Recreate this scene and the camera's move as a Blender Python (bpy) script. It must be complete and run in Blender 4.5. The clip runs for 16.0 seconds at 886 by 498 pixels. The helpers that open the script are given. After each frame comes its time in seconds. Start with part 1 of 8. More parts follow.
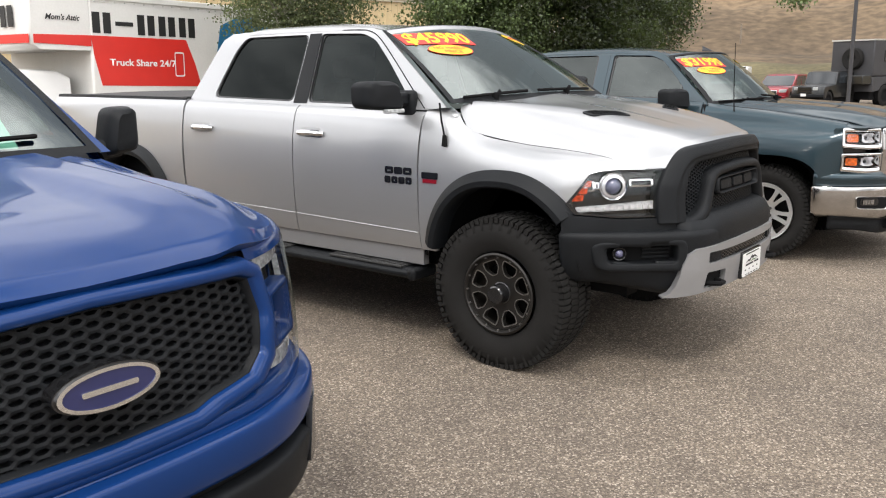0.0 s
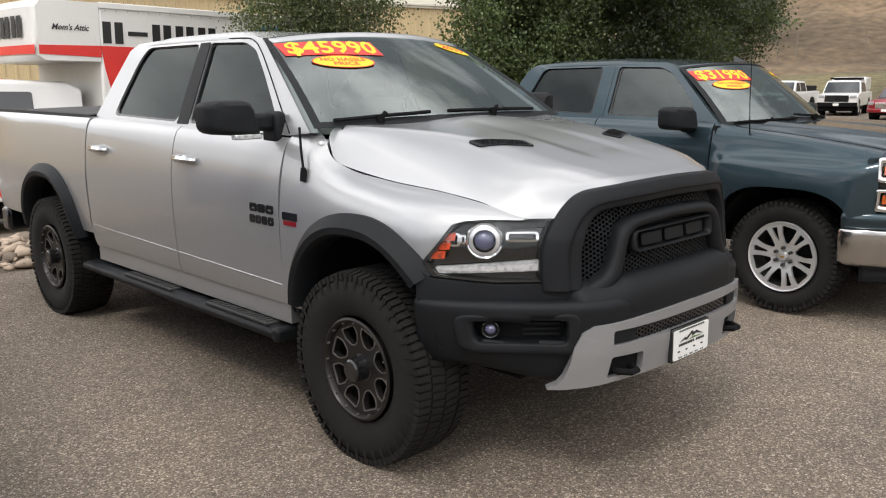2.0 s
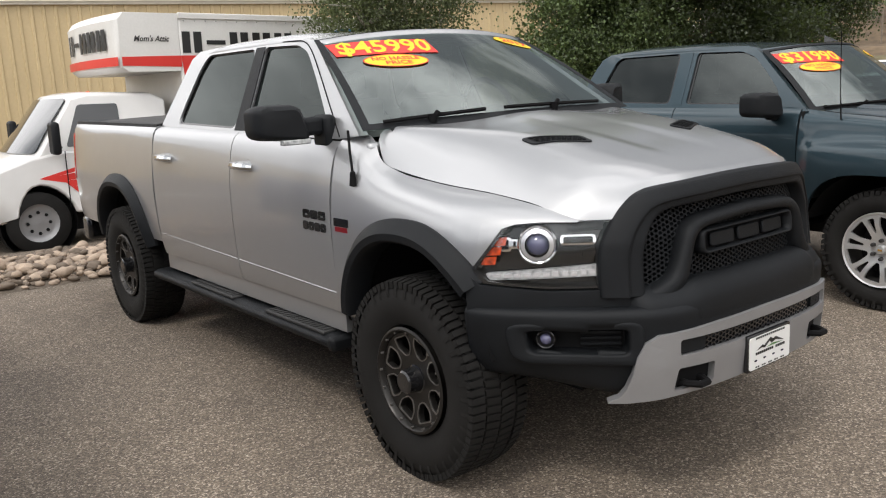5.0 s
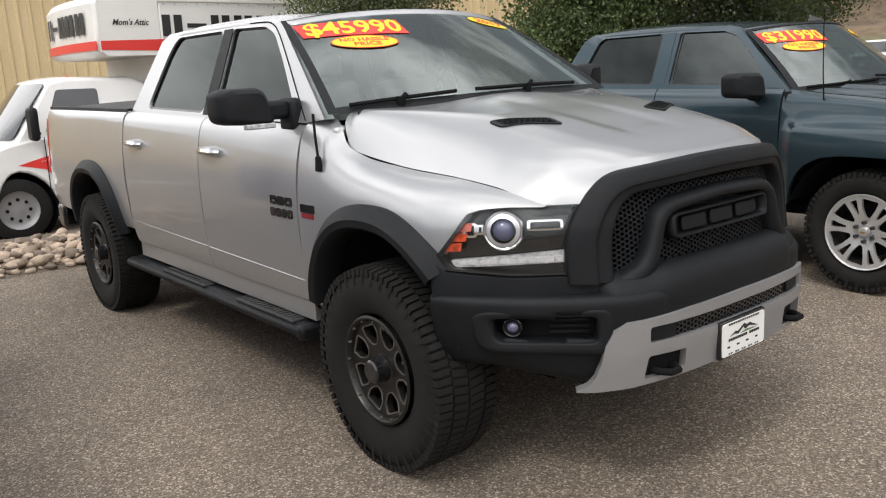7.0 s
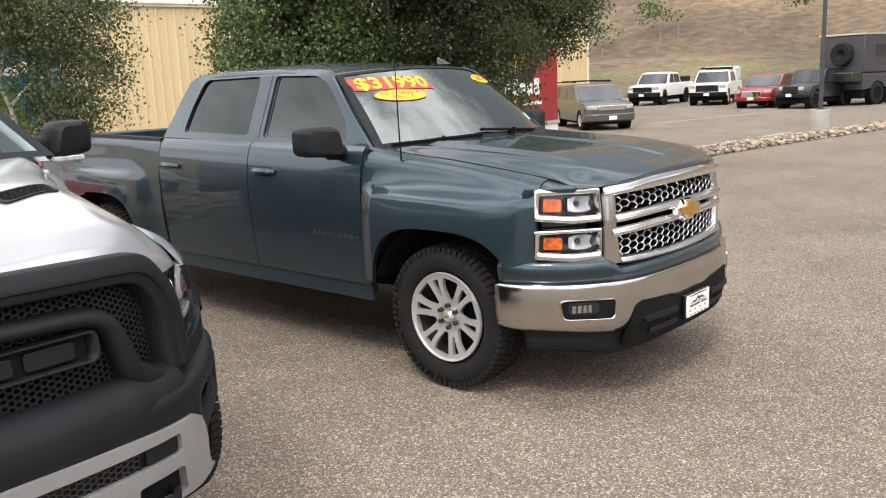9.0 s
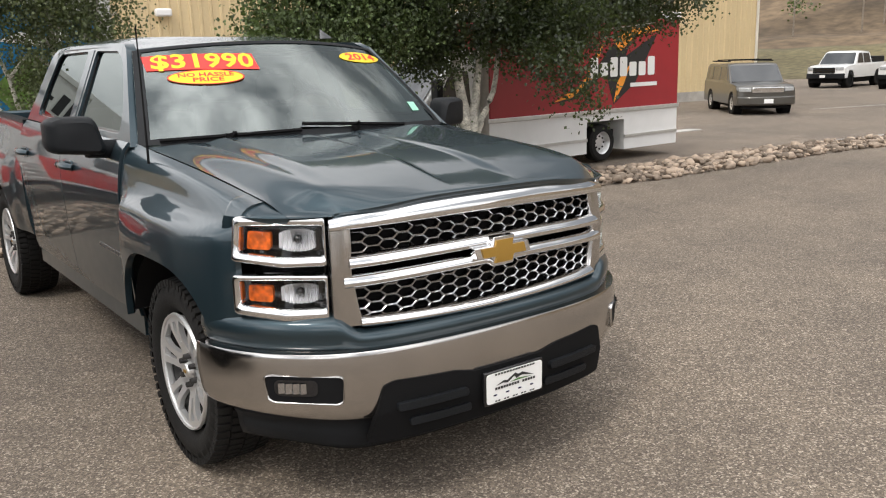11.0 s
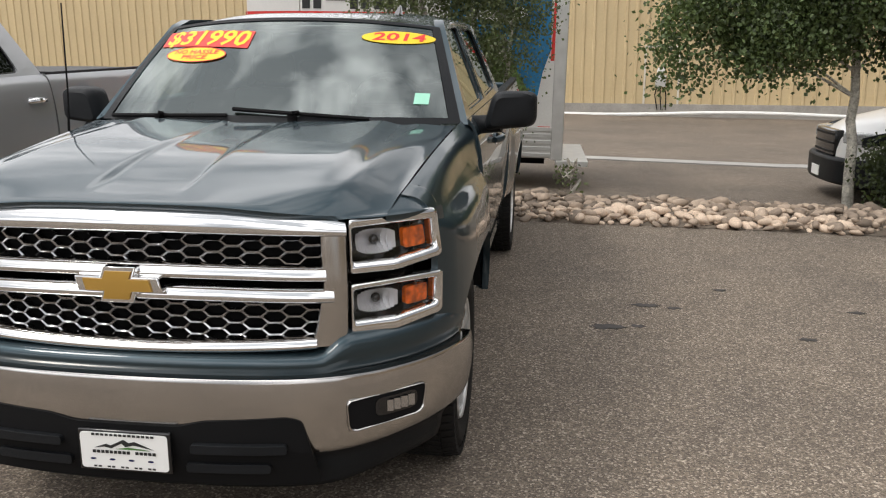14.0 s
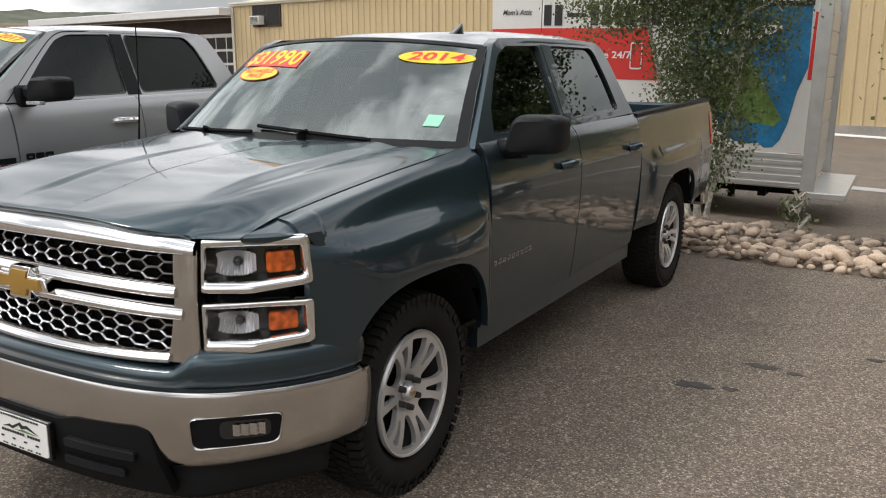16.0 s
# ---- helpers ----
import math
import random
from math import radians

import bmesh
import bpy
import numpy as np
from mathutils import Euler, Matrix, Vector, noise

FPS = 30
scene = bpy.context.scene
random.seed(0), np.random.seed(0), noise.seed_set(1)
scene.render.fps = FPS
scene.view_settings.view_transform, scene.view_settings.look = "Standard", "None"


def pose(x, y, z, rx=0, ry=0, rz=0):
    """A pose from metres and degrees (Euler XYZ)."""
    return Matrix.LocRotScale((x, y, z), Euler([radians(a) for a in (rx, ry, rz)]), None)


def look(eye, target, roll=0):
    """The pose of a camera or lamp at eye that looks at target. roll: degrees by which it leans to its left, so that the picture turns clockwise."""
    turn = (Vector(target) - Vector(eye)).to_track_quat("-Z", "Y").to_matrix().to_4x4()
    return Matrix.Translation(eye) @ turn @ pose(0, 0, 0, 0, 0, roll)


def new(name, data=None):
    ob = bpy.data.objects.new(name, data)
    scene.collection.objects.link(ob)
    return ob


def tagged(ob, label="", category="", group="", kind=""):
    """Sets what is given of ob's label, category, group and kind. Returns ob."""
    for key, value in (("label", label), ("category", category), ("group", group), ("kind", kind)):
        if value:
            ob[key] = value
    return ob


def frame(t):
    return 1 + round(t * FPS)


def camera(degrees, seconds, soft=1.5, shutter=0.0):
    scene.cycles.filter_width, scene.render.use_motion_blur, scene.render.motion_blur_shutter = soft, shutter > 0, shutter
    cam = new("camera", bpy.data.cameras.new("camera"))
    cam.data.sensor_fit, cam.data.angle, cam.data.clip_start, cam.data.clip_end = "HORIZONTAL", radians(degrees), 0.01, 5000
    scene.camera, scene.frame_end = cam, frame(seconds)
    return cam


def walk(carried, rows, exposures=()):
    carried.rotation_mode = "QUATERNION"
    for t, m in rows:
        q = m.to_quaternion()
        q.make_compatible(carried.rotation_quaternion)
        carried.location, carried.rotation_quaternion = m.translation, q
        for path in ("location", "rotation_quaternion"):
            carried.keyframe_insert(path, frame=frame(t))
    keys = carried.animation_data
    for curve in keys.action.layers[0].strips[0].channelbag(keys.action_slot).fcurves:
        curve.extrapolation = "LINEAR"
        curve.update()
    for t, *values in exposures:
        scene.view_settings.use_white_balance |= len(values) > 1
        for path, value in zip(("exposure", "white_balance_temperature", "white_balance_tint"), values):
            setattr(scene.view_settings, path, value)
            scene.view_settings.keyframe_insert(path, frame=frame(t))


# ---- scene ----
cam = camera(55.2, 16.0, 1.15)
PATH = [
    (0, (-4.683, -2.587, 1.644), (-3.151, -1.37, 1.23), -0.7),
    (0.5, (-4.185, -2.639, 1.641), (-2.672, -1.392, 1.247), -0.2),
    (1, (-3.769, -2.722, 1.657), (-2.294, -1.429, 1.268), -0.3),
    (1.5, (-3.422, -2.84, 1.664), (-2.002, -1.489, 1.264), -0.5),
    (2, (-3.133, -2.816, 1.664), (-1.767, -1.407, 1.274), -0.6),
    (2.5, (-2.997, -2.795, 1.675), (-1.681, -1.337, 1.3), -1.0),
    (3, (-2.956, -2.793, 1.665), (-1.698, -1.286, 1.286), -1.9),
    (3.5, (-2.945, -2.794, 1.662), (-1.715, -1.264, 1.284), -2.9),
    (4, (-2.931, -2.778, 1.661), (-1.707, -1.242, 1.282), -3.2),
    (6.5, (-2.836, -2.79, 1.655), (-1.658, -1.23, 1.233), -2.4),
    (7, (-2.752, -2.781, 1.646), (-1.543, -1.247, 1.216), -3.4),
    (7.4, (-2.434, -2.843, 1.641), (-1.183, -1.345, 1.204), -4.5),
    (7.5, (-2.317, -2.846, 1.655), (-1.027, -1.382, 1.215), -4.1),
    (8, (-1.848, -2.91, 1.647), (-0.432, -1.566, 1.21), -3.3),
    (8.2, (-1.552, -2.929, 1.673), (-0.101, -1.621, 1.242), -2.9),
    (8.5, (-1.279, -3.01, 1.678), (0.2, -1.73, 1.263), -2.9),
    (9, (-0.745, -3.156, 1.707), (0.756, -1.896, 1.31), -2.5),
    (9.5, (-0.228, -3.202, 1.702), (1.229, -1.899, 1.276), -2.8),
    (10, (0.289, -3.334, 1.69), (1.678, -1.965, 1.243), -2.3),
    (10.2, (0.534, -3.376, 1.684), (1.907, -1.992, 1.233), -1.5),
    (12.3, (3.065, -3.897, 1.652), (3.694, -2.043, 1.245), -3.2),
    (12.5, (3.3, -3.88, 1.664), (3.84, -2.001, 1.245), -2.4),
    (13, (3.831, -3.79, 1.63), (4.132, -1.864, 1.183), -1.8),
    (13.5, (4.404, -3.715, 1.628), (4.414, -1.77, 1.161), -1.3),
    (14, (4.88, -3.594, 1.634), (4.664, -1.66, 1.173), -0.3),
    (14.5, (5.299, -3.416, 1.653), (4.861, -1.512, 1.226), 0.2),
    (15, (5.708, -3.294, 1.652), (5.06, -1.446, 1.246), 0.1),
    (15.5, (5.973, -3.099, 1.639), (5.161, -1.317, 1.233), 0.0),
    (16, (6.188, -2.984, 1.646), (5.25, -1.269, 1.223), -0.2),
]
walk(cam, [(t, look(eye, target, roll)) for t, eye, target, roll in PATH],
     [(0.0, 0.28), (0.5, 0.06), (1.0, -0.09), (1.5, -0.15), (2.5, 0.0), (3.5, -0.2), (4.0, -0.2), (6.5, -0.1), (7.3, -0.08), (8.2, 0.25), (9.5, 0.46), (10.2, 0.34), (12.3, -0.53), (13.0, -0.58), (14.0, -0.24), (15.0, -0.22), (16.0, -0.26)])


# ---- world, sun and exposure ----
world = bpy.data.worlds.new("overcast_sky")
scene.world = world
world.use_nodes = True
wn, wl = world.node_tree.nodes, world.node_tree.links
wn.clear()
w_out = wn.new("ShaderNodeOutputWorld")
w_bg = wn.new("ShaderNodeBackground")
w_sky = wn.new("ShaderNodeTexSky")
w_sky.sky_type = "NISHITA"
w_sky.sun_disc = False
w_sky.sun_elevation, w_sky.sun_rotation = radians(54), radians(249)
w_sky.dust_density = 3.0
w_tc = wn.new("ShaderNodeTexCoord")
w_map = wn.new("ShaderNodeMapping")
w_map.inputs["Scale"].default_value = (0.95, 0.95, 1.9)
w_noise = wn.new("ShaderNodeTexNoise")
w_noise.inputs["Scale"].default_value = 1.7
w_noise.inputs["Detail"].default_value = 7.0
w_noise.inputs["Roughness"].default_value = 0.55
w_ramp = wn.new("ShaderNodeValToRGB")
w_ramp.color_ramp.elements[0].position = 0.44
w_ramp.color_ramp.elements[0].color = (4.6, 4.75, 4.95, 1)
w_ramp.color_ramp.elements[1].position = 0.63
w_ramp.color_ramp.elements[1].color = (20.8, 20.4, 20.3, 1)
w_mix = wn.new("ShaderNodeMixRGB")
w_mix.inputs[0].default_value = 0.86
wl.new(w_tc.outputs["Generated"], w_map.inputs["Vector"])
wl.new(w_map.outputs["Vector"], w_noise.inputs["Vector"])
wl.new(w_noise.outputs["Fac"], w_ramp.inputs["Fac"])
wl.new(w_sky.outputs["Color"], w_mix.inputs[1])
w_sep, w_lift, w_grad = wn.new("ShaderNodeSeparateXYZ"), wn.new("ShaderNodeMapRange"), wn.new("ShaderNodeMixRGB")
w_lift.inputs["From Min"].default_value, w_lift.inputs["From Max"].default_value = 0.0, 1.0
w_lift.inputs["To Min"].default_value, w_lift.inputs["To Max"].default_value = 1.0, 1.75
w_grad.blend_type = "MULTIPLY"
w_grad.inputs[0].default_value = 1.0
wl.new(w_tc.outputs["Generated"], w_sep.inputs[0])
wl.new(w_sep.outputs["Z"], w_lift.inputs["Value"])
wl.new(w_ramp.outputs["Color"], w_grad.inputs[1])
wl.new(w_lift.outputs["Result"], w_grad.inputs[2])
# thin cloud is brighter on the side of the hidden sun
w_dot, w_side, w_glow = wn.new("ShaderNodeVectorMath"), wn.new("ShaderNodeMapRange"), wn.new("ShaderNodeMixRGB")
w_dot.operation = "DOT_PRODUCT"
w_dot.inputs[1].default_value = (-0.86, -0.30, 0.41)
w_side.inputs["From Min"].default_value, w_side.inputs["From Max"].default_value = -1.0, 1.0
w_side.inputs["To Min"].default_value, w_side.inputs["To Max"].default_value = 0.30, 1.72
w_glow.blend_type = "MULTIPLY"
w_glow.inputs[0].default_value = 1.0
wl.new(w_tc.outputs["Generated"], w_dot.inputs[0])
wl.new(w_dot.outputs["Value"], w_side.inputs["Value"])
wl.new(w_grad.outputs["Color"], w_glow.inputs[1])
wl.new(w_side.outputs["Result"], w_glow.inputs[2])
wl.new(w_glow.outputs["Color"], w_mix.inputs[2])
wl.new(w_mix.outputs["Color"], w_bg.inputs["Color"])
w_bg.inputs["Strength"].default_value = 0.100
wl.new(w_bg.outputs["Background"], w_out.inputs["Surface"])

sun = new("sun", bpy.data.lights.new("sun", "SUN"))
sun.data.energy, sun.data.angle, sun.data.color = 1.4, radians(13), (1.0, 0.95, 0.88)
sun.matrix_world = look((0, 0, 20), (13.0, 5.0, 1.0))


# ---- materials ----
def mat(name, col, rough=0.5, metal=0.0, coat=0.0, coat_rough=0.03, var=0.0, var_scale=6.0, fine=0.0, fine_scale=60.0,
        bump=0.0, bump_scale=120.0, spec=0.5, rvar=0.0, each=0.0, detail=4.0, emit=0.0):
    """A surface with colour variation at two scales, fine relief, and variation from piece to piece."""
    m = bpy.data.materials.new(name)
    m.use_nodes = True
    n, l = m.node_tree.nodes, m.node_tree.links
    b = n["Principled BSDF"]
    b.inputs["Roughness"].default_value = rough
    b.inputs["Metallic"].default_value = metal
    b.inputs["Coat Weight"].default_value = coat
    b.inputs["Coat Roughness"].default_value = coat_rough
    b.inputs["Specular IOR Level"].default_value = spec
    b.inputs["Base Color"].default_value = (*col, 1)
    if emit:
        b.inputs["Emission Color"].default_value = (*col, 1)
        b.inputs["Emission Strength"].default_value = emit
    tc = n.new("ShaderNodeTexCoord")
    last = None

    def noise_tex(scale, det):
        t = n.new("ShaderNodeTexNoise")
        t.inputs["Scale"].default_value, t.inputs["Detail"].default_value = scale, det
        l.new(tc.outputs["Object"], t.inputs["Vector"])
        return t.outputs["Fac"]

    def multiply(fac, amount):
        nonlocal last
        r = n.new("ShaderNodeMapRange")
        r.inputs["From Min"].default_value, r.inputs["From Max"].default_value = 0.25, 0.75
        r.inputs["To Min"].default_value, r.inputs["To Max"].default_value = 1 - amount, 1 + amount
        l.new(fac, r.inputs["Value"])
        x = n.new("ShaderNodeMixRGB")
        x.blend_type = "MULTIPLY"
        x.inputs[0].default_value = 1.0
        x.inputs[1].default_value = (*col, 1)
        if last:
            l.new(last, x.inputs[1])
        l.new(r.outputs["Result"], x.inputs[2])
        last = x.outputs["Color"]

    if var:
        multiply(noise_tex(var_scale, detail), var)
    if fine:
        multiply(noise_tex(fine_scale, 3.0), fine)
    if each:
        oi = n.new("ShaderNodeObjectInfo")
        multiply(oi.outputs["Random"], each)
        gi = n.new("ShaderNodeNewGeometry")
        multiply(gi.outputs["Random Per Island"], each)
    if last:
        l.new(last, b.inputs["Base Color"])
    if rvar:
        r = n.new("ShaderNodeMapRange")
        r.inputs["To Min"].default_value, r.inputs["To Max"].default_value = max(0.02, rough - rvar), min(1, rough + rvar)
        l.new(noise_tex(var_scale * 2, 5.0), r.inputs["Value"])
        l.new(r.outputs["Result"], b.inputs["Roughness"])
    if bump:
        bp = n.new("ShaderNodeBump")
        bp.inputs["Strength"].default_value, bp.inputs["Distance"].default_value = bump, 0.004
        l.new(noise_tex(bump_scale, 3.0), bp.inputs["Height"])
        l.new(bp.outputs["Normal"], b.inputs["Normal"])
    return m


def glass(name, tint, base=0.05, rough=0.0):
    """A pane: tinted see-through with a mirror sheen that grows towards grazing angles."""
    m = bpy.data.materials.new(name)
    m.use_nodes = True
    n, l = m.node_tree.nodes, m.node_tree.links
    n.clear()
    o, mx = n.new("ShaderNodeOutputMaterial"), n.new("ShaderNodeMixShader")
    t, g, f = n.new("ShaderNodeBsdfTransparent"), n.new("ShaderNodeBsdfGlossy"), n.new("ShaderNodeLayerWeight")
    pw, ma = n.new("ShaderNodeMath"), n.new("ShaderNodeMath")
    pw.operation, ma.operation = "POWER", "MULTIPLY_ADD"
    pw.inputs[1].default_value = 5.0
    ma.inputs[1].default_value, ma.inputs[2].default_value = 1 - base, base
    t.inputs["Color"].default_value = (*tint, 1)
    g.inputs["Roughness"].default_value = rough
    g.inputs["Color"].default_value = (0.88, 0.96, 0.94, 1)
    l.new(f.outputs["Facing"], pw.inputs[0])
    l.new(pw.outputs[0], ma.inputs[0])
    l.new(ma.outputs[0], mx.inputs[0])
    l.new(t.outputs[0], mx.inputs[1])
    l.new(g.outputs[0], mx.inputs[2])
    l.new(mx.outputs[0], o.inputs["Surface"])
    return m


M = {}
M["silver"] = mat("silver_paint", (0.415, 0.418, 0.427), 0.40, 0.72, 1.0, 0.04, fine=0.04, fine_scale=900, rvar=0.04)
M["teal"] = mat("slate_blue_green_paint", (0.031, 0.052, 0.064), 0.42, 0.70, 0.9, 0.03, spec=0.05, fine=0.12, fine_scale=900, rvar=0.04)
M["blue"] = mat("bright_blue_paint", (0.004, 0.032, 0.140), 0.48, 0.2, 0.6, 0.05, spec=0.05, fine=0.12, fine_scale=900, rvar=0.04)
M["black"] = mat("black_textured_plastic", (0.0085, 0.0096, 0.0112), 0.52, var=0.2, var_scale=5, bump=0.25, bump_scale=700, rvar=0.06, spec=0.20)
M["gloss"] = mat("gloss_black_plastic", (0.010, 0.010, 0.011), 0.18, coat=0.4)
M["dark"] = mat("matt_black", (0.004, 0.004, 0.0045), 0.8, spec=0.2)
M["pad"] = mat("dusty_step_rubber", (0.030, 0.030, 0.030), 0.7, var=0.3, var_scale=14, fine=0.2, fine_scale=120)
M["rubber"] = mat("tyre_rubber", (0.0092, 0.0086, 0.0080), 0.8, spec=0.3, var=0.25, var_scale=9, fine=0.15, fine_scale=160, bump=0.3, bump_scale=300)
M["chrome"] = mat("chrome", (0.78, 0.78, 0.78), 0.07, 1.0, rvar=0.03, var=0.04, var_scale=4)
M["satin_chrome"] = mat("dusty_chrome_bumper", (0.52, 0.505, 0.49), 0.16, 1.0, rvar=0.07, var=0.06, var_scale=5)
M["mesh_chrome"] = mat("grey_chrome_mesh", (0.52, 0.52, 0.53), 0.20, 1.0, rvar=0.05)
M["alloy"] = mat("bright_alloy", (0.70, 0.70, 0.70), 0.32, 0.7, rvar=0.06)
M["barrel"] = mat("dark_wheel_metal", (0.045, 0.043, 0.042), 0.5, 0.5)
M["bronze"] = mat("bronze_grey_wheel", (0.030, 0.028, 0.026), 0.36, 0.6, rvar=0.05)
M["bronze_edge"] = mat("worn_wheel_edge", (0.26, 0.25, 0.24), 0.32, 0.8, var=0.5, var_scale=14)
M["greysilver"] = mat("grey_silver_plastic", (0.27, 0.268, 0.272), 0.45, 0.35, 0.2, var=0.05, var_scale=8)
M["amber"] = mat("amber_lens", (0.60, 0.105, 0.008), 0.12, coat=0.8, var=0.55, var_scale=45, detail=1.0)
M["red_amber"] = mat("red_amber_reflector", (0.50, 0.05, 0.008), 0.12, coat=0.8, var=0.6, var_scale=55, detail=1.0)
M["redlens"] = mat("red_lens", (0.45, 0.012, 0.012), 0.12, coat=0.8)
M["lamp"] = mat("lamp_reflector", (0.82, 0.82, 0.83), 0.22, 0.55, 0.4, bump=0.15, bump_scale=45)
M["ledbar"] = mat("frosted_lamp_strip", (0.38, 0.39, 0.39), 0.16, coat=0.6, var=0.5, var_scale=50)
M["lens"] = mat("projector_lens", (0.11, 0.11, 0.19), 0.03, coat=1.0)
M["clear"] = glass("clear_lamp_cover", (0.95, 0.95, 0.96), 0.03)
M["pane"] = glass("car_glass", (0.58, 0.68, 0.65), 0.19)
M["sidepane"] = glass("green_tinted_side_glass", (0.12, 0.16, 0.15), 0.085)
M["tint"] = glass("tinted_car_glass", (0.05, 0.05, 0.055), 0.06)
M["dark_sidepane"] = glass("dark_side_glass", (0.09, 0.12, 0.115), 0.04)
M["dark_tint"] = glass("dark_privacy_glass", (0.03, 0.03, 0.034), 0.018)
M["farglass"] = mat("far_window_glass", (0.02, 0.024, 0.028), 0.06, coat=0.5)
M["trim"] = mat("interior_grey", (0.085, 0.084, 0.080), 0.7, var=0.2, var_scale=10)
M["vinyl"] = mat("black_vinyl_cover", (0.022, 0.021, 0.021), 0.6, var=0.25, var_scale=5, bump=0.3, bump_scale=90)
M["gold"] = mat("gold_emblem", (0.46, 0.27, 0.055), 0.30, 0.6, bump=0.5, bump_scale=500)
M["sign_red"] = mat("red_window_sticker", (0.72, 0.035, 0.025), 0.45)
M["sign_yellow"] = mat("yellow_window_sticker", (0.86, 0.60, 0.015), 0.45)
M["sign_white"] = mat("white_sticker", (0.80, 0.80, 0.78), 0.45)
M["sign_black"] = mat("black_print", (0.015, 0.015, 0.015), 0.5)
M["sign_green"] = mat("green_print", (0.08, 0.20, 0.05), 0.5)
M["sign_pale"] = mat("pale_green_sticker", (0.35, 0.72, 0.55), 0.5)
M["navy"] = mat("navy_enamel", (0.010, 0.014, 0.075), 0.15, coat=1.0)
M["white"] = mat("white_box_paint", (0.72, 0.71, 0.68), 0.42, coat=0.2, var=0.05, var_scale=2.5, fine=0.03, fine_scale=40)
M["offwhite"] = mat("white_truck_paint", (0.76, 0.755, 0.74), 0.3, coat=0.6, var=0.04, var_scale=3)
M["red"] = mat("red_vinyl_stripe", (0.66, 0.030, 0.022), 0.42, coat=0.2, var=0.05, var_scale=3)
M["crimson"] = mat("crimson_truck_wrap", (0.30, 0.014, 0.022), 0.38, coat=0.3, var=0.10, var_scale=2)
M["mural_blue"] = mat("blue_mural_print", (0.015, 0.16, 0.33), 0.45, var=0.5, var_scale=3, fine=0.2, fine_scale=20)
M["mural_green"] = mat("green_mural_print", (0.13, 0.22, 0.05), 0.45, var=0.5, var_scale=5, fine=0.2, fine_scale=20)
M["mural_orange"] = mat("orange_flame_print", (0.80, 0.30, 0.03), 0.45, var=0.3, var_scale=4)
M["aluminium"] = mat("mill_aluminium", (0.62, 0.62, 0.60), 0.38, 0.7, var=0.1, var_scale=7, rvar=0.08)
M["far_red"] = mat("dark_red_paint", (0.26, 0.008, 0.018), 0.3, 0.3, 0.8)
M["far_grey"] = mat("taupe_grey_paint", (0.085, 0.080, 0.070), 0.35, 0.5, 0.8)
M["far_black"] = mat("black_paint", (0.012, 0.013, 0.014), 0.3, 0.2, 0.8)
M["far_dark"] = mat("dark_grey_camper_paint", (0.040, 0.040, 0.044), 0.5, var=0.15, var_scale=2)


# ---- mesh helpers ----
def link(name, bm, material, parent=None, label="", smooth=38, bevel=0.0, thick=0.0, recalc=True):
    if recalc:
        bmesh.ops.recalc_face_normals(bm, faces=bm.faces[:])
    me = bpy.data.meshes.new(name)
    bm.to_mesh(me)
    bm.free()
    me.materials.append(material)
    if smooth:
        me.polygons.foreach_set("use_smooth", [True] * len(me.polygons))
        me.set_sharp_from_angle(angle=radians(smooth))
    ob = new(name, me)
    if parent is not None:
        ob.parent = parent
    if label:
        ob["label"] = label
    if thick:
        s = ob.modifiers.new("thickness", "SOLIDIFY")
        s.thickness, s.offset = thick, -1.0
    if bevel:
        b = ob.modifiers.new("rounded_edges", "BEVEL")
        b.width, b.segments, b.limit_method, b.angle_limit = bevel, 2, "ANGLE", radians(38)
    return ob


part = link


def thing(name, m, label, category, group="", kind=""):
    ob = new(name)
    ob.empty_display_size = 0.2
    ob.matrix_world = m
    return tagged(ob, label, category, group, kind)


def dup(ob, parent, m):
    """A copy of a part with its sub-parts on the same meshes, under another parent."""
    c = ob.copy()
    scene.collection.objects.link(c)
    c.parent = parent
    c.matrix_basis = m
    for ch in ob.children:
        dup(ch, c, ch.matrix_basis.copy())
    return c


def box(bm, lo, hi):
    v = [bm.verts.new((x, y, z)) for x in (lo[0], hi[0]) for y in (lo[1], hi[1]) for z in (lo[2], hi[2])]
    for a in ((0, 1, 3, 2), (4, 6, 7, 5), (0, 4, 5, 1), (2, 3, 7, 6), (0, 2, 6, 4), (1, 5, 7, 3)):
        bm.faces.new([v[i] for i in a])
    return v


def boxes(*pairs):
    bm = bmesh.new()
    for lo, hi in pairs:
        box(bm, lo, hi)
    return bm


def grid(bm, rows, close=False):
    vs = [[bm.verts.new(p) for p in r] for r in rows]
    for a, b in zip(vs, vs[1:]):
        n = len(a)
        for i in range(n if close else n - 1):
            j = (i + 1) % n
            bm.faces.new((a[i], a[j], b[j], b[i]))
    return vs


def lathe(bm, profile, n=40, axis="x", centre=(0, 0, 0), cap=False):
    """Turns a profile of (along, radius) about an axis."""
    rows = []
    for a, r in profile:
        ring = []
        for k in range(n):
            c, s = math.cos(2 * math.pi * k / n) * r, math.sin(2 * math.pi * k / n) * r
            p = {"x": (a, c, s), "y": (c, a, s), "z": (c, s, a)}[axis]
            ring.append(Vector(p) + Vector(centre))
        rows.append(ring)
    vs = grid(bm, rows, True)
    for ring in (vs[0], vs[-1]) if cap else ():
        if (ring[0].co - ring[n // 2].co).length > 1e-4:
            bm.faces.new(ring)
    return bm


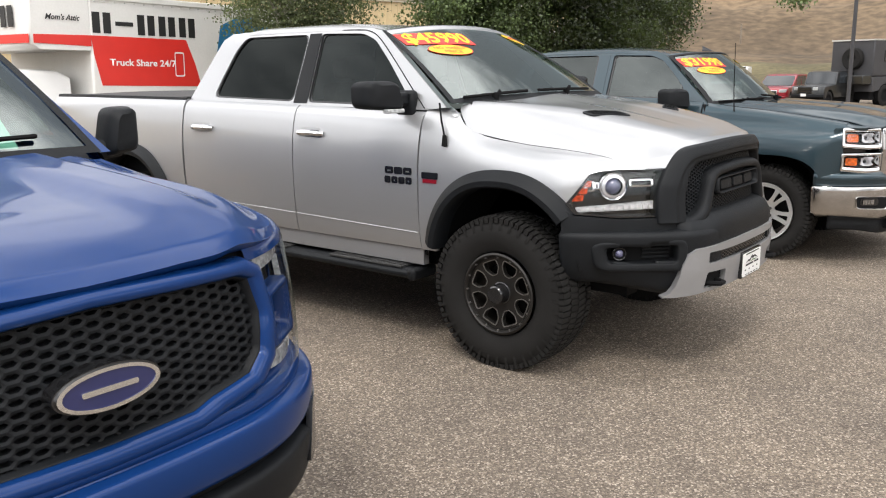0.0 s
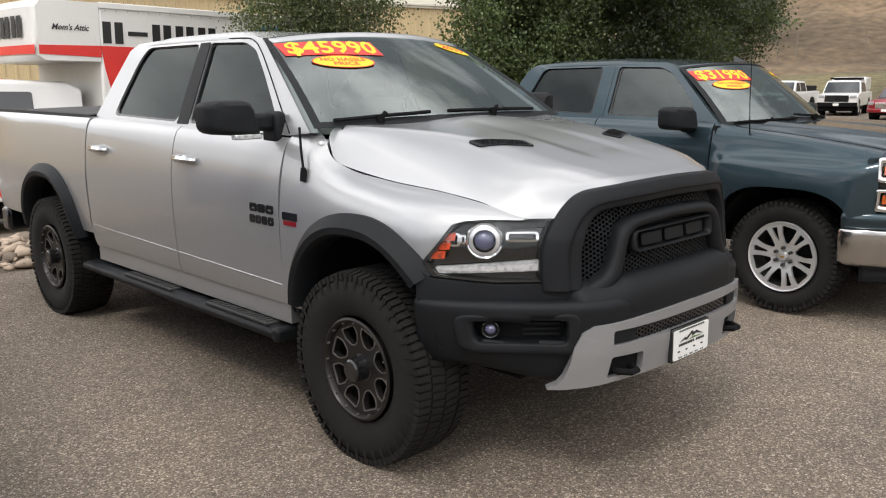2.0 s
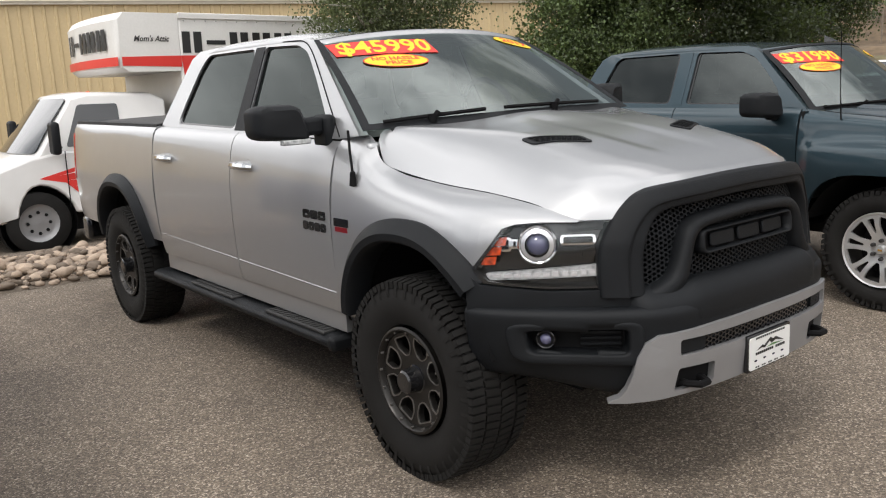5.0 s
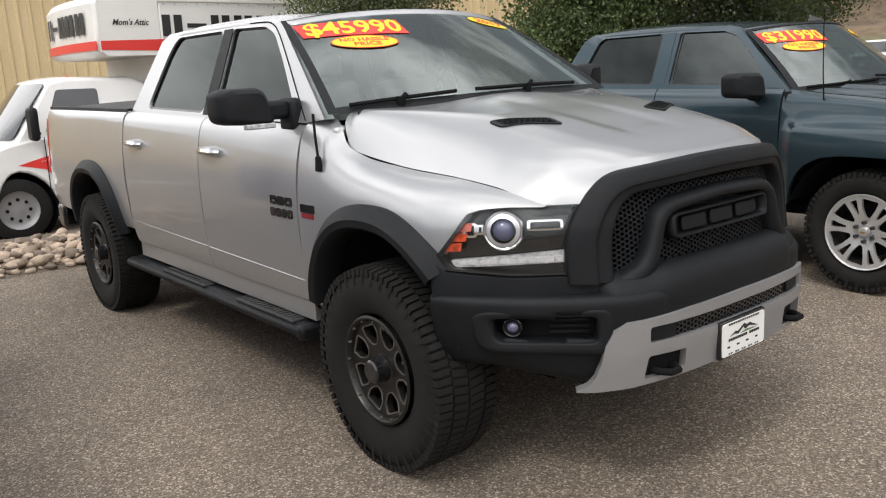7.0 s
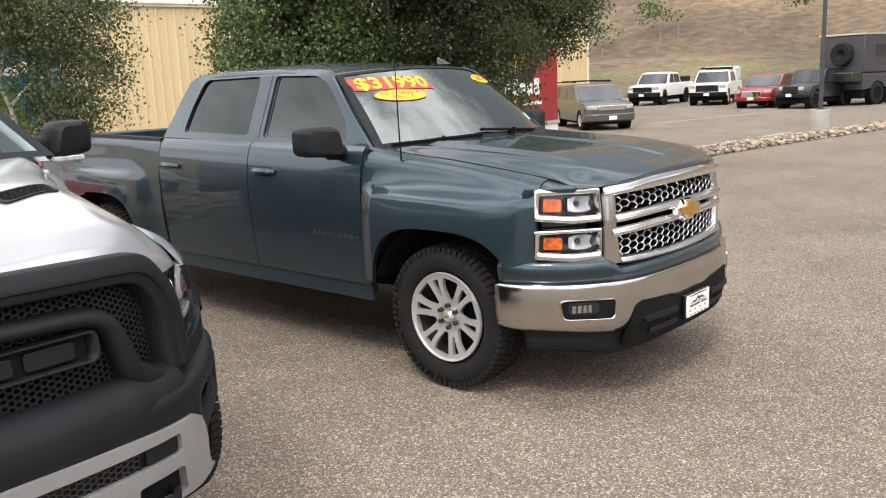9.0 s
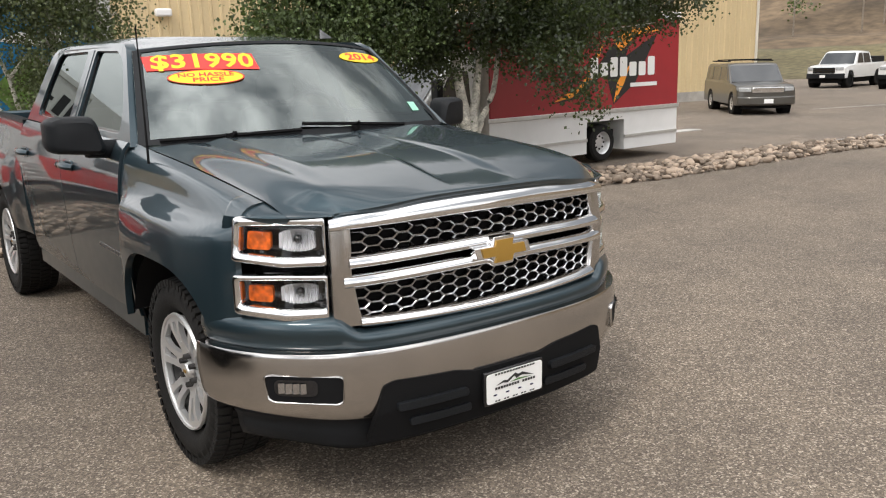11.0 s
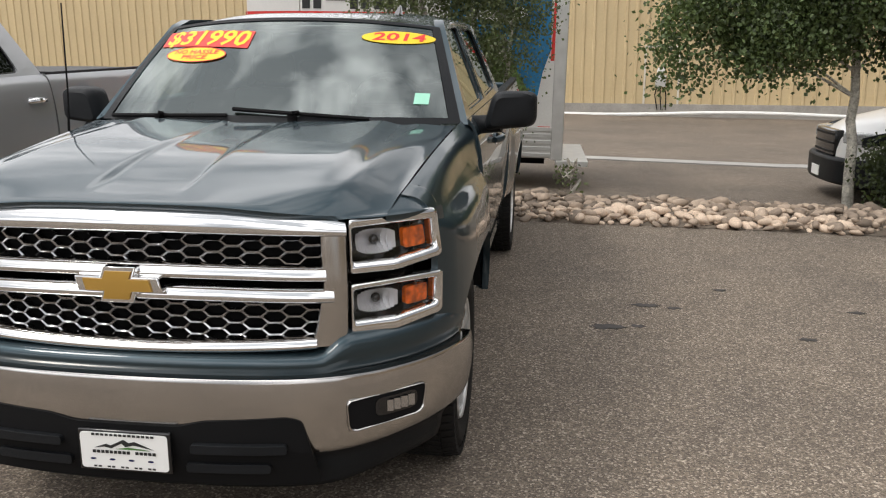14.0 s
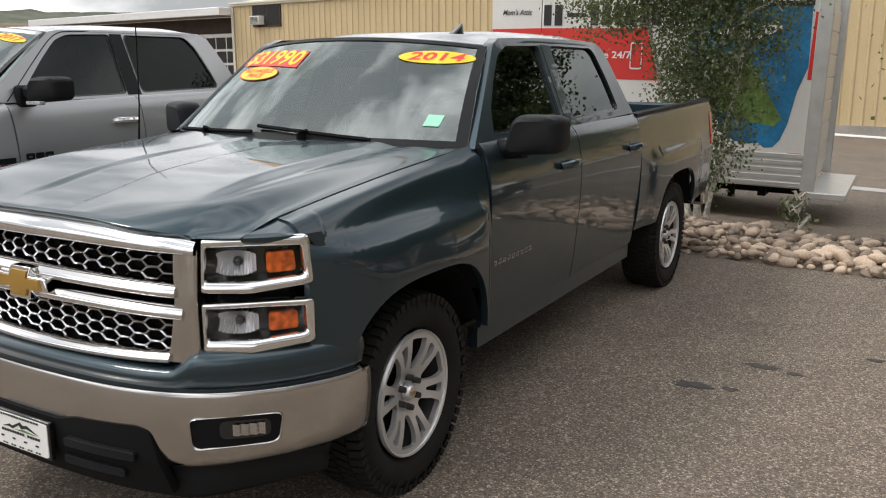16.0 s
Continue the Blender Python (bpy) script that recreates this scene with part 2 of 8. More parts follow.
def spline(pts, n):
    """n points along a smooth curve through pts."""
    p = np.array(pts, float)
    p = np.vstack([2 * p[0] - p[1], p, 2 * p[-1] - p[-2]])
    out = []
    for t in np.linspace(0, len(pts) - 1 - 1e-9, n):
        i, u = int(t), t - int(t)
        a, b, c, d = p[i:i + 4]
        out.append(0.5 * (2 * b + (c - a) * u + (2 * a - 5 * b + 4 * c - d) * u * u + (3 * b - a - 3 * c + d) * u ** 3))
    return np.array(out)


def tube(bm, pts, r, n=8, cap=True):
    """A round bar along a line; r: one radius, or one for each point."""
    pts = [Vector(p) for p in pts]
    rr = r if isinstance(r, (list, tuple)) else [r] * len(pts)
    rows = []
    for i, p in enumerate(pts):
        d = (pts[min(i + 1, len(pts) - 1)] - pts[max(i - 1, 0)]).normalized()
        u = d.cross(Vector((0, 0, 1)) if abs(d.z) < 0.9 else Vector((1, 0, 0))).normalized()
        w = d.cross(u)
        rows.append([p + (u * math.cos(2 * math.pi * k / n) + w * math.sin(2 * math.pi * k / n)) * rr[i] for k in range(n)])
    vs = grid(bm, rows, True)
    if cap:
        bm.faces.new(vs[0]), bm.faces.new(vs[-1])
    return bm


def rounded(pts, r, n=4):
    """A polygon with its corners rounded."""
    out, k = [], len(pts)
    for i in range(k):
        a, b, c = Vector(pts[i - 1]), Vector(pts[i]), Vector(pts[(i + 1) % k])
        ra = min(r, (a - b).length * 0.45, (c - b).length * 0.45)
        p, q = b + (a - b).normalized() * ra, b + (c - b).normalized() * ra
        for j in range(n + 1):
            t = j / n
            out.append(tuple(p * (1 - t) ** 2 + b * 2 * t * (1 - t) + q * t * t))
    return out


def mirror(half):
    """A closed outline from its half with x >= 0, listed from bottom to top."""
    return [(x, z) for x, z in half] + [(-x, z) for x, z in reversed(half) if abs(x) > 1e-6]


def plate(outer, holes, f3, depth, step=0.08, bm=None):
    """A flat or bent plate: an outline with holes in (u, v), laid out by f3(u, v, d), with its thickness."""
    b2 = bmesh.new()
    for loop in (outer, *holes):
        vs = [b2.verts.new((u, v, 0)) for u, v in loop]
        for i in range(len(vs)):
            b2.edges.new((vs[i - 1], vs[i]))
    bmesh.ops.triangle_fill(b2, use_beauty=True, edges=b2.edges[:], normal=(0, 0, 1))
    if step:
        us, vv = [p[0] for p in outer], [p[1] for p in outer]
        for lo, hi, no in ((min(us), max(us), (1, 0, 0)), (min(vv), max(vv), (0, 1, 0))):
            k = int((hi - lo) / step)
            for i in range(1, k + 1):
                co = lo + (hi - lo) * i / (k + 1)
                bmesh.ops.bisect_plane(b2, geom=b2.verts[:] + b2.edges[:] + b2.faces[:], plane_co=(co, co, 0), plane_no=no)
    bm = bm or bmesh.new()
    b2.verts.index_update()
    front = [bm.verts.new(f3(v.co.x, v.co.y, 0.0)) for v in b2.verts]
    for f in b2.faces:
        bm.faces.new([front[v.index] for v in f.verts])
    if depth:
        back = [bm.verts.new(f3(v.co.x, v.co.y, -depth)) for v in b2.verts]
        for f in b2.faces:
            bm.faces.new([back[v.index] for v in reversed(f.verts)])
        for e in b2.edges:
            if len(e.link_faces) == 1:
                a, c = e.verts
                bm.faces.new((front[a.index], front[c.index], back[c.index], back[a.index]))
    b2.free()
    return bm


def flat(x=None, y=None, z=None, sign=1):
    """A layout for plate() on a plane that faces along one axis."""
    if x is not None:
        return lambda u, v, d: (x + sign * d, u, v)
    if y is not None:
        return lambda u, v, d: (u, y + sign * d, v)
    return lambda u, v, d: (u, v, z + sign * d)


def oval(cx, cy, rx, ry, n=28):
    return [(cx + rx * math.cos(2 * math.pi * i / n), cy + ry * math.sin(2 * math.pi * i / n)) for i in range(n)]


def rect(x0, y0, x1, y1):
    return [(x0, y0), (x1, y0), (x1, y1), (x0, y1)]


def lettering(name, words, size, f3, material, parent, at=(0, 0), depth=0.001, slant=0.0, width=None, align="CENTER"):
    """Words in the built-in font, laid on a surface by f3."""
    cu = bpy.data.curves.new(name, "FONT")
    cu.body, cu.size, cu.shear, cu.align_x, cu.align_y, cu.resolution_u = words, size, slant, align, "CENTER", 2
    cu.offset = size * 0.022
    tmp = bpy.data.objects.new(name, cu)
    me = bpy.data.meshes.new_from_object(tmp)
    bpy.data.objects.remove(tmp)
    xs = [v.co.x for v in me.vertices]
    k = width / (max(xs) - min(xs)) if width else 1.0
    for v in me.vertices:
        v.co = f3(at[0] + v.co.x * k, at[1] + v.co.y, depth)
    me.materials.clear()
    me.materials.append(material)
    ob = new(name, me)
    ob.parent = parent
    return ob


def hexes(u0, u1, v0, v1, r, wall, f3, depth, squash=1.0, inside=None, lean=0.0):
    """A honeycomb of rings over a rectangle."""
    bm = bmesh.new()
    dx, dy = r * 1.5, r * math.sqrt(3) * squash
    for i in range(int((u1 - u0) / dx) + 2):
        for j in range(int((v1 - v0) / dy) + 2):
            cu, cv = u0 + i * dx, v0 + j * dy + (dy / 2 if i % 2 else 0)
            if cu > u1 + 1e-6 or cv > v1 + 1e-6 or (inside and not inside(cu, cv)):
                continue
            o, n_, b = [], [], []
            for k in range(6):
                c, s = math.cos(k * math.pi / 3), math.sin(k * math.pi / 3) * squash
                o.append(bm.verts.new(f3(cu + r * c, cv + r * s, 0)))
                n_.append(bm.verts.new(f3(cu + (r - wall) * c, cv + (r * squash - wall) * s / squash, -wall * lean)))
                b.append(bm.verts.new(f3(cu + (r - wall) * c, cv + (r * squash - wall) * s / squash, -depth)))
            for k in range(6):
                m = (k + 1) % 6
                bm.faces.new((o[k], o[m], n_[m], n_[k]))
                bm.faces.new((n_[k], n_[m], b[m], b[k]))
    return bm


def smooth(t):
    t = min(1.0, max(0.0, t))
    return t * t * (3 - 2 * t)


def ease(y, pts):
    """A smooth curve through (position, value) pairs, read at y."""
    a, b = np.array([p[0] for p in pts], float), np.array([p[1] for p in pts], float)
    m = np.gradient(b, a)
    y = min(max(y, a[0]), a[-1])
    i = min(max(int(np.searchsorted(a, y)) - 1, 0), len(a) - 2)
    h = a[i + 1] - a[i]
    t = (y - a[i]) / h
    return float(b[i] * (2 * t ** 3 - 3 * t * t + 1) + m[i] * h * (t ** 3 - 2 * t * t + t) + b[i + 1] * (3 * t * t - 2 * t ** 3) + m[i + 1] * h * (t ** 3 - t * t))


def ring(P, outer, inner, prof, n=0, closed=False, bm=None):
    """A rounded moulding between two outlines of (x, z) laid on a plan; prof: (0..1 from outer to inner, depth)."""
    bm = bm or bmesh.new()
    a, b = (spline(outer, n), spline(inner, n)) if n else (np.array(outer, float), np.array(inner, float))
    if closed:
        a, b = np.vstack([a, a[:1]]), np.vstack([b, b[:1]])
    pr = spline(prof, 3 * len(prof))
    grid(bm, [[P.f(P.at(p[0] + (q[0] - p[0]) * t), p[1] + (q[1] - p[1]) * t, d) for t, d in pr] for p, q in zip(a, b)])
    return bm


def ridge(P, x0, x1, lo, hi, prof, n=60):
    """A rounded bar along a plan between the heights lo(x) and hi(x); prof: (0..1 upwards, depth)."""
    bm, rows = bmesh.new(), []
    pr = spline(prof, 3 * len(prof))
    for s in np.linspace(P.at(x0), P.at(x1), n):
        x = abs(float(np.interp(s, P.s, P.x)))
        rows.append([P.f(s, lo(x) + (hi(x) - lo(x)) * t, d) for t, d in pr])
    vs = grid(bm, rows)
    bm.faces.new(vs[0]), bm.faces.new(vs[-1])
    return bm


def archway(half):
    return list(half) + [(-x, z) for x, z in reversed(half[:-1])]




def dense(loop, k=6):
    """A closed outline with each side cut into k."""
    out = []
    for a, b in zip(loop, loop[1:] + loop[:1]):
        out += [(a[0] + (b[0] - a[0]) * i / k, a[1] + (b[1] - a[1]) * i / k) for i in range(k)]
    return out


# ---- pickup trucks ----
class Plan:
    """The line of a vehicle's front seen from above; lays out (s, z, depth), with s the way round from the middle."""

    def __init__(self, pts, rake=((0, 0), (2, 0))):
        c = spline([(-p[0], p[1]) for p in reversed(pts[1:])] + list(pts), 161)
        self.x, self.y = c[:, 0], c[:, 1]
        d = np.hypot(np.diff(self.x), np.diff(self.y))
        s = np.concatenate([[0], np.cumsum(d)])
        self.s = s - s[80]
        self.tx, self.ty = np.gradient(self.x, self.s), np.gradient(self.y, self.s)
        self.rake = rake

    def at(self, x):
        return float(np.interp(x, self.x, self.s))

    def f(self, s, z, d=0.0):
        d = d + float(np.interp(z, [r[0] for r in self.rake], [r[1] for r in self.rake]))
        x, y, tx, ty = (float(np.interp(s, self.s, a)) for a in (self.x, self.y, self.tx, self.ty))
        k = math.hypot(tx, ty)
        return (x + d * ty / k, y - d * tx / k, z)

    def poly(self, pts, sign=1):
        return [(self.at(sign * x), z) for x, z in pts]

    def wrap(self, profile, x0, x1, n=48, bottom=None):
        """A skin round the front with a profile of (out, z)."""
        prof = spline(profile, 3 * len(profile))
        bm, rows = bmesh.new(), []
        for s in np.linspace(self.at(x0), self.at(x1), n):
            lift = bottom(abs(float(np.interp(s, self.s, self.x)))) if bottom else 0.0
            zt = profile[0][1]
            zb = profile[-1][1]
            rows.append([self.f(s, z + lift * (zt - z) / (zt - zb), o) for o, z in prof])
        grid(bm, rows)
        return bm


class Side:
    """A vehicle's flank, lofted through sections of seven (x, z) points from the sill to the top edge."""

    def __init__(self, stations):
        self.ys = [s[0] for s in stations]
        self.p = np.array([s[1] for s in stations], float)
        self.m = np.gradient(self.p, self.ys, axis=0)

    def section(self, y, n=30):
        i = min(max(int(np.searchsorted(self.ys, y)) - 1, 0), len(self.ys) - 2)
        h = self.ys[i + 1] - self.ys[i]
        u = min(1, max(0, (y - self.ys[i]) / h))
        a, b = self.p[i], self.p[i + 1]
        return spline(a * (2 * u ** 3 - 3 * u * u + 1) + self.m[i] * h * (u ** 3 - 2 * u * u + u) + b * (3 * u * u - 2 * u ** 3) + self.m[i + 1] * h * (u ** 3 - u * u), n)

    def x(self, y, z):
        c = self.section(y)
        k = int(np.argmax(c[:, 1] > z)) if (c[:, 1] > z).any() else len(c) - 1
        a, b = c[max(k - 1, 0)], c[k]
        return float(b[0] if b[1] == a[1] else a[0] + (b[0] - a[0]) * min(1, max(0, (z - a[1]) / (b[1] - a[1]))))

    def panel(self, ys, zmin, sign, m=18, bulge=None):
        bm, rows = bmesh.new(), []
        for y in ys:
            c = self.section(y, 60)
            zb = zmin(y)
            k = int(np.argmax(c[:, 1] >= zb)) if (c[:, 1] >= zb).any() else len(c) - 2
            if k > 0:
                a, b = c[k - 1], c[k]
                t = (zb - a[1]) / (b[1] - a[1] + 1e-9)
                c = np.vstack([a + (b - a) * min(1, max(0, t)), c[k:]])
            d = np.concatenate([[0], np.cumsum(np.hypot(np.diff(c[:, 0]), np.diff(c[:, 1])))])
            q = np.linspace(0, d[-1], m)
            xs, zs = np.interp(q, d, c[:, 0]), np.interp(q, d, c[:, 1])
            row = [(sign * (x + (bulge(y, z) if bulge else 0)), y, z) for x, z in zip(xs, zs)]
            rows.append([(row[0][0] - sign * 0.03, y, row[0][2])] + row)
        fold = lambda r: [(x - sign * 0.022, y, z) for x, y, z in r]
        grid(bm, [fold(rows[0])] + rows + [fold(rows[-1])])
        return bm


def arch(yc, zc, r, h, base, e=2.3):
    """The lower edge of a panel with a wheel opening in it."""
    def z(y):
        t = abs(y - yc) / r
        return max(base, zc + h * (1 - t ** e) ** (1 / e)) if t < 1 else base
    return z


def spread(y0, y1, n, *centres):
    """Stations from y0 to y1, closer together at the ends of wheel openings (centre, radius)."""
    ys = list(np.linspace(y0, y1, n))
    for c, r in centres:
        ys += [c + r * math.cos(a) for a in np.linspace(0, math.pi, 41)]
    return sorted({round(float(y), 4) for y in ys if y0 - 1e-6 <= y <= y1 + 1e-6})


def tyre_mesh(R, W, rim):
    bm = bmesh.new()
    w = W / 2
    lathe(bm, [(-w * 0.62, rim), (-w * 0.80, rim + 0.012), (-w * 0.97, rim + (R - rim) * 0.30), (-w, rim + (R - rim) * 0.55), (-w * 0.95, R - 0.045), (-w * 0.80, R - 0.016),
               (-w * 0.5, R - 0.008), (0, R - 0.006), (w * 0.5, R - 0.008), (w * 0.80, R - 0.016), (w * 0.95, R - 0.045), (w, rim + (R - rim) * 0.55),
               (w * 0.97, rim + (R - rim) * 0.30), (w * 0.80, rim + 0.012), (w * 0.62, rim)], 64)
    return bm


def tread_mesh(R, W, blocks, knob):
    """The tread blocks and shoulder lugs of a tyre."""
    bm = bmesh.new()
    w = W / 2
    for row, (a0, a1) in enumerate(((-0.97, -0.58), (-0.52, -0.06), (0.0, 0.46), (0.55, 0.97))):
        for k in range(blocks):
            t0 = (k + (0.5 if row % 2 else 0)) * 2 * math.pi / blocks
            dt = 2 * math.pi / blocks * 0.70
            sk = (0.18 if row in (1, 2) else 0.06) * (1 if row % 2 else -1)
            vs = []
            for x, dd in ((a0 * w, -sk), (a1 * w, sk)):
                edge = knob if abs(x) < w * 0.9 else -0.014
                for tt in (t0, t0 + dt):
                    a = tt + dd * dt
                    for r in (R - 0.035, R + edge * 0.5):
                        vs.append(bm.verts.new((x, r * math.cos(a), r * math.sin(a))))
            for f in ((1, 3, 7, 5), (0, 1, 5, 4), (2, 6, 7, 3), (0, 2, 3, 1), (4, 5, 7, 6)):
                bm.faces.new([vs[i] for i in f])
            if row in (0, 3) and k % 2 == 0:
                s = -1 if row == 0 else 1
                q = [bm.verts.new((s * w * px, rr * math.cos(t), rr * math.sin(t))) for px, rr in ((0.975, R - 0.035), (1.002, R - 0.055), (0.985, R - 0.075)) for t in (t0, t0 + dt * 0.8)]
                bm.faces.new((q[0], q[1], q[3], q[2])), bm.faces.new((q[2], q[3], q[5], q[4]))
    return bm


def polar(r, a):
    return (r * math.cos(a), r * math.sin(a))


def wheel_offroad(parent):
    """A dark bronze off-road wheel with eight looped spokes on a knobbly tyre; the outside faces -x."""
    R, W, rim = 0.435, 0.30, 0.228
    bm = bmesh.new()
    lathe(bm, [(-0.135, rim + 0.004), (-0.142, rim - 0.008), (-0.13, rim - 0.018), (-0.06, rim - 0.026), (0.10, rim - 0.03), (0.13, rim)], 48)
    holes = []
    for k in range(8):
        a = (k + 0.5) * math.pi / 4
        holes.append(rounded([polar(0.108, a - 0.15), polar(0.108, a + 0.15), polar(0.150, a + 0.30), polar(0.190, a + 0.235), polar(0.190, a - 0.235), polar(0.150, a - 0.30)], 0.012, 2))
    face = lambda u, v, d: (-0.095 - d + 0.045 * (math.hypot(u, v) / 0.2) ** 2 * -0.4, u, v)
    plate([polar(0.207, 2 * math.pi * i / 48) for i in range(48)], holes, face, 0.03, 0.06, bm)
    w = link("wheel", bm, M["bronze"], parent, "dark bronze eight-spoke off-road wheel", bevel=0.004)
    bm = bmesh.new()
    for h in holes:
        c = Vector((sum(p[0] for p in h) / len(h), sum(p[1] for p in h) / len(h)))
        inner = [tuple(c + (Vector(p) - c) * 1.02) for p in h]
        outer = [tuple(c + (Vector(p) - c) * 1.13) for p in h]
        plate(outer, [inner], lambda u, v, d: (face(u, v, 0)[0] - 0.004 - d, u, v), 0.006, 0, bm)
    link("spoke_edge", bm, M["bronze_edge"], w, "worn bright spoke edges")
    bm = bmesh.new()
    lathe(bm, [(-0.165, 0.0), (-0.165, 0.042), (-0.158, 0.05), (-0.10, 0.056), (-0.09, 0.075), (-0.06, 0.08)], 24)
    link("hub_cap", bm, M["gloss"], w)
    bm = bmesh.new()
    lathe(bm, [(-0.137, 0.0), (-0.137, 0.005), (-0.125, 0.006)], 6)
    bolt = link("bolt", bm, M["bronze_edge"], w)
    for k in range(16):
        b = bolt if k == 0 else dup(bolt, w, Matrix())
        b.matrix_basis = pose(0, *polar(0.209, k * math.pi / 8))
    # matt-black disc puts the shade behind the spokes into colour
    bm = bmesh.new()
    lathe(bm, [(0.0, 0.0), (0.0, 0.17), (0.02, 0.17)], 24)
    link("brake_disc", bm, M["dark"], w)
    link("tyre", tyre_mesh(R, W, rim), M["rubber"], w, "black knobbly off-road tyre")
    link("tread", tread_mesh(R, W, 78, 0.004), M["rubber"], w)["kind"] = "stuff"
    return w


def wheel_silver(parent):
    """A bright alloy wheel with six pairs of spokes on a road tyre; the outside faces -x."""
    R, W, rim = 0.402, 0.265, 0.250
    bm = bmesh.new()
    lathe(bm, [(-0.112, rim + 0.003), (-0.124, rim - 0.002), (-0.120, rim - 0.010), (-0.085, rim - 0.014)], 56)
    holes = []
    for k in range(6):
        a = k * math.pi / 3 + 0.2
        holes.append(rounded([polar(0.118, a - 0.055), polar(0.118, a + 0.055), polar(0.216, a + 0.105), polar(0.216, a - 0.105)], 0.012, 3))
        b = a + math.pi / 6
        holes.append(rounded([polar(0.094, b - 0.13), polar(0.094, b + 0.13), polar(0.160, b + 0.265), polar(0.226, b + 0.255), polar(0.226, b - 0.255), polar(0.160, b - 0.265)], 0.016, 3))
    plate([polar(0.240, 2 * math.pi * i / 60) for i in range(60)], holes, lambda u, v, d: (-0.070 - d - 0.045 * smooth(math.hypot(u, v) / 0.2), u, v), 0.022, 0.04, bm)
    w = link("wheel", bm, M["alloy"], parent, "bright six twin-spoke alloy wheel", bevel=0.005)
    bm = bmesh.new()
    lathe(bm, [(-0.085, rim - 0.012), (-0.03, rim - 0.03), (0.10, rim - 0.03), (0.12, rim)], 40)
    link("barrel", bm, M["barrel"], w)
    bm = bmesh.new()
    lathe(bm, [(-0.108, 0.0), (-0.106, 0.026), (-0.095, 0.034), (-0.08, 0.036)], 24)
    link("hub_cap", bm, M["alloy"], w)
    # lug nuts in dark metal: the shade of their recesses put into colour
    bm = bmesh.new()
    lathe(bm, [(-0.112, 0.0), (-0.108, 0.012), (-0.07, 0.015)], 8)
    nut = link("lug_nut", bm, M["barrel"], w, "lug nut coloured dark for its shaded recess")
    for k in range(6):
        b = nut if k == 0 else dup(nut, w, Matrix())
        b.matrix_basis = pose(0, *polar(0.062, k * math.pi / 3 + 0.5))
    link("emblem", plate([(-0.014, -0.006), (0.014, -0.006), (0.014, 0.006), (-0.014, 0.006)], [], lambda u, v, d: (-0.111 - d, u, v), 0.003, 0), M["gold"], w)
    # black backing disc: shade inside the wheel openings, as colour
    bm = bmesh.new()
    lathe(bm, [(0.0, 0.0), (0.0, 0.18), (0.02, 0.18)], 24)
    link("brake_disc", bm, M["dark"], w)
    link("tyre", tyre_mesh(R, W, rim), M["rubber"], w, "black all-terrain tyre")
    link("tread", tread_mesh(R, W, 64, 0.004), M["rubber"], w)["kind"] = "stuff"
    return w


def flare(parent, side, yc, zc, r, h, sign, a0, a1, e=2.3, wide=0.085, out=0.055):
    """A black wheel-arch flare along a wheel opening."""
    bm, rows = bmesh.new(), []
    for a in np.linspace(a0, a1, 46):
        c, s = math.cos(a), math.sin(a)
        k = (abs(c) ** e + abs(s) ** e) ** (-1 / e)
        row = []
        for dr, dx in ((wide, -0.012), (wide, 0.010), (wide * 0.75, out * 0.55), (wide * 0.35, out), (0.0, out * 0.9), (-0.012, out * 0.6), (-0.012, -0.08)):
            y, z = yc + (r * k + dr) * c, zc + (h * k + dr) * s
            x = side.x(min(max(y, side.ys[0]), side.ys[-1]), max(z, 0.62))
            row.append((sign * (x + dx), y, z))
        rows.append(row)
    grid(bm, rows)
    return link("wheel_arch_flare", bm, M["black"], parent, "black plastic wheel arch flare")


def liner(parent, yc, zc, r, h):
    for sign in (-1, 1):
        bm, rows = bmesh.new(), []
        for a in np.linspace(0.32, math.pi - 0.30, 24):
            rows.append([(sign * x, yc + (r + 0.03) * math.cos(a), zc + (h + 0.03) * math.sin(a)) for x in (0.97, 0.8, 0.5)])
        grid(bm, rows)
        bm.faces.new([bm.verts.new((sign * 0.5, yc + (r + 0.03) * math.cos(a), zc + (h + 0.03) * math.sin(a))) for a in np.linspace(0.32, math.pi - 0.30, 24)])
        link("wheel_well", bm, M["dark"], parent)


def windshield(S):
    """Layout of the windscreen: (u, v) in metres across and up the glass."""
    (bx, by, bz), (tx, ty, tz) = S["ws_bottom"], S["ws_top"]
    bow_b, bow_t, crown = S["ws_bow"]

    def f(u, v, d=0.0):
        half = bx + (tx - bx) * v
        k = min(1.0, abs(u))
        y = by + (ty - by) * v - (bow_b + (bow_t - bow_b) * v) * (1 - k ** 2.2)
        z = bz + (tz - bz) * v + crown * (1 - k ** 2.2) * (0.35 + 0.65 * v)
        d = d + 0.016 * math.sin(math.pi * min(1.0, max(0.0, v)))
        nrm = Vector((0, -(tz - bz), (ty - by))).normalized()
        return (u * half, y + nrm.y * d, z + nrm.z * d)
    height = math.hypot(ty - by, tz - bz)
    g = lambda x, h, d=0.0: f(x / (bx + (tx - bx) * h / height), h / height, d)
    return f, g, height


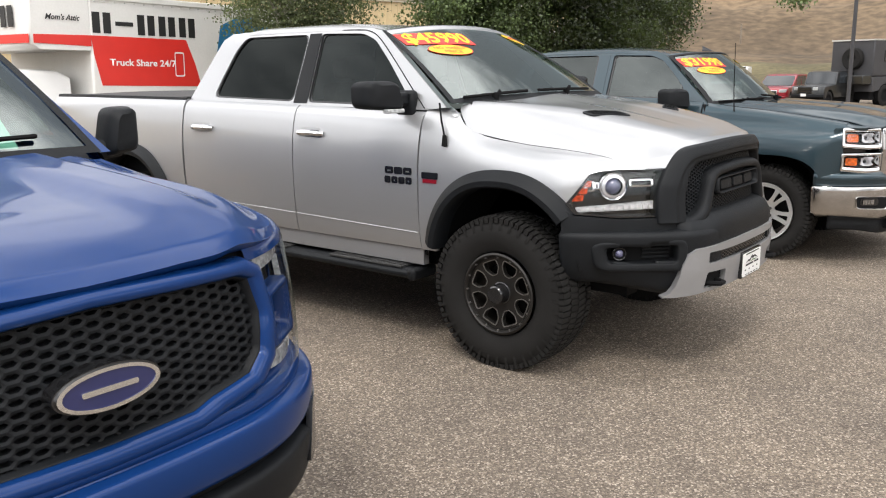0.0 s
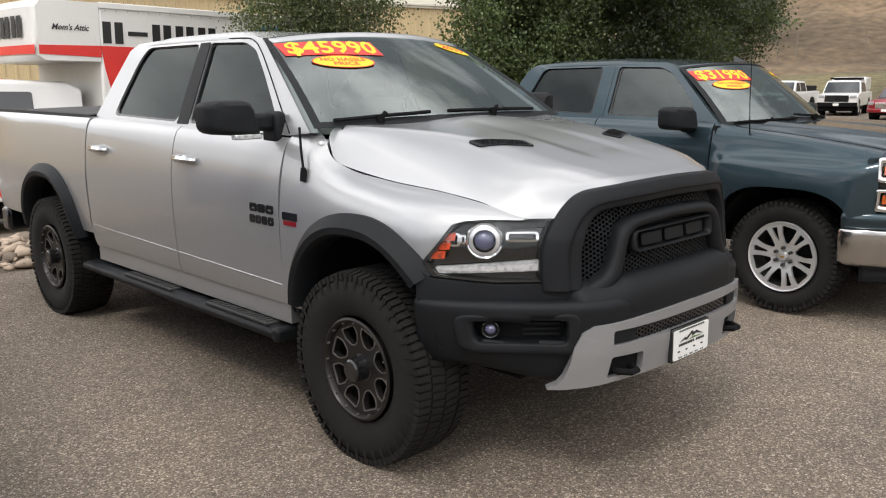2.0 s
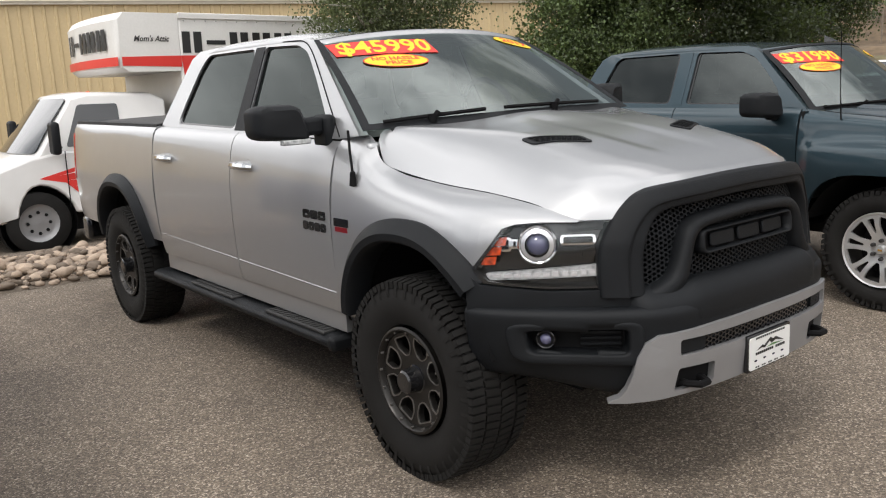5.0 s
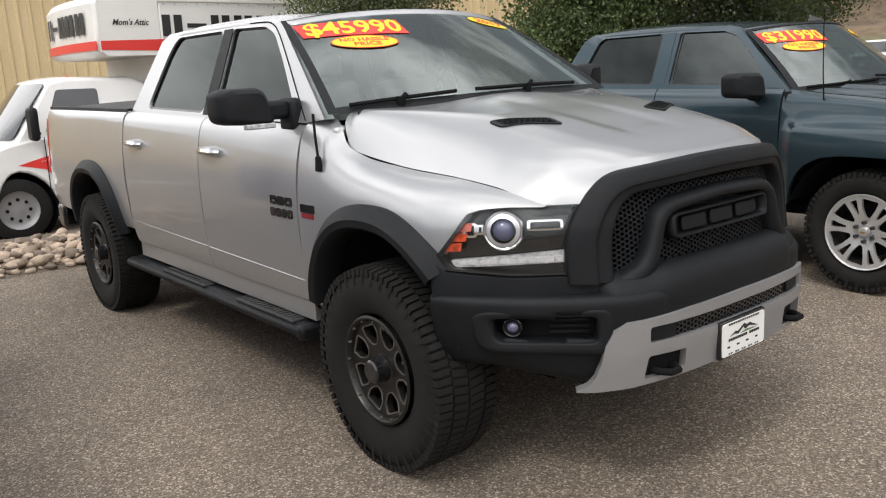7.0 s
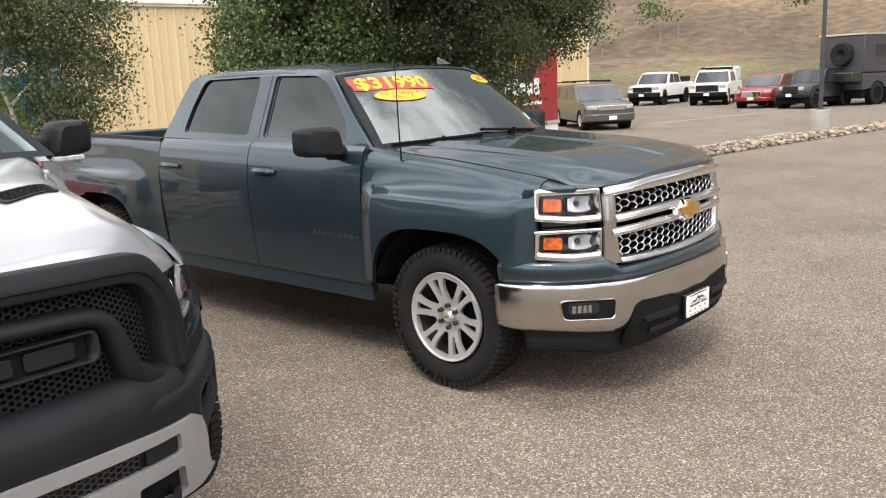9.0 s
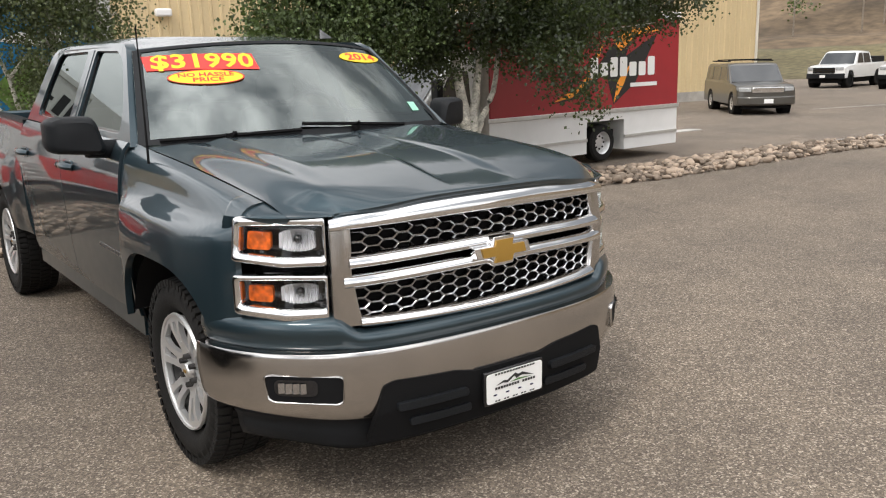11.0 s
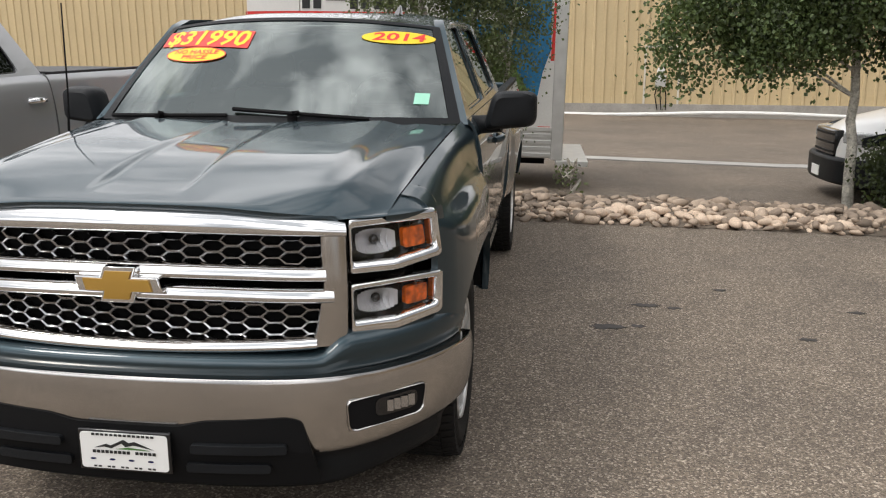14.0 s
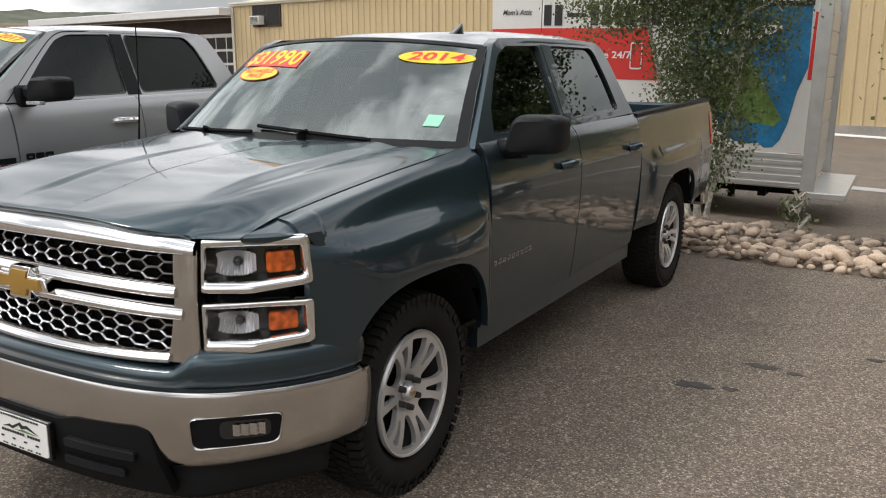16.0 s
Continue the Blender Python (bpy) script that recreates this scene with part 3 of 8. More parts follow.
def mirror_part(parent, sign, S, style):
    x, y, z = S["mirror"]
    w, h = S["mirror_size"]
    prof = rounded([(0, -h / 2), (w, -h / 2 + 0.02), (w, h / 2 - 0.02), (w * 0.85, h / 2), (0.05, h / 2)], 0.045, 4)
    bm = bmesh.new()
    rows = []
    for t, k in ((0.0, 0.72), (0.02, 0.90), (0.06, 0.99), (0.11, 1.0), (0.15, 0.97)):
        cx = w * 0.52
        rows.append([(sign * (x + cx + (u - cx) * k), y - 0.11 + t + 0.06 * (u / w) ** 2, z + v * k) for u, v in prof])
    vs = grid(bm, rows, True)
    bm.faces.new(vs[0]), bm.faces.new(vs[-1])
    m = link("mirror", bm, M["black"], parent, "black plastic wing mirror", bevel=0.0)
    bm = bmesh.new()
    if style == "silver":
        box(bm, (sign * (x - 0.09), y - 0.055, z - 0.062), (sign * (x + 0.06), y + 0.045, z + 0.022))
        box(bm, (sign * (x - 0.135), y - 0.085, z - 0.125), (sign * (x - 0.075), y + 0.055, z + 0.030))
    else:
        tube(bm, [(sign * (x - 0.14), y + 0.03, z - h * 0.42), (sign * (x - 0.02), y - 0.01, z - h * 0.36), (sign * (x + 0.09), y - 0.03, z - h * 0.30)], [0.055, 0.045, 0.045], 10)
    link("mirror_arm", bm, M["black"], m, bevel=0.022 if style == "silver" else 0.0)
    bm = plate([(u * 0.86 + w * 0.07, v * 0.84) for u, v in prof], [], lambda u, v, d: (sign * (x + u), y + 0.047 + 0.06 * (u / w) ** 2 + d, z + v), 0.004, 0)
    link("mirror_glass", bm, M["chrome"], m)
    if style == "silver":
        bm = boxes(((sign * (x + 0.02), y - 0.105, z - h / 2 - 0.006), (sign * (x + 0.16), y - 0.06, z - h / 2 + 0.018)))
        link("puddle_lamp", bm, M["ledbar"], m, bevel=0.006)
    return m


def interior(parent, S):
    x, yb, zb = 0.74, S["ws_bottom"][1], S["ws_bottom"][2]
    bm, rows = bmesh.new(), []
    for t in np.linspace(-1, 1, 17):
        rows.append([(t * 0.86, yb - S["ws_bow"][0] * (1 - t * t) * 0.7 + 0.05, zb - 0.03), (t * 0.86, yb + 0.22, zb - 0.005), (t * 0.86, yb + 0.42, zb - 0.02), (t * 0.86, yb + 0.50, zb - 0.10), (t * 0.86, yb + 0.46, zb - 0.45)])
    grid(bm, rows)
    link("dashboard", bm, M["trim"], parent)
    for sx in (-0.40, 0.40):
        for sy, zt in ((yb + 1.05, 0.0), (yb + 2.0, 0.0)):
            bm = boxes(((sx - 0.25, sy - 0.38, zb - 0.62), (sx + 0.25, sy + 0.10, zb - 0.42)), ((sx - 0.24, sy + 0.04, zb - 0.5), (sx + 0.24, sy + 0.17, zb + 0.10)), ((sx - 0.13, sy + 0.08, zb + 0.13), (sx + 0.13, sy + 0.17, zb + 0.30)))
            link("seat", bm, M["trim"], parent, bevel=0.05)
    bm = bmesh.new()
    ring = [(0.40 + 0.185 * math.cos(a), yb + 0.62 + 0.06 * math.sin(a), zb + 0.02 + 0.175 * math.sin(a)) for a in np.linspace(0, 2 * math.pi, 25)]
    tube(bm, ring, 0.016, 8)
    tube(bm, [(0.23, yb + 0.62, zb + 0.02), (0.40, yb + 0.58, zb + 0.0), (0.57, yb + 0.62, zb + 0.02)], [0.02, 0.05, 0.02], 8)
    tube(bm, [(0.40, yb + 0.58, zb), (0.40, yb + 0.40, zb - 0.06)], 0.03, 8)
    link("steering_wheel", bm, M["dark"], parent)
    bm = bmesh.new()
    tx, ty, tz = S["ws_top"]
    box(bm, (-0.11, ty - S["ws_bow"][1] - 0.02, tz - 0.10), (0.11, ty - S["ws_bow"][1] + 0.005, tz - 0.035))
    link("rear_view_mirror", bm, M["dark"], parent, bevel=0.01)
    link("cab_floor", boxes(((-0.9, yb + 0.45, 0.55), (0.9, S["cab_end"] - 0.02, 0.62)), ((-0.9, S["cab_end"] - 0.10, 0.6), (0.9, S["cab_end"] - 0.06, S["belt"] - 0.02)), ((-0.85, yb + 0.30, 0.6), (0.85, yb + 0.36, zb - 0.1))), M["trim"], parent)


def wipers(parent, f, g, height, lines):
    for (x0, h0, x1, h1, px, ph) in lines:
        bm = bmesh.new()
        n = 9
        tube(bm, [g(x0 + (x1 - x0) * i / n, h0 + (h1 - h0) * i / n, 0.018) for i in range(n + 1)], 0.010, 6)
        xm, hm = (x0 + x1) / 2, (h0 + h1) / 2
        tube(bm, [g(px, ph, 0.015), g((px + xm) / 2, (ph + hm) / 2, 0.045), g(xm, hm, 0.03)], [0.016, 0.011, 0.008], 6)
        lathe(bm, [(-0.02, 0.0), (-0.02, 0.018), (0.03, 0.024)], 10, "z", g(px, ph, 0.005))
        link("wiper", bm, M["dark"], parent)


def pickup(name, label, m, paint, S, group):
    """A crew-cab pickup truck: flanks, doors, cab, bonnet, bed and wheels. Its nose points to -y, with the front axle at y = 0."""
    T = thing(name, m, label, "pickup truck", group)
    P = M[paint]
    wb, zc = S["wheelbase"], S["hub"]
    fr, dr, bd = Side(S["fender"]), Side(S["doors"]), Side(S["bed"])
    ar, ah = S["arch"]
    fz = arch(0.0, zc, ar, ah, S["sill"], S["arch_e"])
    bz = arch(wb, zc, ar, ah, S["sill"] + 0.08, S["arch_e"])
    front = S["front_edge"]
    fmin = lambda y: max(fz(y), float(np.interp(y, [q[0] for q in front], [q[1] for q in front])))
    d0, d1, d2 = S["door_lines"]
    gap = 0.004
    for sign in (-1, 1):
        ys = spread(S["fender"][0][0], d0 - gap, 34, (0.0, ar)) + []
        part("fender", fr.panel(ys, fmin, sign, 24, S.get("fender_bulge")), P, T)
        low = lambda y: S["sill"]
        for nm, y0, y1, hy in (("front_door", d0 + gap, d1 - gap, S["handles"][0]), ("rear_door", d1 + gap, d2 - gap, S["handles"][1])):
            dbm = dr.panel(spread(y0, y1, 16), low, sign, 22, S.get("door_bulge"))
            door = part(nm, dbm, P, T)
            hz = S["handle_z"]
            xx = dr.x(hy, hz)
            bm = bmesh.new()
            tube(bm, [(sign * (xx + 0.004), hy - 0.115, hz), (sign * (xx + 0.030), hy - 0.08, hz + 0.004), (sign * (xx + 0.034), hy, hz + 0.006), (sign * (xx + 0.030), hy + 0.08, hz + 0.004), (sign * (xx + 0.004), hy + 0.115, hz)], [0.016, 0.021, 0.022, 0.021, 0.016], 8)
            part("door_handle", bm, M[S["handle_mat"]], door, S["handle_label"])
            bm = plate(rounded(rect(hy - 0.09, hz - 0.032, hy + 0.09, hz + 0.034), 0.03, 3), [], lambda u, v, d: (sign * (xx + 0.004 + d), u, v), 0.008, 0)
            part("handle_recess", bm, P, door)
        bm = plate([(d0, S["sill"] - 0.10), (d2, S["sill"] - 0.10), (d2, S["sill"] - 0.006), (d0, S["sill"] - 0.006)], [], lambda u, v, d: (sign * (dr.x(u, S["sill"]) - 0.012 + d), u, v), 0.05, 0.5)
        part("sill", bm, P if S["sill_painted"] else M["black"], T)
        ys = spread(d2 + 0.012, S["tail"], 40, (wb, ar))
        part("bed_side", bd.panel(ys, bz, sign, 24, S.get("bed_bulge")), P, T)
        for ya in (d0, d1, d2 + 0.004):
            seal = bmesh.new()
            grid(seal, [[(sign * (x - 0.016), ya + o, z) for x, z in dr.section(ya)] for o in (-0.025, 0.025)])
            part("door_seal", seal, M["dark"], T)
        c = bd.section(3.5)[-1]
        bm = bmesh.new()
        rows = [[(sign * (bd.section(y)[-1][0] + o), y, bd.section(y)[-1][1] + h) for o, h in ((0.012, -0.012), (0.006, 0.010), (-0.05, 0.012), (-0.055, -0.05))] for y in np.linspace(d2 + 0.014, S["tail"], 20)]
        grid(bm, rows)
        part("bed_rail", bm, M["black"], T)
        bm = boxes(((sign * 0.845, d2 + 0.02, 0.78), (sign * 0.86, S["tail"], c[1] - 0.03)))
        part("bed_inner_wall", bm, M["dark"], T)
        link("tail_lamp", plate(rounded(rect(S["tail"] - S.get("tail_wrap", 0.07), 1.0, S["tail"] + 0.0, c[1] - 0.08), 0.015), [], lambda u, v, d: (sign * (bd.x(min(u, bd.ys[-1]), v) + 0.006 + d), u, v), 0.03, 0.05), M["redlens"], T, "red tail lamp")
        mirror_part(T, sign, S, S["style"])
    liner(T, 0.0, zc, ar, ah), liner(T, wb, zc, ar, ah)
    part("bed_floor", boxes(((-0.86, d2 + 0.02, 0.76), (0.86, S["tail"], 0.80)), ((-0.86, d2 + 0.02, 0.8), (0.86, d2 + 0.05, S["belt"] - 0.03))), M["dark"], T)
    part("tailgate", boxes(((-0.80, S["tail"] - 0.06, 0.62), (0.80, S["tail"] + 0.01, S["bed"][0][1][-1][1] - 0.005))), P, T, bevel=0.02)
    part("rear_bumper", boxes(((-0.93, S["tail"] - 0.03, 0.46), (0.93, S["tail"] + 0.14, 0.66))), M[S["rear_bumper"]], T, bevel=0.03)
    part("chassis", boxes(((-0.55, -0.55, 0.40), (-0.42, S["tail"] - 0.1, 0.56)), ((0.42, -0.55, 0.40), (0.55, S["tail"] - 0.1, 0.56)), ((-0.85, -0.06, zc - 0.05), (0.85, 0.06, zc + 0.05)), ((-0.85, wb - 0.07, zc - 0.06), (0.85, wb + 0.07, zc + 0.06)), ((-0.80, 0.6, 0.48), (0.80, d2, 0.56)), ((-0.25, 0.0, 0.34), (0.25, 1.6, 0.6)), ((-0.5, -0.6, 0.5), (0.5, 0.55, 1.02))), M["dark"], T)
    # cab above the belt line
    f, g, height = windshield(S)
    bx, rx, belt, rail = S["belt_x"], S["rail_x"], S["belt"], S["rail"]
    bl = lambda y: belt + (y - d0) * S.get("belt_slope", 0.012)
    hi = lambda u, v: bx + (rx - bx) * (v - belt) / (rail - belt) - 0.02 * max(0, (v - rail) / 0.05)
    for sign in (-1, 1):
        fs = lambda u, v, d: (sign * (hi(u, v) + d), u, v)
        part("side_frame", plate(S["frame"], [S["window_1"], S["window_2"]], fs, 0.05, 0.12), P, T, bevel=0.012)
        for k, tint in (("window_1", S["tint_1"]), ("window_2", S.get("tint_2", "tint"))):
            w = part("side_window", plate(S[k], [], lambda u, v, d: (sign * (hi(u, v) - 0.018 + d), u, v), 0, 0), M[tint], T, "tinted side window" if k == "window_2" else "")
            c = Vector((sum(p[0] for p in S[k]) / len(S[k]), sum(p[1] for p in S[k]) / len(S[k])))
            inner = [tuple(c + (Vector(p) - c) * 0.955) for p in S[k]]
            part("window_seal", plate(S[k], [inner], lambda u, v, d: (sign * (hi(u, v) - 0.012 + d), u, v), 0.008, 0), M["gloss"], w)
        if S.get("door_seam"):
            bm = bmesh.new()
            tube(bm, [fs(u, v, 0.001) for u, v in spline(S["door_seam"], 24)], 0.0035, 5)
            part("door_seam", bm, M["dark"], T)
        part("pillar_trim", plate(S["b_pillar"], [], lambda u, v, d: (sign * (hi(u, v) + 0.003 + d), u, v), 0.006, 0), M[S["b_pillar_mat"]], T)
    wide = S.get("ws_reach", 1.0)
    bm, rows = bmesh.new(), []
    for v in np.linspace(0, 1, 13):
        rows.append([f(u, v, 0.0) for u in np.linspace(-wide, wide, 25)])
    grid(bm, rows)
    ws = part("windscreen", bm, M["pane"], T, "raked windscreen with cloud reflections")
    rim_bm = bmesh.new()
    for us in ((-wide, 0.055 - wide), (wide - 0.055, wide)):
        grid(rim_bm, [[f(u, v, 0.004) for u in us] for v in np.linspace(0, 1, 13)])
    grid(rim_bm, [[f(u, v, 0.004) for v in (0.0, 0.05)] for u in np.linspace(-1, 1, 25)])
    grid(rim_bm, [[f(u, v, 0.004) for v in (0.965, 1.0)] for u in np.linspace(-1, 1, 25)])
    part("windscreen_seal", rim_bm, M["black"], ws)
    # roof
    bm, rows = bmesh.new(), []
    tx = S["ws_top"][0]
    ye = S["roof_end"]
    for t in np.linspace(0, 1, 16):
        row = []
        for u in np.linspace(-1, 1, 27):
            p = f(u, 1.0)
            y = p[1] + (ye - p[1]) * t
            half = tx + (rx + 0.0 - tx) * min(1, t * 4)
            edge = 1 - abs(u) ** 6
            z = p[2] + (S["roof_z"] - p[2]) * smooth(t * 2.2) * edge + (rail + 0.012 - p[2]) * (1 - edge) * min(1, t * 4) - 0.025 * smooth((t - 0.8) / 0.2)
            row.append((u * half, y, z))
        rows.append(row)
    if S.get("header"):
        rows = [[tuple(Vector(f(u, 1 - S["header"] * q, 0.010 - 0.012 * q ** 3)) * 1.0) for u in np.linspace(-1, 1, 27)] for q in (1.0, 0.9, 0.6, 0.3)] + rows
    grid(bm, rows)
    part("roof", bm, P, T, thick=0.03)
    bm = bmesh.new()
    grid(bm, [[(u * rx, ye, rail - 0.02 + 0.03 * (1 - u * u)), (u * (rx + 0.03), ye + 0.03, rail - 0.12), (u * (bx - 0.01), S["cab_end"], belt + 0.02), (u * 0.93, S["cab_end"] + 0.005, belt - 0.25)] for u in np.linspace(-1, 1, 9)])
    part("cab_back", bm, P, T, thick=0.02)
    part("rear_window", plate(rounded(rect(-0.62, belt + 0.06, 0.62, rail - 0.08), 0.05), [], lambda u, v, d: (u, ye + 0.035 + (S["cab_end"] - ye - 0.03) * (rail - v) / (rail - belt) + 0.012 + d, v), 0, 0.3), M["tint"], T)
    part("headliner", boxes(((-rx + 0.08, S["ws_top"][1] + 0.1, rail - 0.03), (rx - 0.08, ye - 0.05, rail - 0.015))), M["trim"], T)
    # cowl
    bm = bmesh.new()
    grid(bm, [[f(u, -0.10, -0.03), f(u, -0.02, 0.006), f(u, 0.03, 0.002)] for u in np.linspace(-0.90, 0.90, 25)])
    part("cowl", bm, M["black"], T)
    interior(T, S)
    # bonnet
    xs_, zs_, zm_ = S["hood_x"], S["hood_z"], S["hood_mid"]
    lead, back = S["hood_front"], S["hood_back"]
    shoulder = S.get("hood_round")

    def top(x, y, t):
        half, zs, zm = ease(y, xs_), ease(y, zs_), ease(y, zm_)
        rim_ = S["hood_edge"]
        w = min(1.0, max(0.0, (half - abs(x)) / (ease(y, rim_) if isinstance(rim_, list) else rim_)))
        return zs + (zm - zs) * (1 - (1 - w) ** shoulder if shoulder else smooth(w)) + S["hood_shape"](abs(x), y, t)

    def hood(x, y):
        k = abs(x) / ease(y, xs_)
        yf, yb_ = ease(k, lead), ease(k, back)
        return top(x, y, (y - yf) / (yb_ - yf))

    nose = S.get("hood_nose")
    bm, rows = bmesh.new(), []
    for t in np.linspace(0, 1, 44):
        row = []
        for u in np.linspace(-1, 1, 121):
            k = abs(u)
            yf, yb_ = ease(k, lead), ease(k, back)
            y = yf + (yb_ - yf) * t
            x = u * ease(y, xs_)
            z = top(x, y, t)
            if S.get("hood_lead"):
                q = max(0.0, 1 - (y - yf) / 0.15)
                z -= (top(u * ease(yf, xs_), yf, 0.0) - ease(abs(x), S["hood_lead"])) * q * q
            elif nose and k > 0.6:
                q = max(0.0, 1 - (y - yf) / 0.16)
                z -= S.get("hood_droop", 0.0) * q * q * smooth((abs(x) - nose[0][0] + 0.12) / 0.12)
            if t < 0.001 and not S.get("hood_lead"):
                z -= 0.02 - (0.02 * smooth((abs(x) - nose[0][0] + 0.12) / 0.12) if nose else 0.0)
            row.append((x, y, z))
        rows.append(row)
    deep = S.get("hood_lip", 1.0)

    def fold(x, y, z, o, h, e):
        plain = Vector((x, y + o, z - h * deep))
        k = smooth((abs(x) - nose[0][0] + 0.07) / 0.09) if nose else 0.0
        if k <= 0:
            return plain
        ny, nz = (float(np.interp(abs(x), [q[0] for q in nose], [q[k_] for q in nose])) for k_ in (1, 2))
        turn = S.get("hood_turn", 0.6)
        return plain.lerp(Vector((x, y + (ny - y) * e ** turn, z + (min(nz, z - 0.004) - z) * e ** (2 - turn))), k)

    lip = [[fold(x, y, z, o, h, e) for x, y, z in rows[0]] for o, h, e in ((0.03, 0.12, 1.0), (0.012, 0.08, 0.75), (0.004, 0.05, 0.45), (-0.004, 0.012, 0.2))]
    grid(bm, lip + rows)
    part("bonnet", bm, P, T)
    return T, dict(hood=hood, f=f, g=g, height=height, fender=fr, doors=dr, bed=bd, fmin=fmin)


def set_wheels(T, make, S, steer=0.0):
    w = make(T)
    x = S["hub_x"]
    spots = [(-x, 0.0), (-x, S["wheelbase"]), (x, 0.0), (x, S["wheelbase"])]
    w.matrix_basis = pose(-x, 0, S["hub"], 0, 0, steer)
    for px, py in spots[1:]:
        dup(w, T, pose(px, py, S["hub"], 0, 0, (180 if px > 0 else 0) + (steer if py == 0 else 0)))


def price_stickers(T, G, price, year, L):
    """Red and yellow price stickers and a yellow year sticker on the windscreen, each turned by some degrees."""
    g = G["g"]

    def on(cx, cy, deg, lift=0.0):
        c, k = math.cos(radians(deg)), math.sin(radians(deg))
        return lambda u, v, d: g(cx + u * c - v * k, cy + u * k + v * c, 0.004 + lift + d)

    x0, x1, h0, h1, deg = L["price"]
    w, h = (x1 - x0) / 2, (h1 - h0) / 2
    f3 = on((x0 + x1) / 2, (h0 + h1) / 2, deg)
    s = part("price_sticker", plate([(-w, -h * 0.98), (w, -h), (w * 0.985, h), (-w * 1.01, h * 0.97)], [], f3, 0.001, 0.06), M["sign_red"], T, "red price sticker with yellow figures")
    lettering("price_lettering", price, h * 2.5, f3, M["sign_yellow"], s, (0, 0), 0.0015, 0.12, w * 1.86)
    cx, cy, rx, ry, deg = L["oval"]
    f3 = on(cx, cy, deg, 0.001)
    s = part("slogan_sticker", plate(oval(0, 0, rx, ry), [], f3, 0.001, 0.06), M["sign_yellow"], T, "yellow oval sticker with red words")
    part("sticker_rim", plate(oval(0, 0, rx * 1.02, ry * 1.05), [oval(0, 0, rx * 0.985, ry * 0.95)], on(cx, cy, deg, 0.002), 0.001, 0), M["sign_red"], s)
    lettering("slogan", "NO HASSLE", ry * 0.78, f3, M["sign_red"], s, (0, ry * 0.30), 0.0015, 0.1, rx * 1.5)
    lettering("slogan", "PRICE", ry * 0.78, f3, M["sign_red"], s, (0, -ry * 0.40), 0.0015, 0.1, rx * 0.85)
    cx, cy, rx, ry, deg = L["year"]
    f3 = on(cx, cy, deg)
    s = part("year_sticker", plate(oval(0, 0, rx, ry), [], f3, 0.001, 0.06), M["sign_yellow"], T, "yellow oval sticker with a red year")
    lettering("year_lettering", year, ry * 1.7, f3, M["sign_red"], s, (0, 0), 0.0015, 0.1, rx * 1.45)
    if "inspect" in L:
        part("inspection_sticker", plate(rect(*L["inspect"]), [], on(0, 0, 0), 0.001, 0), M["sign_pale"], T, "small pale green sticker")


def dealer_plate(T, cx, y, z0, z1, w):
    """A white dealer plate with a drawn mountain; its writing is plain bars."""
    h = z1 - z0
    p = part("dealer_plate", boxes(((cx - w / 2 - 0.008, y, z0 - 0.008), (cx + w / 2 + 0.008, y + 0.02, z1 + 0.008))), M["gloss"], T, "white dealer plate in a black frame", bevel=0.004)
    fl = lambda u, v, d: (cx + u, y - 0.003 - d, z0 + v)
    part("plate_face", plate(rounded(rect(-w / 2, 0, w / 2, h), 0.012, 3), [], fl, 0.003, 0), M["sign_white"], p)
    f2 = lambda u, v, d: (cx + u, y - 0.005 - d, z0 + v)
    part("mountain_drawing", plate([(-w * 0.34, h * 0.58), (-w * 0.2, h * 0.70), (-w * 0.15, h * 0.66), (0.0, h * 0.84), (w * 0.06, h * 0.76), (w * 0.13, h * 0.80), (w * 0.34, h * 0.60), (w * 0.12, h * 0.70), (0.02 * w, h * 0.64), (-w * 0.02, h * 0.74), (-w * 0.14, h * 0.58), (-w * 0.22, h * 0.62)], [], f2, 0.001, 0), M["sign_black"], p)
    part("hill_drawing", plate([(-w * 0.1, h * 0.57), (w * 0.05, h * 0.63), (w * 0.2, h * 0.60), (w * 0.3, h * 0.57)], [], f2, 0.001, 0), M["sign_green"], p)
    bm = bmesh.new()
    x = -w * 0.36
    for k in range(15):
        ww = w * 0.036
        if k not in (9,):
            plate(rect(x, h * 0.44, x + ww, h * 0.52), [], f2, 0.001, 0, bm)
        x += w * 0.049
    for k in range(14):
        plate(rect(-w * 0.36 + k * w * 0.052, h * 0.925, -w * 0.325 + k * w * 0.052, h * 0.985), [], f2, 0.001, 0, bm)
        if k % 3 != 2:
            plate(rect(-w * 0.36 + k * w * 0.052, h * 0.04, -w * 0.325 + k * w * 0.052, h * 0.085), [], f2, 0.001, 0, bm)
    part("print", bm, M["sign_black"], p)["kind"] = "stuff"
    bm = bmesh.new()
    for k in range(4):
        plate(oval(-w * 0.36 + k * w * 0.22, h * 0.27, w * 0.035, h * 0.03, 10), [], f2, 0.001, 0, bm)
    part("logo_print", bm, M["navy"], p)["kind"] = "stuff"


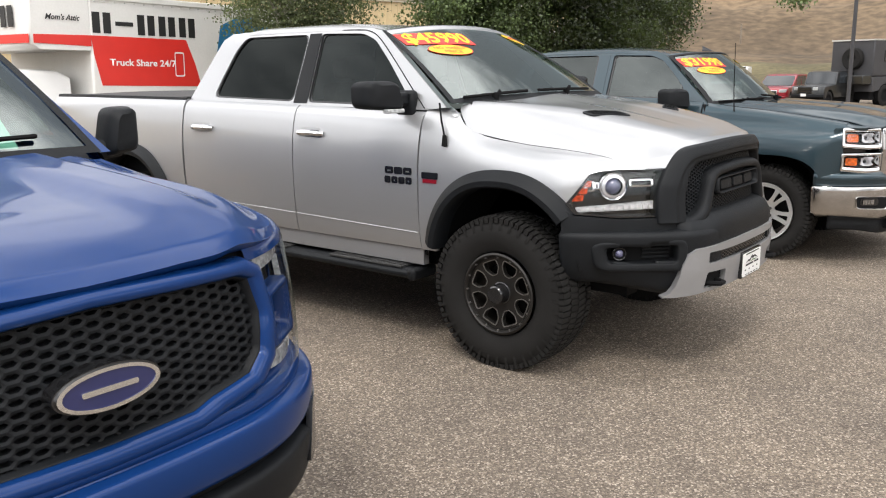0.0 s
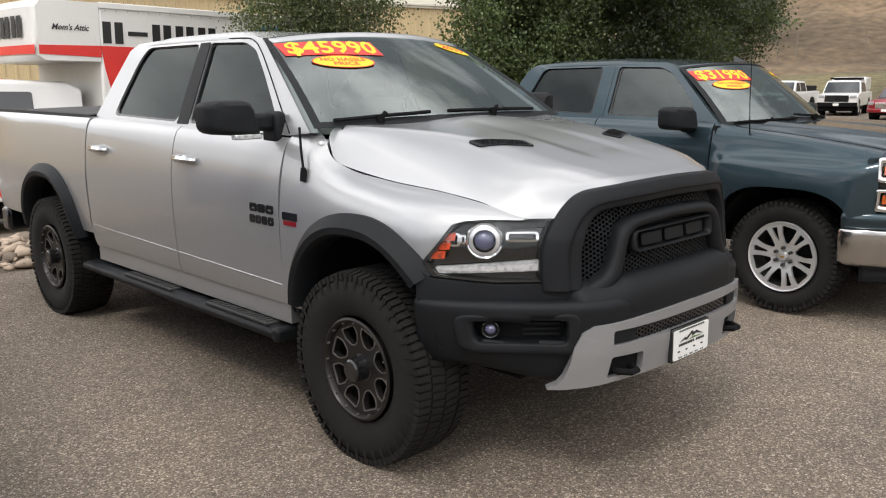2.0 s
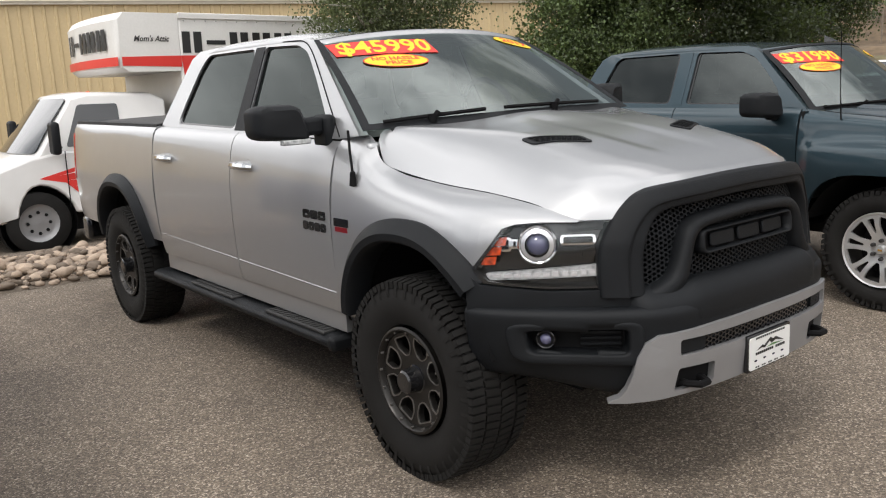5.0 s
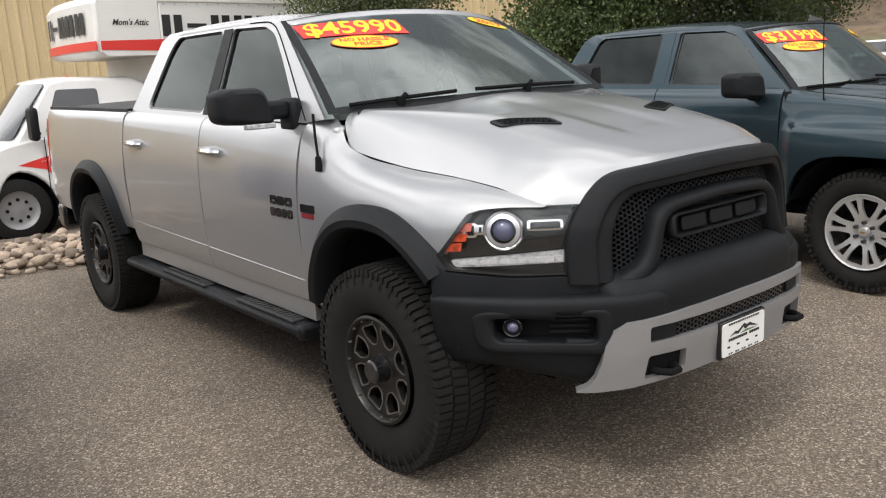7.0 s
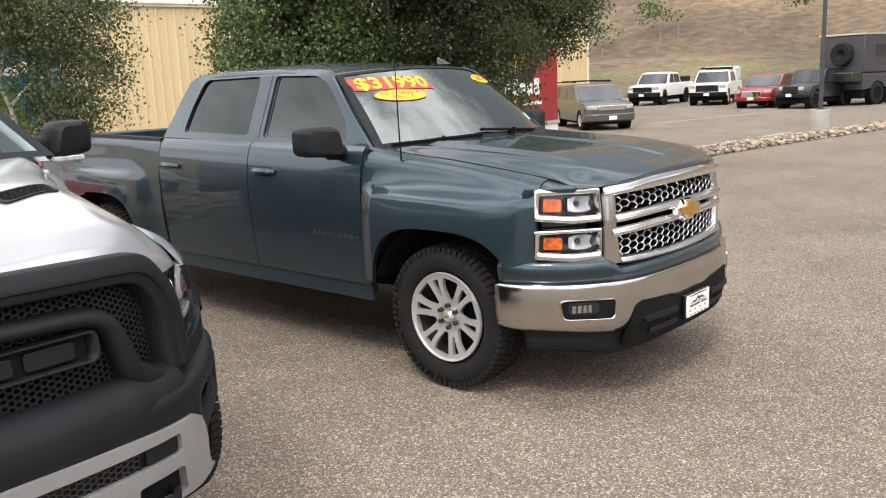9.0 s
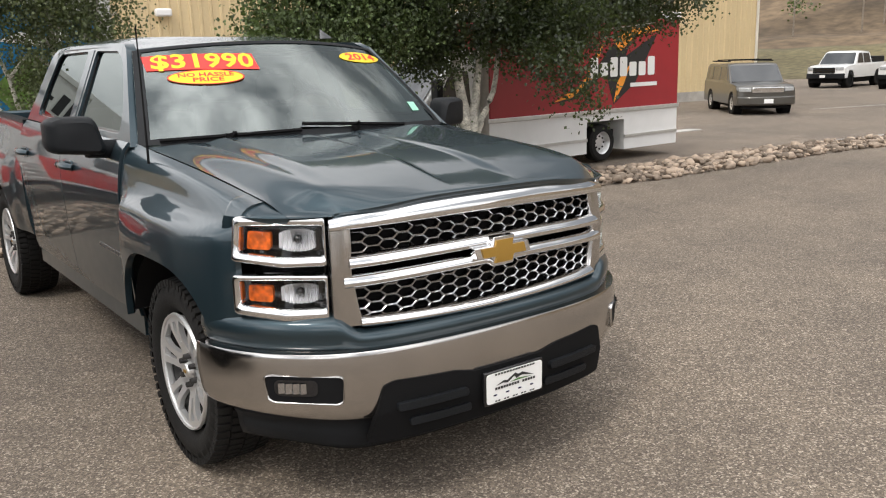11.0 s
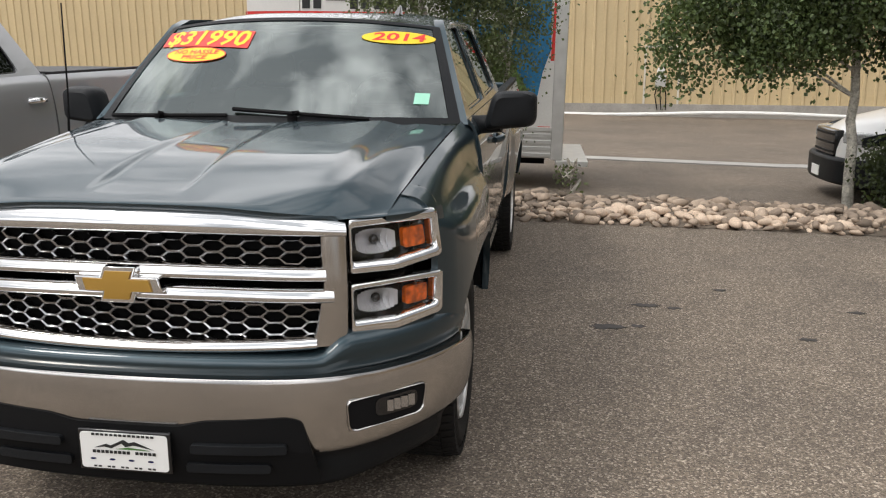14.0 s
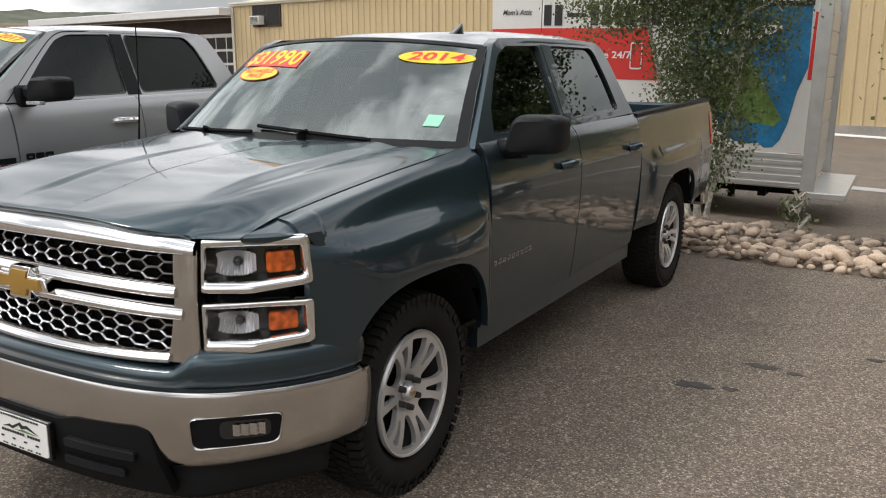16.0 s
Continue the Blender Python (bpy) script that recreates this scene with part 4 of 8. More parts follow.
# ---- the silver truck ----
SILVER_TRUCK = dict(
    tail_wrap=0.035, hood_turn=0.85, hood_droop=0.016, ws_reach=1.045, header=0.065, door_seam=[(0.60, 1.425), (0.74, 1.545), (0.92, 1.70), (1.08, 1.83), (1.18, 1.884), (1.30, 1.900), (1.66, 1.905)], style="silver", wheelbase=3.569, hub=0.425, hub_x=0.882, arch=(0.475, 0.60), arch_e=2.4, sill=0.60, sill_painted=True,
    fender=[
        (-0.72, [(0.74, 0.60), (0.75, 0.90), (0.755, 1.05), (0.755, 1.10), (0.75, 1.12), (0.745, 1.132), (0.73, 1.139)]),
        (-0.55, [(0.86, 0.60), (0.87, 0.88), (0.87, 1.03), (0.866, 1.085), (0.846, 1.128), (0.81, 1.161), (0.768, 1.182)]),
        (-0.38, [(0.95, 0.60), (0.965, 0.85), (0.962, 1.0), (0.950, 1.08), (0.915, 1.145), (0.855, 1.188), (0.784, 1.207)]),
        (0.0, [(0.975, 0.58), (0.99, 0.85), (0.99, 1.0), (0.980, 1.10), (0.950, 1.175), (0.895, 1.222), (0.825, 1.244)]),
        (0.22, [(0.97, 0.58), (0.985, 0.81), (0.99, 1.0), (0.980, 1.115), (0.954, 1.20), (0.910, 1.252), (0.853, 1.283)]),
        (0.32, [(0.97, 0.58), (0.985, 0.80), (0.99, 1.0), (0.980, 1.125), (0.955, 1.225), (0.918, 1.285), (0.862, 1.325)]),
        (0.42, [(0.965, 0.57), (0.985, 0.77), (0.99, 1.0), (0.980, 1.135), (0.956, 1.255), (0.920, 1.345), (0.832, 1.418)]),
        (0.60, [(0.955, 0.56), (0.985, 0.72), (0.99, 1.0), (0.980, 1.15), (0.956, 1.29), (0.925, 1.385), (0.875, 1.44)]),
    ],
    doors=[
        (0.60, [(0.945, 0.56), (0.975, 0.68), (0.99, 0.95), (0.985, 1.15), (0.96, 1.29), (0.93, 1.37), (0.895, 1.405)]),
        (1.70, [(0.945, 0.56), (0.975, 0.68), (0.99, 0.95), (0.985, 1.17), (0.962, 1.32), (0.935, 1.40), (0.90, 1.43)]),
        (2.90, [(0.945, 0.56), (0.975, 0.68), (0.99, 0.95), (0.985, 1.19), (0.965, 1.34), (0.94, 1.42), (0.905, 1.45)]),
    ],
    bed=[
        (2.86, [(0.945, 0.58), (0.98, 0.75), (0.995, 1.0), (0.985, 1.19), (0.965, 1.34), (0.945, 1.42), (0.91, 1.455)]),
        (3.60, [(0.955, 0.58), (0.99, 0.75), (1.005, 1.0), (0.99, 1.19), (0.968, 1.34), (0.948, 1.42), (0.91, 1.46)]),
        (4.60, [(0.945, 0.58), (0.975, 0.75), (0.985, 1.0), (0.975, 1.19), (0.955, 1.34), (0.935, 1.42), (0.90, 1.465)]),
        (4.78, [(0.925, 0.58), (0.955, 0.75), (0.965, 1.0), (0.955, 1.19), (0.94, 1.34), (0.92, 1.42), (0.89, 1.465)]),
    ],
    front_edge=[(-0.80, 1.135), (-0.60, 1.132), (-0.49, 1.120), (-0.40, 0.955), (-0.36, 0.90), (-0.34, 0.6)],
    door_lines=(0.585, 1.66, 2.86), handles=(1.49, 2.62), handle_z=1.255, handle_mat="chrome", handle_label="chrome door handle",
    tail=4.78, belt=1.43, belt_x=0.895, rail=1.895, rail_x=0.70, roof_z=1.965, roof_end=2.62, cab_end=2.87, rear_bumper="gloss",
    frame=[(0.44, 1.432), (0.60, 1.415), (2.88, 1.44), (2.80, 1.60), (2.72, 1.76), (2.66, 1.87), (2.58, 1.915), (2.3, 1.925), (1.4, 1.915), (1.18, 1.905), (1.09, 1.888)],
    window_1=rounded([(0.69, 1.432), (1.61, 1.445), (1.635, 1.888), (1.25, 1.876), (1.13, 1.835), (0.97, 1.70), (0.81, 1.55)], 0.045, 4),
    window_2=rounded([(1.74, 1.448), (2.60, 1.468), (2.56, 1.60), (2.48, 1.80), (2.40, 1.885), (1.745, 1.885)], 0.05, 4),
    b_pillar=[(1.605, 1.44), (1.735, 1.44), (1.74, 1.89), (1.63, 1.89)], b_pillar_mat="black", tint_2="dark_tint", tint_1="dark_sidepane",
    ws_bottom=(0.86, 0.40, 1.452), ws_top=(0.68, 1.09, 1.888), ws_bow=(0.14, 0.09, 0.045),
    mirror=(1.0, 0.75, 1.498), mirror_size=(0.25, 0.175),
    hood_x=[(-0.9, 0.55), (-0.78, 0.655), (-0.68, 0.735), (-0.55, 0.762), (-0.34, 0.782), (0.0, 0.818), (0.22, 0.846), (0.31, 0.856), (0.5, 0.868)],
    hood_z=[(-0.9, 1.19), (-0.78, 1.165), (-0.68, 1.152), (-0.55, 1.184), (-0.34, 1.213), (0.0, 1.246), (0.22, 1.285), (0.31, 1.305), (0.42, 1.335)],
    hood_mid=[(-0.95, 1.245), (-0.85, 1.27), (-0.7, 1.315), (-0.5, 1.362), (-0.35, 1.393), (-0.2, 1.418), (0.1, 1.447), (0.35, 1.464)],
    hood_edge=[(-0.8, 0.36), (-0.5, 0.37), (-0.2, 0.35), (0.1, 0.27), (0.28, 0.17), (0.42, 0.12)], hood_round=2.35, hood_lip=0.14, hood_front=[(0, -0.90), (0.4, -0.885), (0.75, -0.835), (0.9, -0.74), (1.0, -0.655)],
    hood_back=[(0, 0.235), (0.5, 0.275), (0.80, 0.355), (0.90, 0.40), (0.95, 0.395), (1.0, 0.315)],
    hood_nose=[(0.56, -0.83, 1.134), (0.60, -0.797, 1.133), (0.74, -0.676, 1.133), (0.80, -0.62, 1.134)],
    hood_shape=lambda x, y, t: -0.010 * smooth((0.22 - x) / 0.10) * smooth((t - 0.12) * 3) * (1 - t) + 0.030 * smooth((0.55 - x) / 0.55) * smooth((y + 0.15) / 0.40),
)
T, G = pickup("pickup_truck", "silver lifted crew-cab pickup truck with black bumper and flares", pose(0.07, 0.0, 0.0), "silver", SILVER_TRUCK, "trucks for sale")
set_wheels(T, wheel_offroad, SILVER_TRUCK, 0.0)
for sg in (-1, 1):
    flare(T, G["fender"], 0.0, 0.425, 0.475, 0.60, sg, 0.33, math.pi - 0.74, 2.4)
    flare(T, G["bed"], 3.569, 0.425, 0.475, 0.60, sg, 0.30, math.pi - 0.30, 2.4)
    part("cowl_corner", boxes(((sg * 0.79, 0.385, 1.345), (sg * 0.875, 0.50, 1.402))), M["silver"], T, bevel=0.02)
    # running board
    bm = bmesh.new()
    prof = [(0.80, 0.455), (0.82, 0.475), (0.98, 0.475), (1.015, 0.46), (1.02, 0.435), (1.00, 0.415), (0.84, 0.42)]
    vs = grid(bm, [[(sg * x, y, z) for x, z in prof] for y in np.linspace(0.62, 3.0, 12)], True)
    bm.faces.new(vs[0]), bm.faces.new(vs[-1])
    step = part("running_board", bm, M["black"], T, "black running board", bevel=0.01)
    for y0 in (0.72, 1.75):
        pad = part("step_pad", boxes(((sg * 0.865, y0, 0.470), (sg * 1.0, y0 + 0.62, 0.488))), M["pad"], step, "grey ribbed step pad", bevel=0.006)
        bm = bmesh.new()
        for k in range(15):
            box(bm, (sg * 0.878, y0 + 0.02 + k * 0.04, 0.487), (sg * 0.988, y0 + 0.038 + k * 0.04, 0.4925))
        part("pad_ribs", bm, M["pad"], pad)
    part("end_cap", boxes(((sg * 0.80, 0.60, 0.408), (sg * 1.024, 0.66, 0.482))), M["black"], step, bevel=0.02)
    for y0 in (0.9, 1.8, 2.7):
        part("bracket", boxes(((sg * 0.6, y0, 0.46), (sg * 0.86, y0 + 0.06, 0.60))), M["dark"], step)
    # lower door crease
    for y0, y1 in ((0.60, 1.65), (1.67, 2.84)):
        bm = bmesh.new()
        tube(bm, [(sg * (G["doors"].x(y, 0.70) + 0.001), y, 0.70 + 0.02 * (y - 0.6)) for y in np.linspace(y0, y1, 12)], 0.0035, 6)
        part("door_crease", bm, M["silver"], T)
    # name badges as plain blocks
    fs = lambda u, v, d: (sg * (G["doors"].x(u, v) + d + 0.004), u, v)
    for n_, w_, z_ in ((3, 0.072, 1.042), (4, 0.055, 0.985)):
        for k in range(n_):
            part("badge_block", plate(rounded(rect(0.63 + k * w_, z_, 0.622 + (k + 1) * w_, z_ + 0.042), 0.01, 2), [rect(0.648 + k * w_, z_ + 0.014, 0.606 + (k + 1) * w_, z_ + 0.022)] if k % 2 == 0 else [], fs, 0.008, 0), M["gloss"], T, "black block badge")
    fs2 = lambda u, v, d: (sg * (G["fender"].x(u, v) + d + 0.004), u, v)
    b = part("engine_badge", plate(rounded(rect(0.435, 1.028, 0.555, 1.066), 0.006, 2), [], fs2, 0.006, 0), M["gloss"], T)
    part("engine_badge_red", plate(rect(0.445, 1.004, 0.545, 1.026), [], fs2, 0.006, 0), M["far_red"], b)
bm = bmesh.new()
lathe(bm, [(1.215, 0.0), (1.22, 0.018), (1.28, 0.012), (1.285, 0.005)], 10, "z", (-0.968, 0.40, 0.0))
tube(bm, [(-0.968, 0.40, 1.28), (-0.955, 0.43, 1.36), (-0.945, 0.45, 1.46)], 0.006, 6)
part("aerial", bm, M["dark"], T, "short black aerial")

PG = Plan([(0, -0.945), (0.28, -0.935), (0.48, -0.885), (0.60, -0.81), (0.74, -0.68), (0.85, -0.56), (0.93, -0.455), (0.968, -0.385), (0.985, -0.30)], ((0.85, 0.03), (1.05, 0.01), (1.25, -0.04)))
PB = Plan([(0, -1.00), (0.30, -0.99), (0.52, -0.945), (0.68, -0.83), (0.81, -0.69), (0.91, -0.55), (0.97, -0.44), (0.985, -0.36)])
arcs = lambda pts, P=PG: [(P.at(x), z) for x, z in pts]
sur_out = archway([(0.668, 0.855), (0.672, 0.94), (0.668, 1.03), (0.645, 1.105), (0.60, 1.18), (0.54, 1.225), (0.42, 1.244), (0.2, 1.254), (0.0, 1.257)])
sur_in = archway([(0.540, 0.855), (0.542, 0.93), (0.540, 1.00), (0.528, 1.06), (0.502, 1.115), (0.455, 1.148), (0.36, 1.160), (0.18, 1.168), (0.0, 1.171)])
g0 = part("grille", ring(PG, sur_out, sur_in, [(0.0, -0.10), (0.0, -0.015), (0.03, 0.004), (0.09, 0.014), (0.40, 0.025), (0.60, 0.026), (0.66, 0.016), (0.90, 0.010), (0.97, -0.002), (1.0, -0.03), (1.0, -0.075)], 110), M["black"], T, "thick rounded black grille surround")
back = mirror([(0.0, 0.86), (0.56, 0.86), (0.56, 1.03), (0.52, 1.12), (0.46, 1.16), (0.0, 1.18)])
part("grille_backing", plate(arcs(back), [], lambda u, v, d: PG.f(u, v, d - 0.085), 0.01, 0.10), M["dark"], g0)
part("grille_mesh", hexes(-0.54, 0.54, 0.88, 1.165, 0.0125, 0.0035, lambda u, v, d: PG.f(u, v, d - 0.045), 0.02, 0.85, None), M["black"], g0, "fine black mesh")
u_out = archway([(0.545, 0.865), (0.500, 0.885), (0.452, 0.915), (0.425, 0.965), (0.405, 1.02), (0.380, 1.075), (0.335, 1.108), (0.26, 1.122), (0.12, 1.130), (0.0, 1.133)])
u_in = archway([(0.40, 0.845), (0.385, 0.87), (0.370, 0.90), (0.358, 0.945), (0.345, 0.99), (0.328, 1.035), (0.295, 1.060), (0.23, 1.072), (0.11, 1.079), (0.0, 1.082)])
part("grille_crossbar", ring(PG, u_out, u_in, [(0.0, -0.07), (0.0, -0.025), (0.15, 0.004), (0.45, 0.014), (0.8, 0.004), (1.0, -0.025), (1.0, -0.08)], 90), M["black"], g0)
nm_out, nm_in = rounded(rect(-0.315, 0.968, 0.315, 1.064), 0.03), rounded(rect(-0.285, 0.982, 0.285, 1.050), 0.022)
part("name_frame", ring(PG, nm_out, nm_in, [(0.0, -0.06), (0.0, -0.02), (0.3, 0.0), (0.7, 0.0), (1.0, -0.02), (1.0, -0.045)], 0, True), M["black"], g0)
part("name_panel", plate(arcs(nm_in), [], lambda u, v, d: PG.f(u, v, d - 0.035), 0.01, 0.08), M["dark"], g0)
for k in range(3):
    part("name_block", plate(arcs(rounded(rect(-0.245 + k * 0.172, 0.990, -0.10 + k * 0.172, 1.042), 0.012, 2)), [], lambda u, v, d: PG.f(u, v, d - 0.018), 0.014, 0.06), M["black"], g0, bevel=0.004)
hl_shape = [(0.59, 0.885), (0.605, 1.0), (0.622, 1.131), (0.75, 1.136), (0.895, 1.124), (0.93, 1.05), (0.966, 0.958), (0.945, 0.905), (0.80, 0.885)]
for sg in (-1, 1):
    q = [(PG.at(sg * x), z) for x, z in hl_shape]
    L = lambda o: (lambda u, v, d: PG.f(u, v, d + o))
    h = part("headlight", plate(q, [], L(-0.075), 0.01, 0.08), M["gloss"], T, "black-backed projector headlight")
    c = Vector((sum(p[0] for p in q) / len(q), sum(p[1] for p in q) / len(q)))
    big = [tuple(c + (Vector(p) - c) * 0.93) for p in q]
    part("headlight_rim", plate(q, [big], L(-0.012), 0.07, 0.08), M["gloss"], h)
    part("headlight_cover", plate(q, [], L(-0.008), 0, 0.06), M["clear"], h)
    s1 = PG.at(sg * 0.822)
    bm = bmesh.new()
    p0, p1 = Vector(PG.f(s1, 1.045, -0.065)), Vector(PG.f(s1, 1.045, -0.02))
    for r0, r1, k0, k1 in ((0.062, 0.062, 0.0, 0.8), (0.062, 0.046, 0.8, 1.0)):
        n = (p1 - p0).normalized()
        a = n.cross(Vector((0, 0, 1))).normalized()
        b = n.cross(a)
        grid(bm, [[p0.lerp(p1, k) + (a * math.cos(t) + b * math.sin(t)) * r for t in np.linspace(0, 2 * math.pi, 25)[:-1]] for k, r in ((k0, r0), (k1, r1))], True)
    for k in range(11):
        xa = 0.675 + k * 0.0235
        part("led_cell", plate([(PG.at(sg * x), z) for x, z in rect(xa, 0.928 - k * 0.0006, xa + 0.016, 0.950 - k * 0.0016)], [], L(-0.030), 0.006, 0), M["lamp"], h)
    part("projector_ring", bm, M["lamp"], h, "chrome projector ring")
    bm = bmesh.new()
    q0 = p0.lerp(p1, 0.72)
    grid(bm, [[q0 + n * dz + (a * math.cos(t) + b * math.sin(t)) * r for t in np.linspace(0, 2 * math.pi, 29)[:-1]] for r, dz in ((0.074, -0.02), (0.074, 0.0), (0.070, 0.004), (0.064, 0.0))], True)
    part("projector_bezel", bm, M["chrome"], h)
    for x0, x1, z0, z1 in ((0.885, 0.916, 1.020, 1.072), (0.868, 0.886, 1.030, 1.066)):
        part("lamp_wing", plate([(PG.at(sg * x), z) for x, z in rounded(rect(x0, z0, x1, z1), 0.006, 2)], [[(PG.at(sg * x), z) for x, z in rect(x0 + 0.006, z0 + 0.008, x1 - 0.006, z1 - 0.008)]], L(-0.034), 0.012, 0.05), M["chrome"], h, "thin chrome outline")
    for k, (x0, z0, x1, z1) in enumerate(((0.640, 0.992, 0.70, 1.018), (0.705, 0.985, 0.775, 1.010), (0.64, 1.085, 0.745, 1.10))):
        part("lamp_fin", plate([(PG.at(sg * x), z) for x, z in ((x0, z0 + 0.006), (x1, z0), (x1, z1 - 0.006), (x0, z1))], [], L(-0.05), 0.012, 0.05), M["gloss"], h, bevel=0.004)
    bm = bmesh.new()
    bmesh.ops.create_uvsphere(bm, u_segments=18, v_segments=10, radius=0.044, matrix=Matrix.Translation(p1 - n * 0.035))
    part("projector_lens", bm, M["lens"], h)
    w_out, w_in = ([(PG.at(sg * x), z) for x, z in rounded(rect(0.672 + o, 1.040 + o, 0.764 - o, 1.078 - o), 0.01 - o / 2, 2)] for o in (0.0, 0.007))
    part("lamp_wing", plate(w_out, [w_in], L(-0.035), 0.01, 0.05), M["chrome"], h, "thin chrome outline")
    for k in range(3):
        za = 0.972 + k * 0.036
        part("indicator", plate([(PG.at(sg * (x - 0.012 * k)), z) for x, z in ((0.922, za), (0.953, za - 0.003), (0.946, za + 0.028), (0.918, za + 0.030))], [], L(-0.028), 0.01, 0.04), M["red_amber"], h, "amber side reflector")
    part("led_strip", plate(rounded([(PG.at(sg * x), z) for x, z in ((0.655, 0.925), (0.935, 0.912), (0.945, 0.938), (0.66, 0.968))], 0.010, 3), [], L(-0.035), 0.02, 0.04), M["ledbar"], h, "frosted light strip")
    part("headlight_trim", plate([(PG.at(sg * x), z) for x, z in ((0.585, 0.80), (0.97, 0.80), (0.972, 0.945), (0.95, 0.90), (0.80, 0.878), (0.588, 0.88))], [], L(0.0), 0.05, 0.08), M["black"], T, bevel=0.006)
# bumper
bot = lambda x: 0.07 * smooth((x - 0.62) / 0.33)
bumper_skin = PB.wrap([(-0.14, 0.815), (-0.02, 0.818), (0.015, 0.80), (0.02, 0.76), (0.012, 0.68), (0.0, 0.60), (-0.02, 0.53), (-0.05, 0.48), (-0.12, 0.455)], -0.983, 0.983, 150, bot)
fog_hole = lambda c: 0.635 < abs(c.x) < 0.895 and 0.650 < c.z < 0.748
bmesh.ops.delete(bumper_skin, geom=[f_ for f_ in bumper_skin.faces if fog_hole(f_.calc_center_median())], context="FACES")
B = part("front_bumper", bumper_skin, M["black"], T, "black textured off-road front bumper", thick=0.03)
bm, rows = bmesh.new(), []
for s in np.linspace(PB.at(-0.66), PB.at(0.66), 46):
    k = smooth((PB.at(0.66) - abs(s)) / 0.10)
    m_ = smooth((PB.at(0.46) - abs(s)) / 0.08)
    rows.append([PB.f(s, z - 0.012 * (1 - m_), -0.05 + (o + 0.05) * k - 0.012 * (1 - m_)) for o, z in spline([(-0.12, 0.898), (-0.055, 0.888), (-0.012, 0.866), (0.014, 0.832), (0.022, 0.795), (0.022, 0.757), (0.004, 0.70)], 18)])
grid(bm, rows)
part("bumper_nose", bm, M["black"], B)
half = [(0.0, 0.485), (0.30, 0.483), (0.48, 0.480), (0.58, 0.470), (0.65, 0.464), (0.70, 0.466), (0.70, 0.474), (0.67, 0.488), (0.65, 0.52), (0.635, 0.57), (0.622, 0.64), (0.60, 0.69), (0.56, 0.718), (0.3, 0.730), (0.0, 0.733)]
slot = rounded(rect(-0.49, 0.632, 0.49, 0.692), 0.012)
hook = lambda s: rounded([(s * 0.51, 0.500), (s * 0.33, 0.503), (s * 0.33, 0.582), (s * 0.495, 0.586)], 0.012)
part("skid_trim", plate(arcs(mirror(half), PB), [arcs(slot, PB), arcs(hook(1), PB), arcs(hook(-1), PB)], lambda u, v, d: PB.f(u, v, d + 0.035 - 0.10 * max(0, 0.60 - v)), 0.045, 0.07), M["greysilver"], B, "grey-silver bumper insert", bevel=0.006)
part("bumper_mesh", hexes(-0.36, 0.36, 0.636, 0.69, 0.013, 0.0035, lambda u, v, d: PB.f(u, v, d + 0.015), 0.015, 0.8), M["gloss"], B)
part("bumper_slot", plate(arcs(slot, PB), [], lambda u, v, d: PB.f(u, v, d + 0.010), 0.01, 0.1), M["dark"], B)
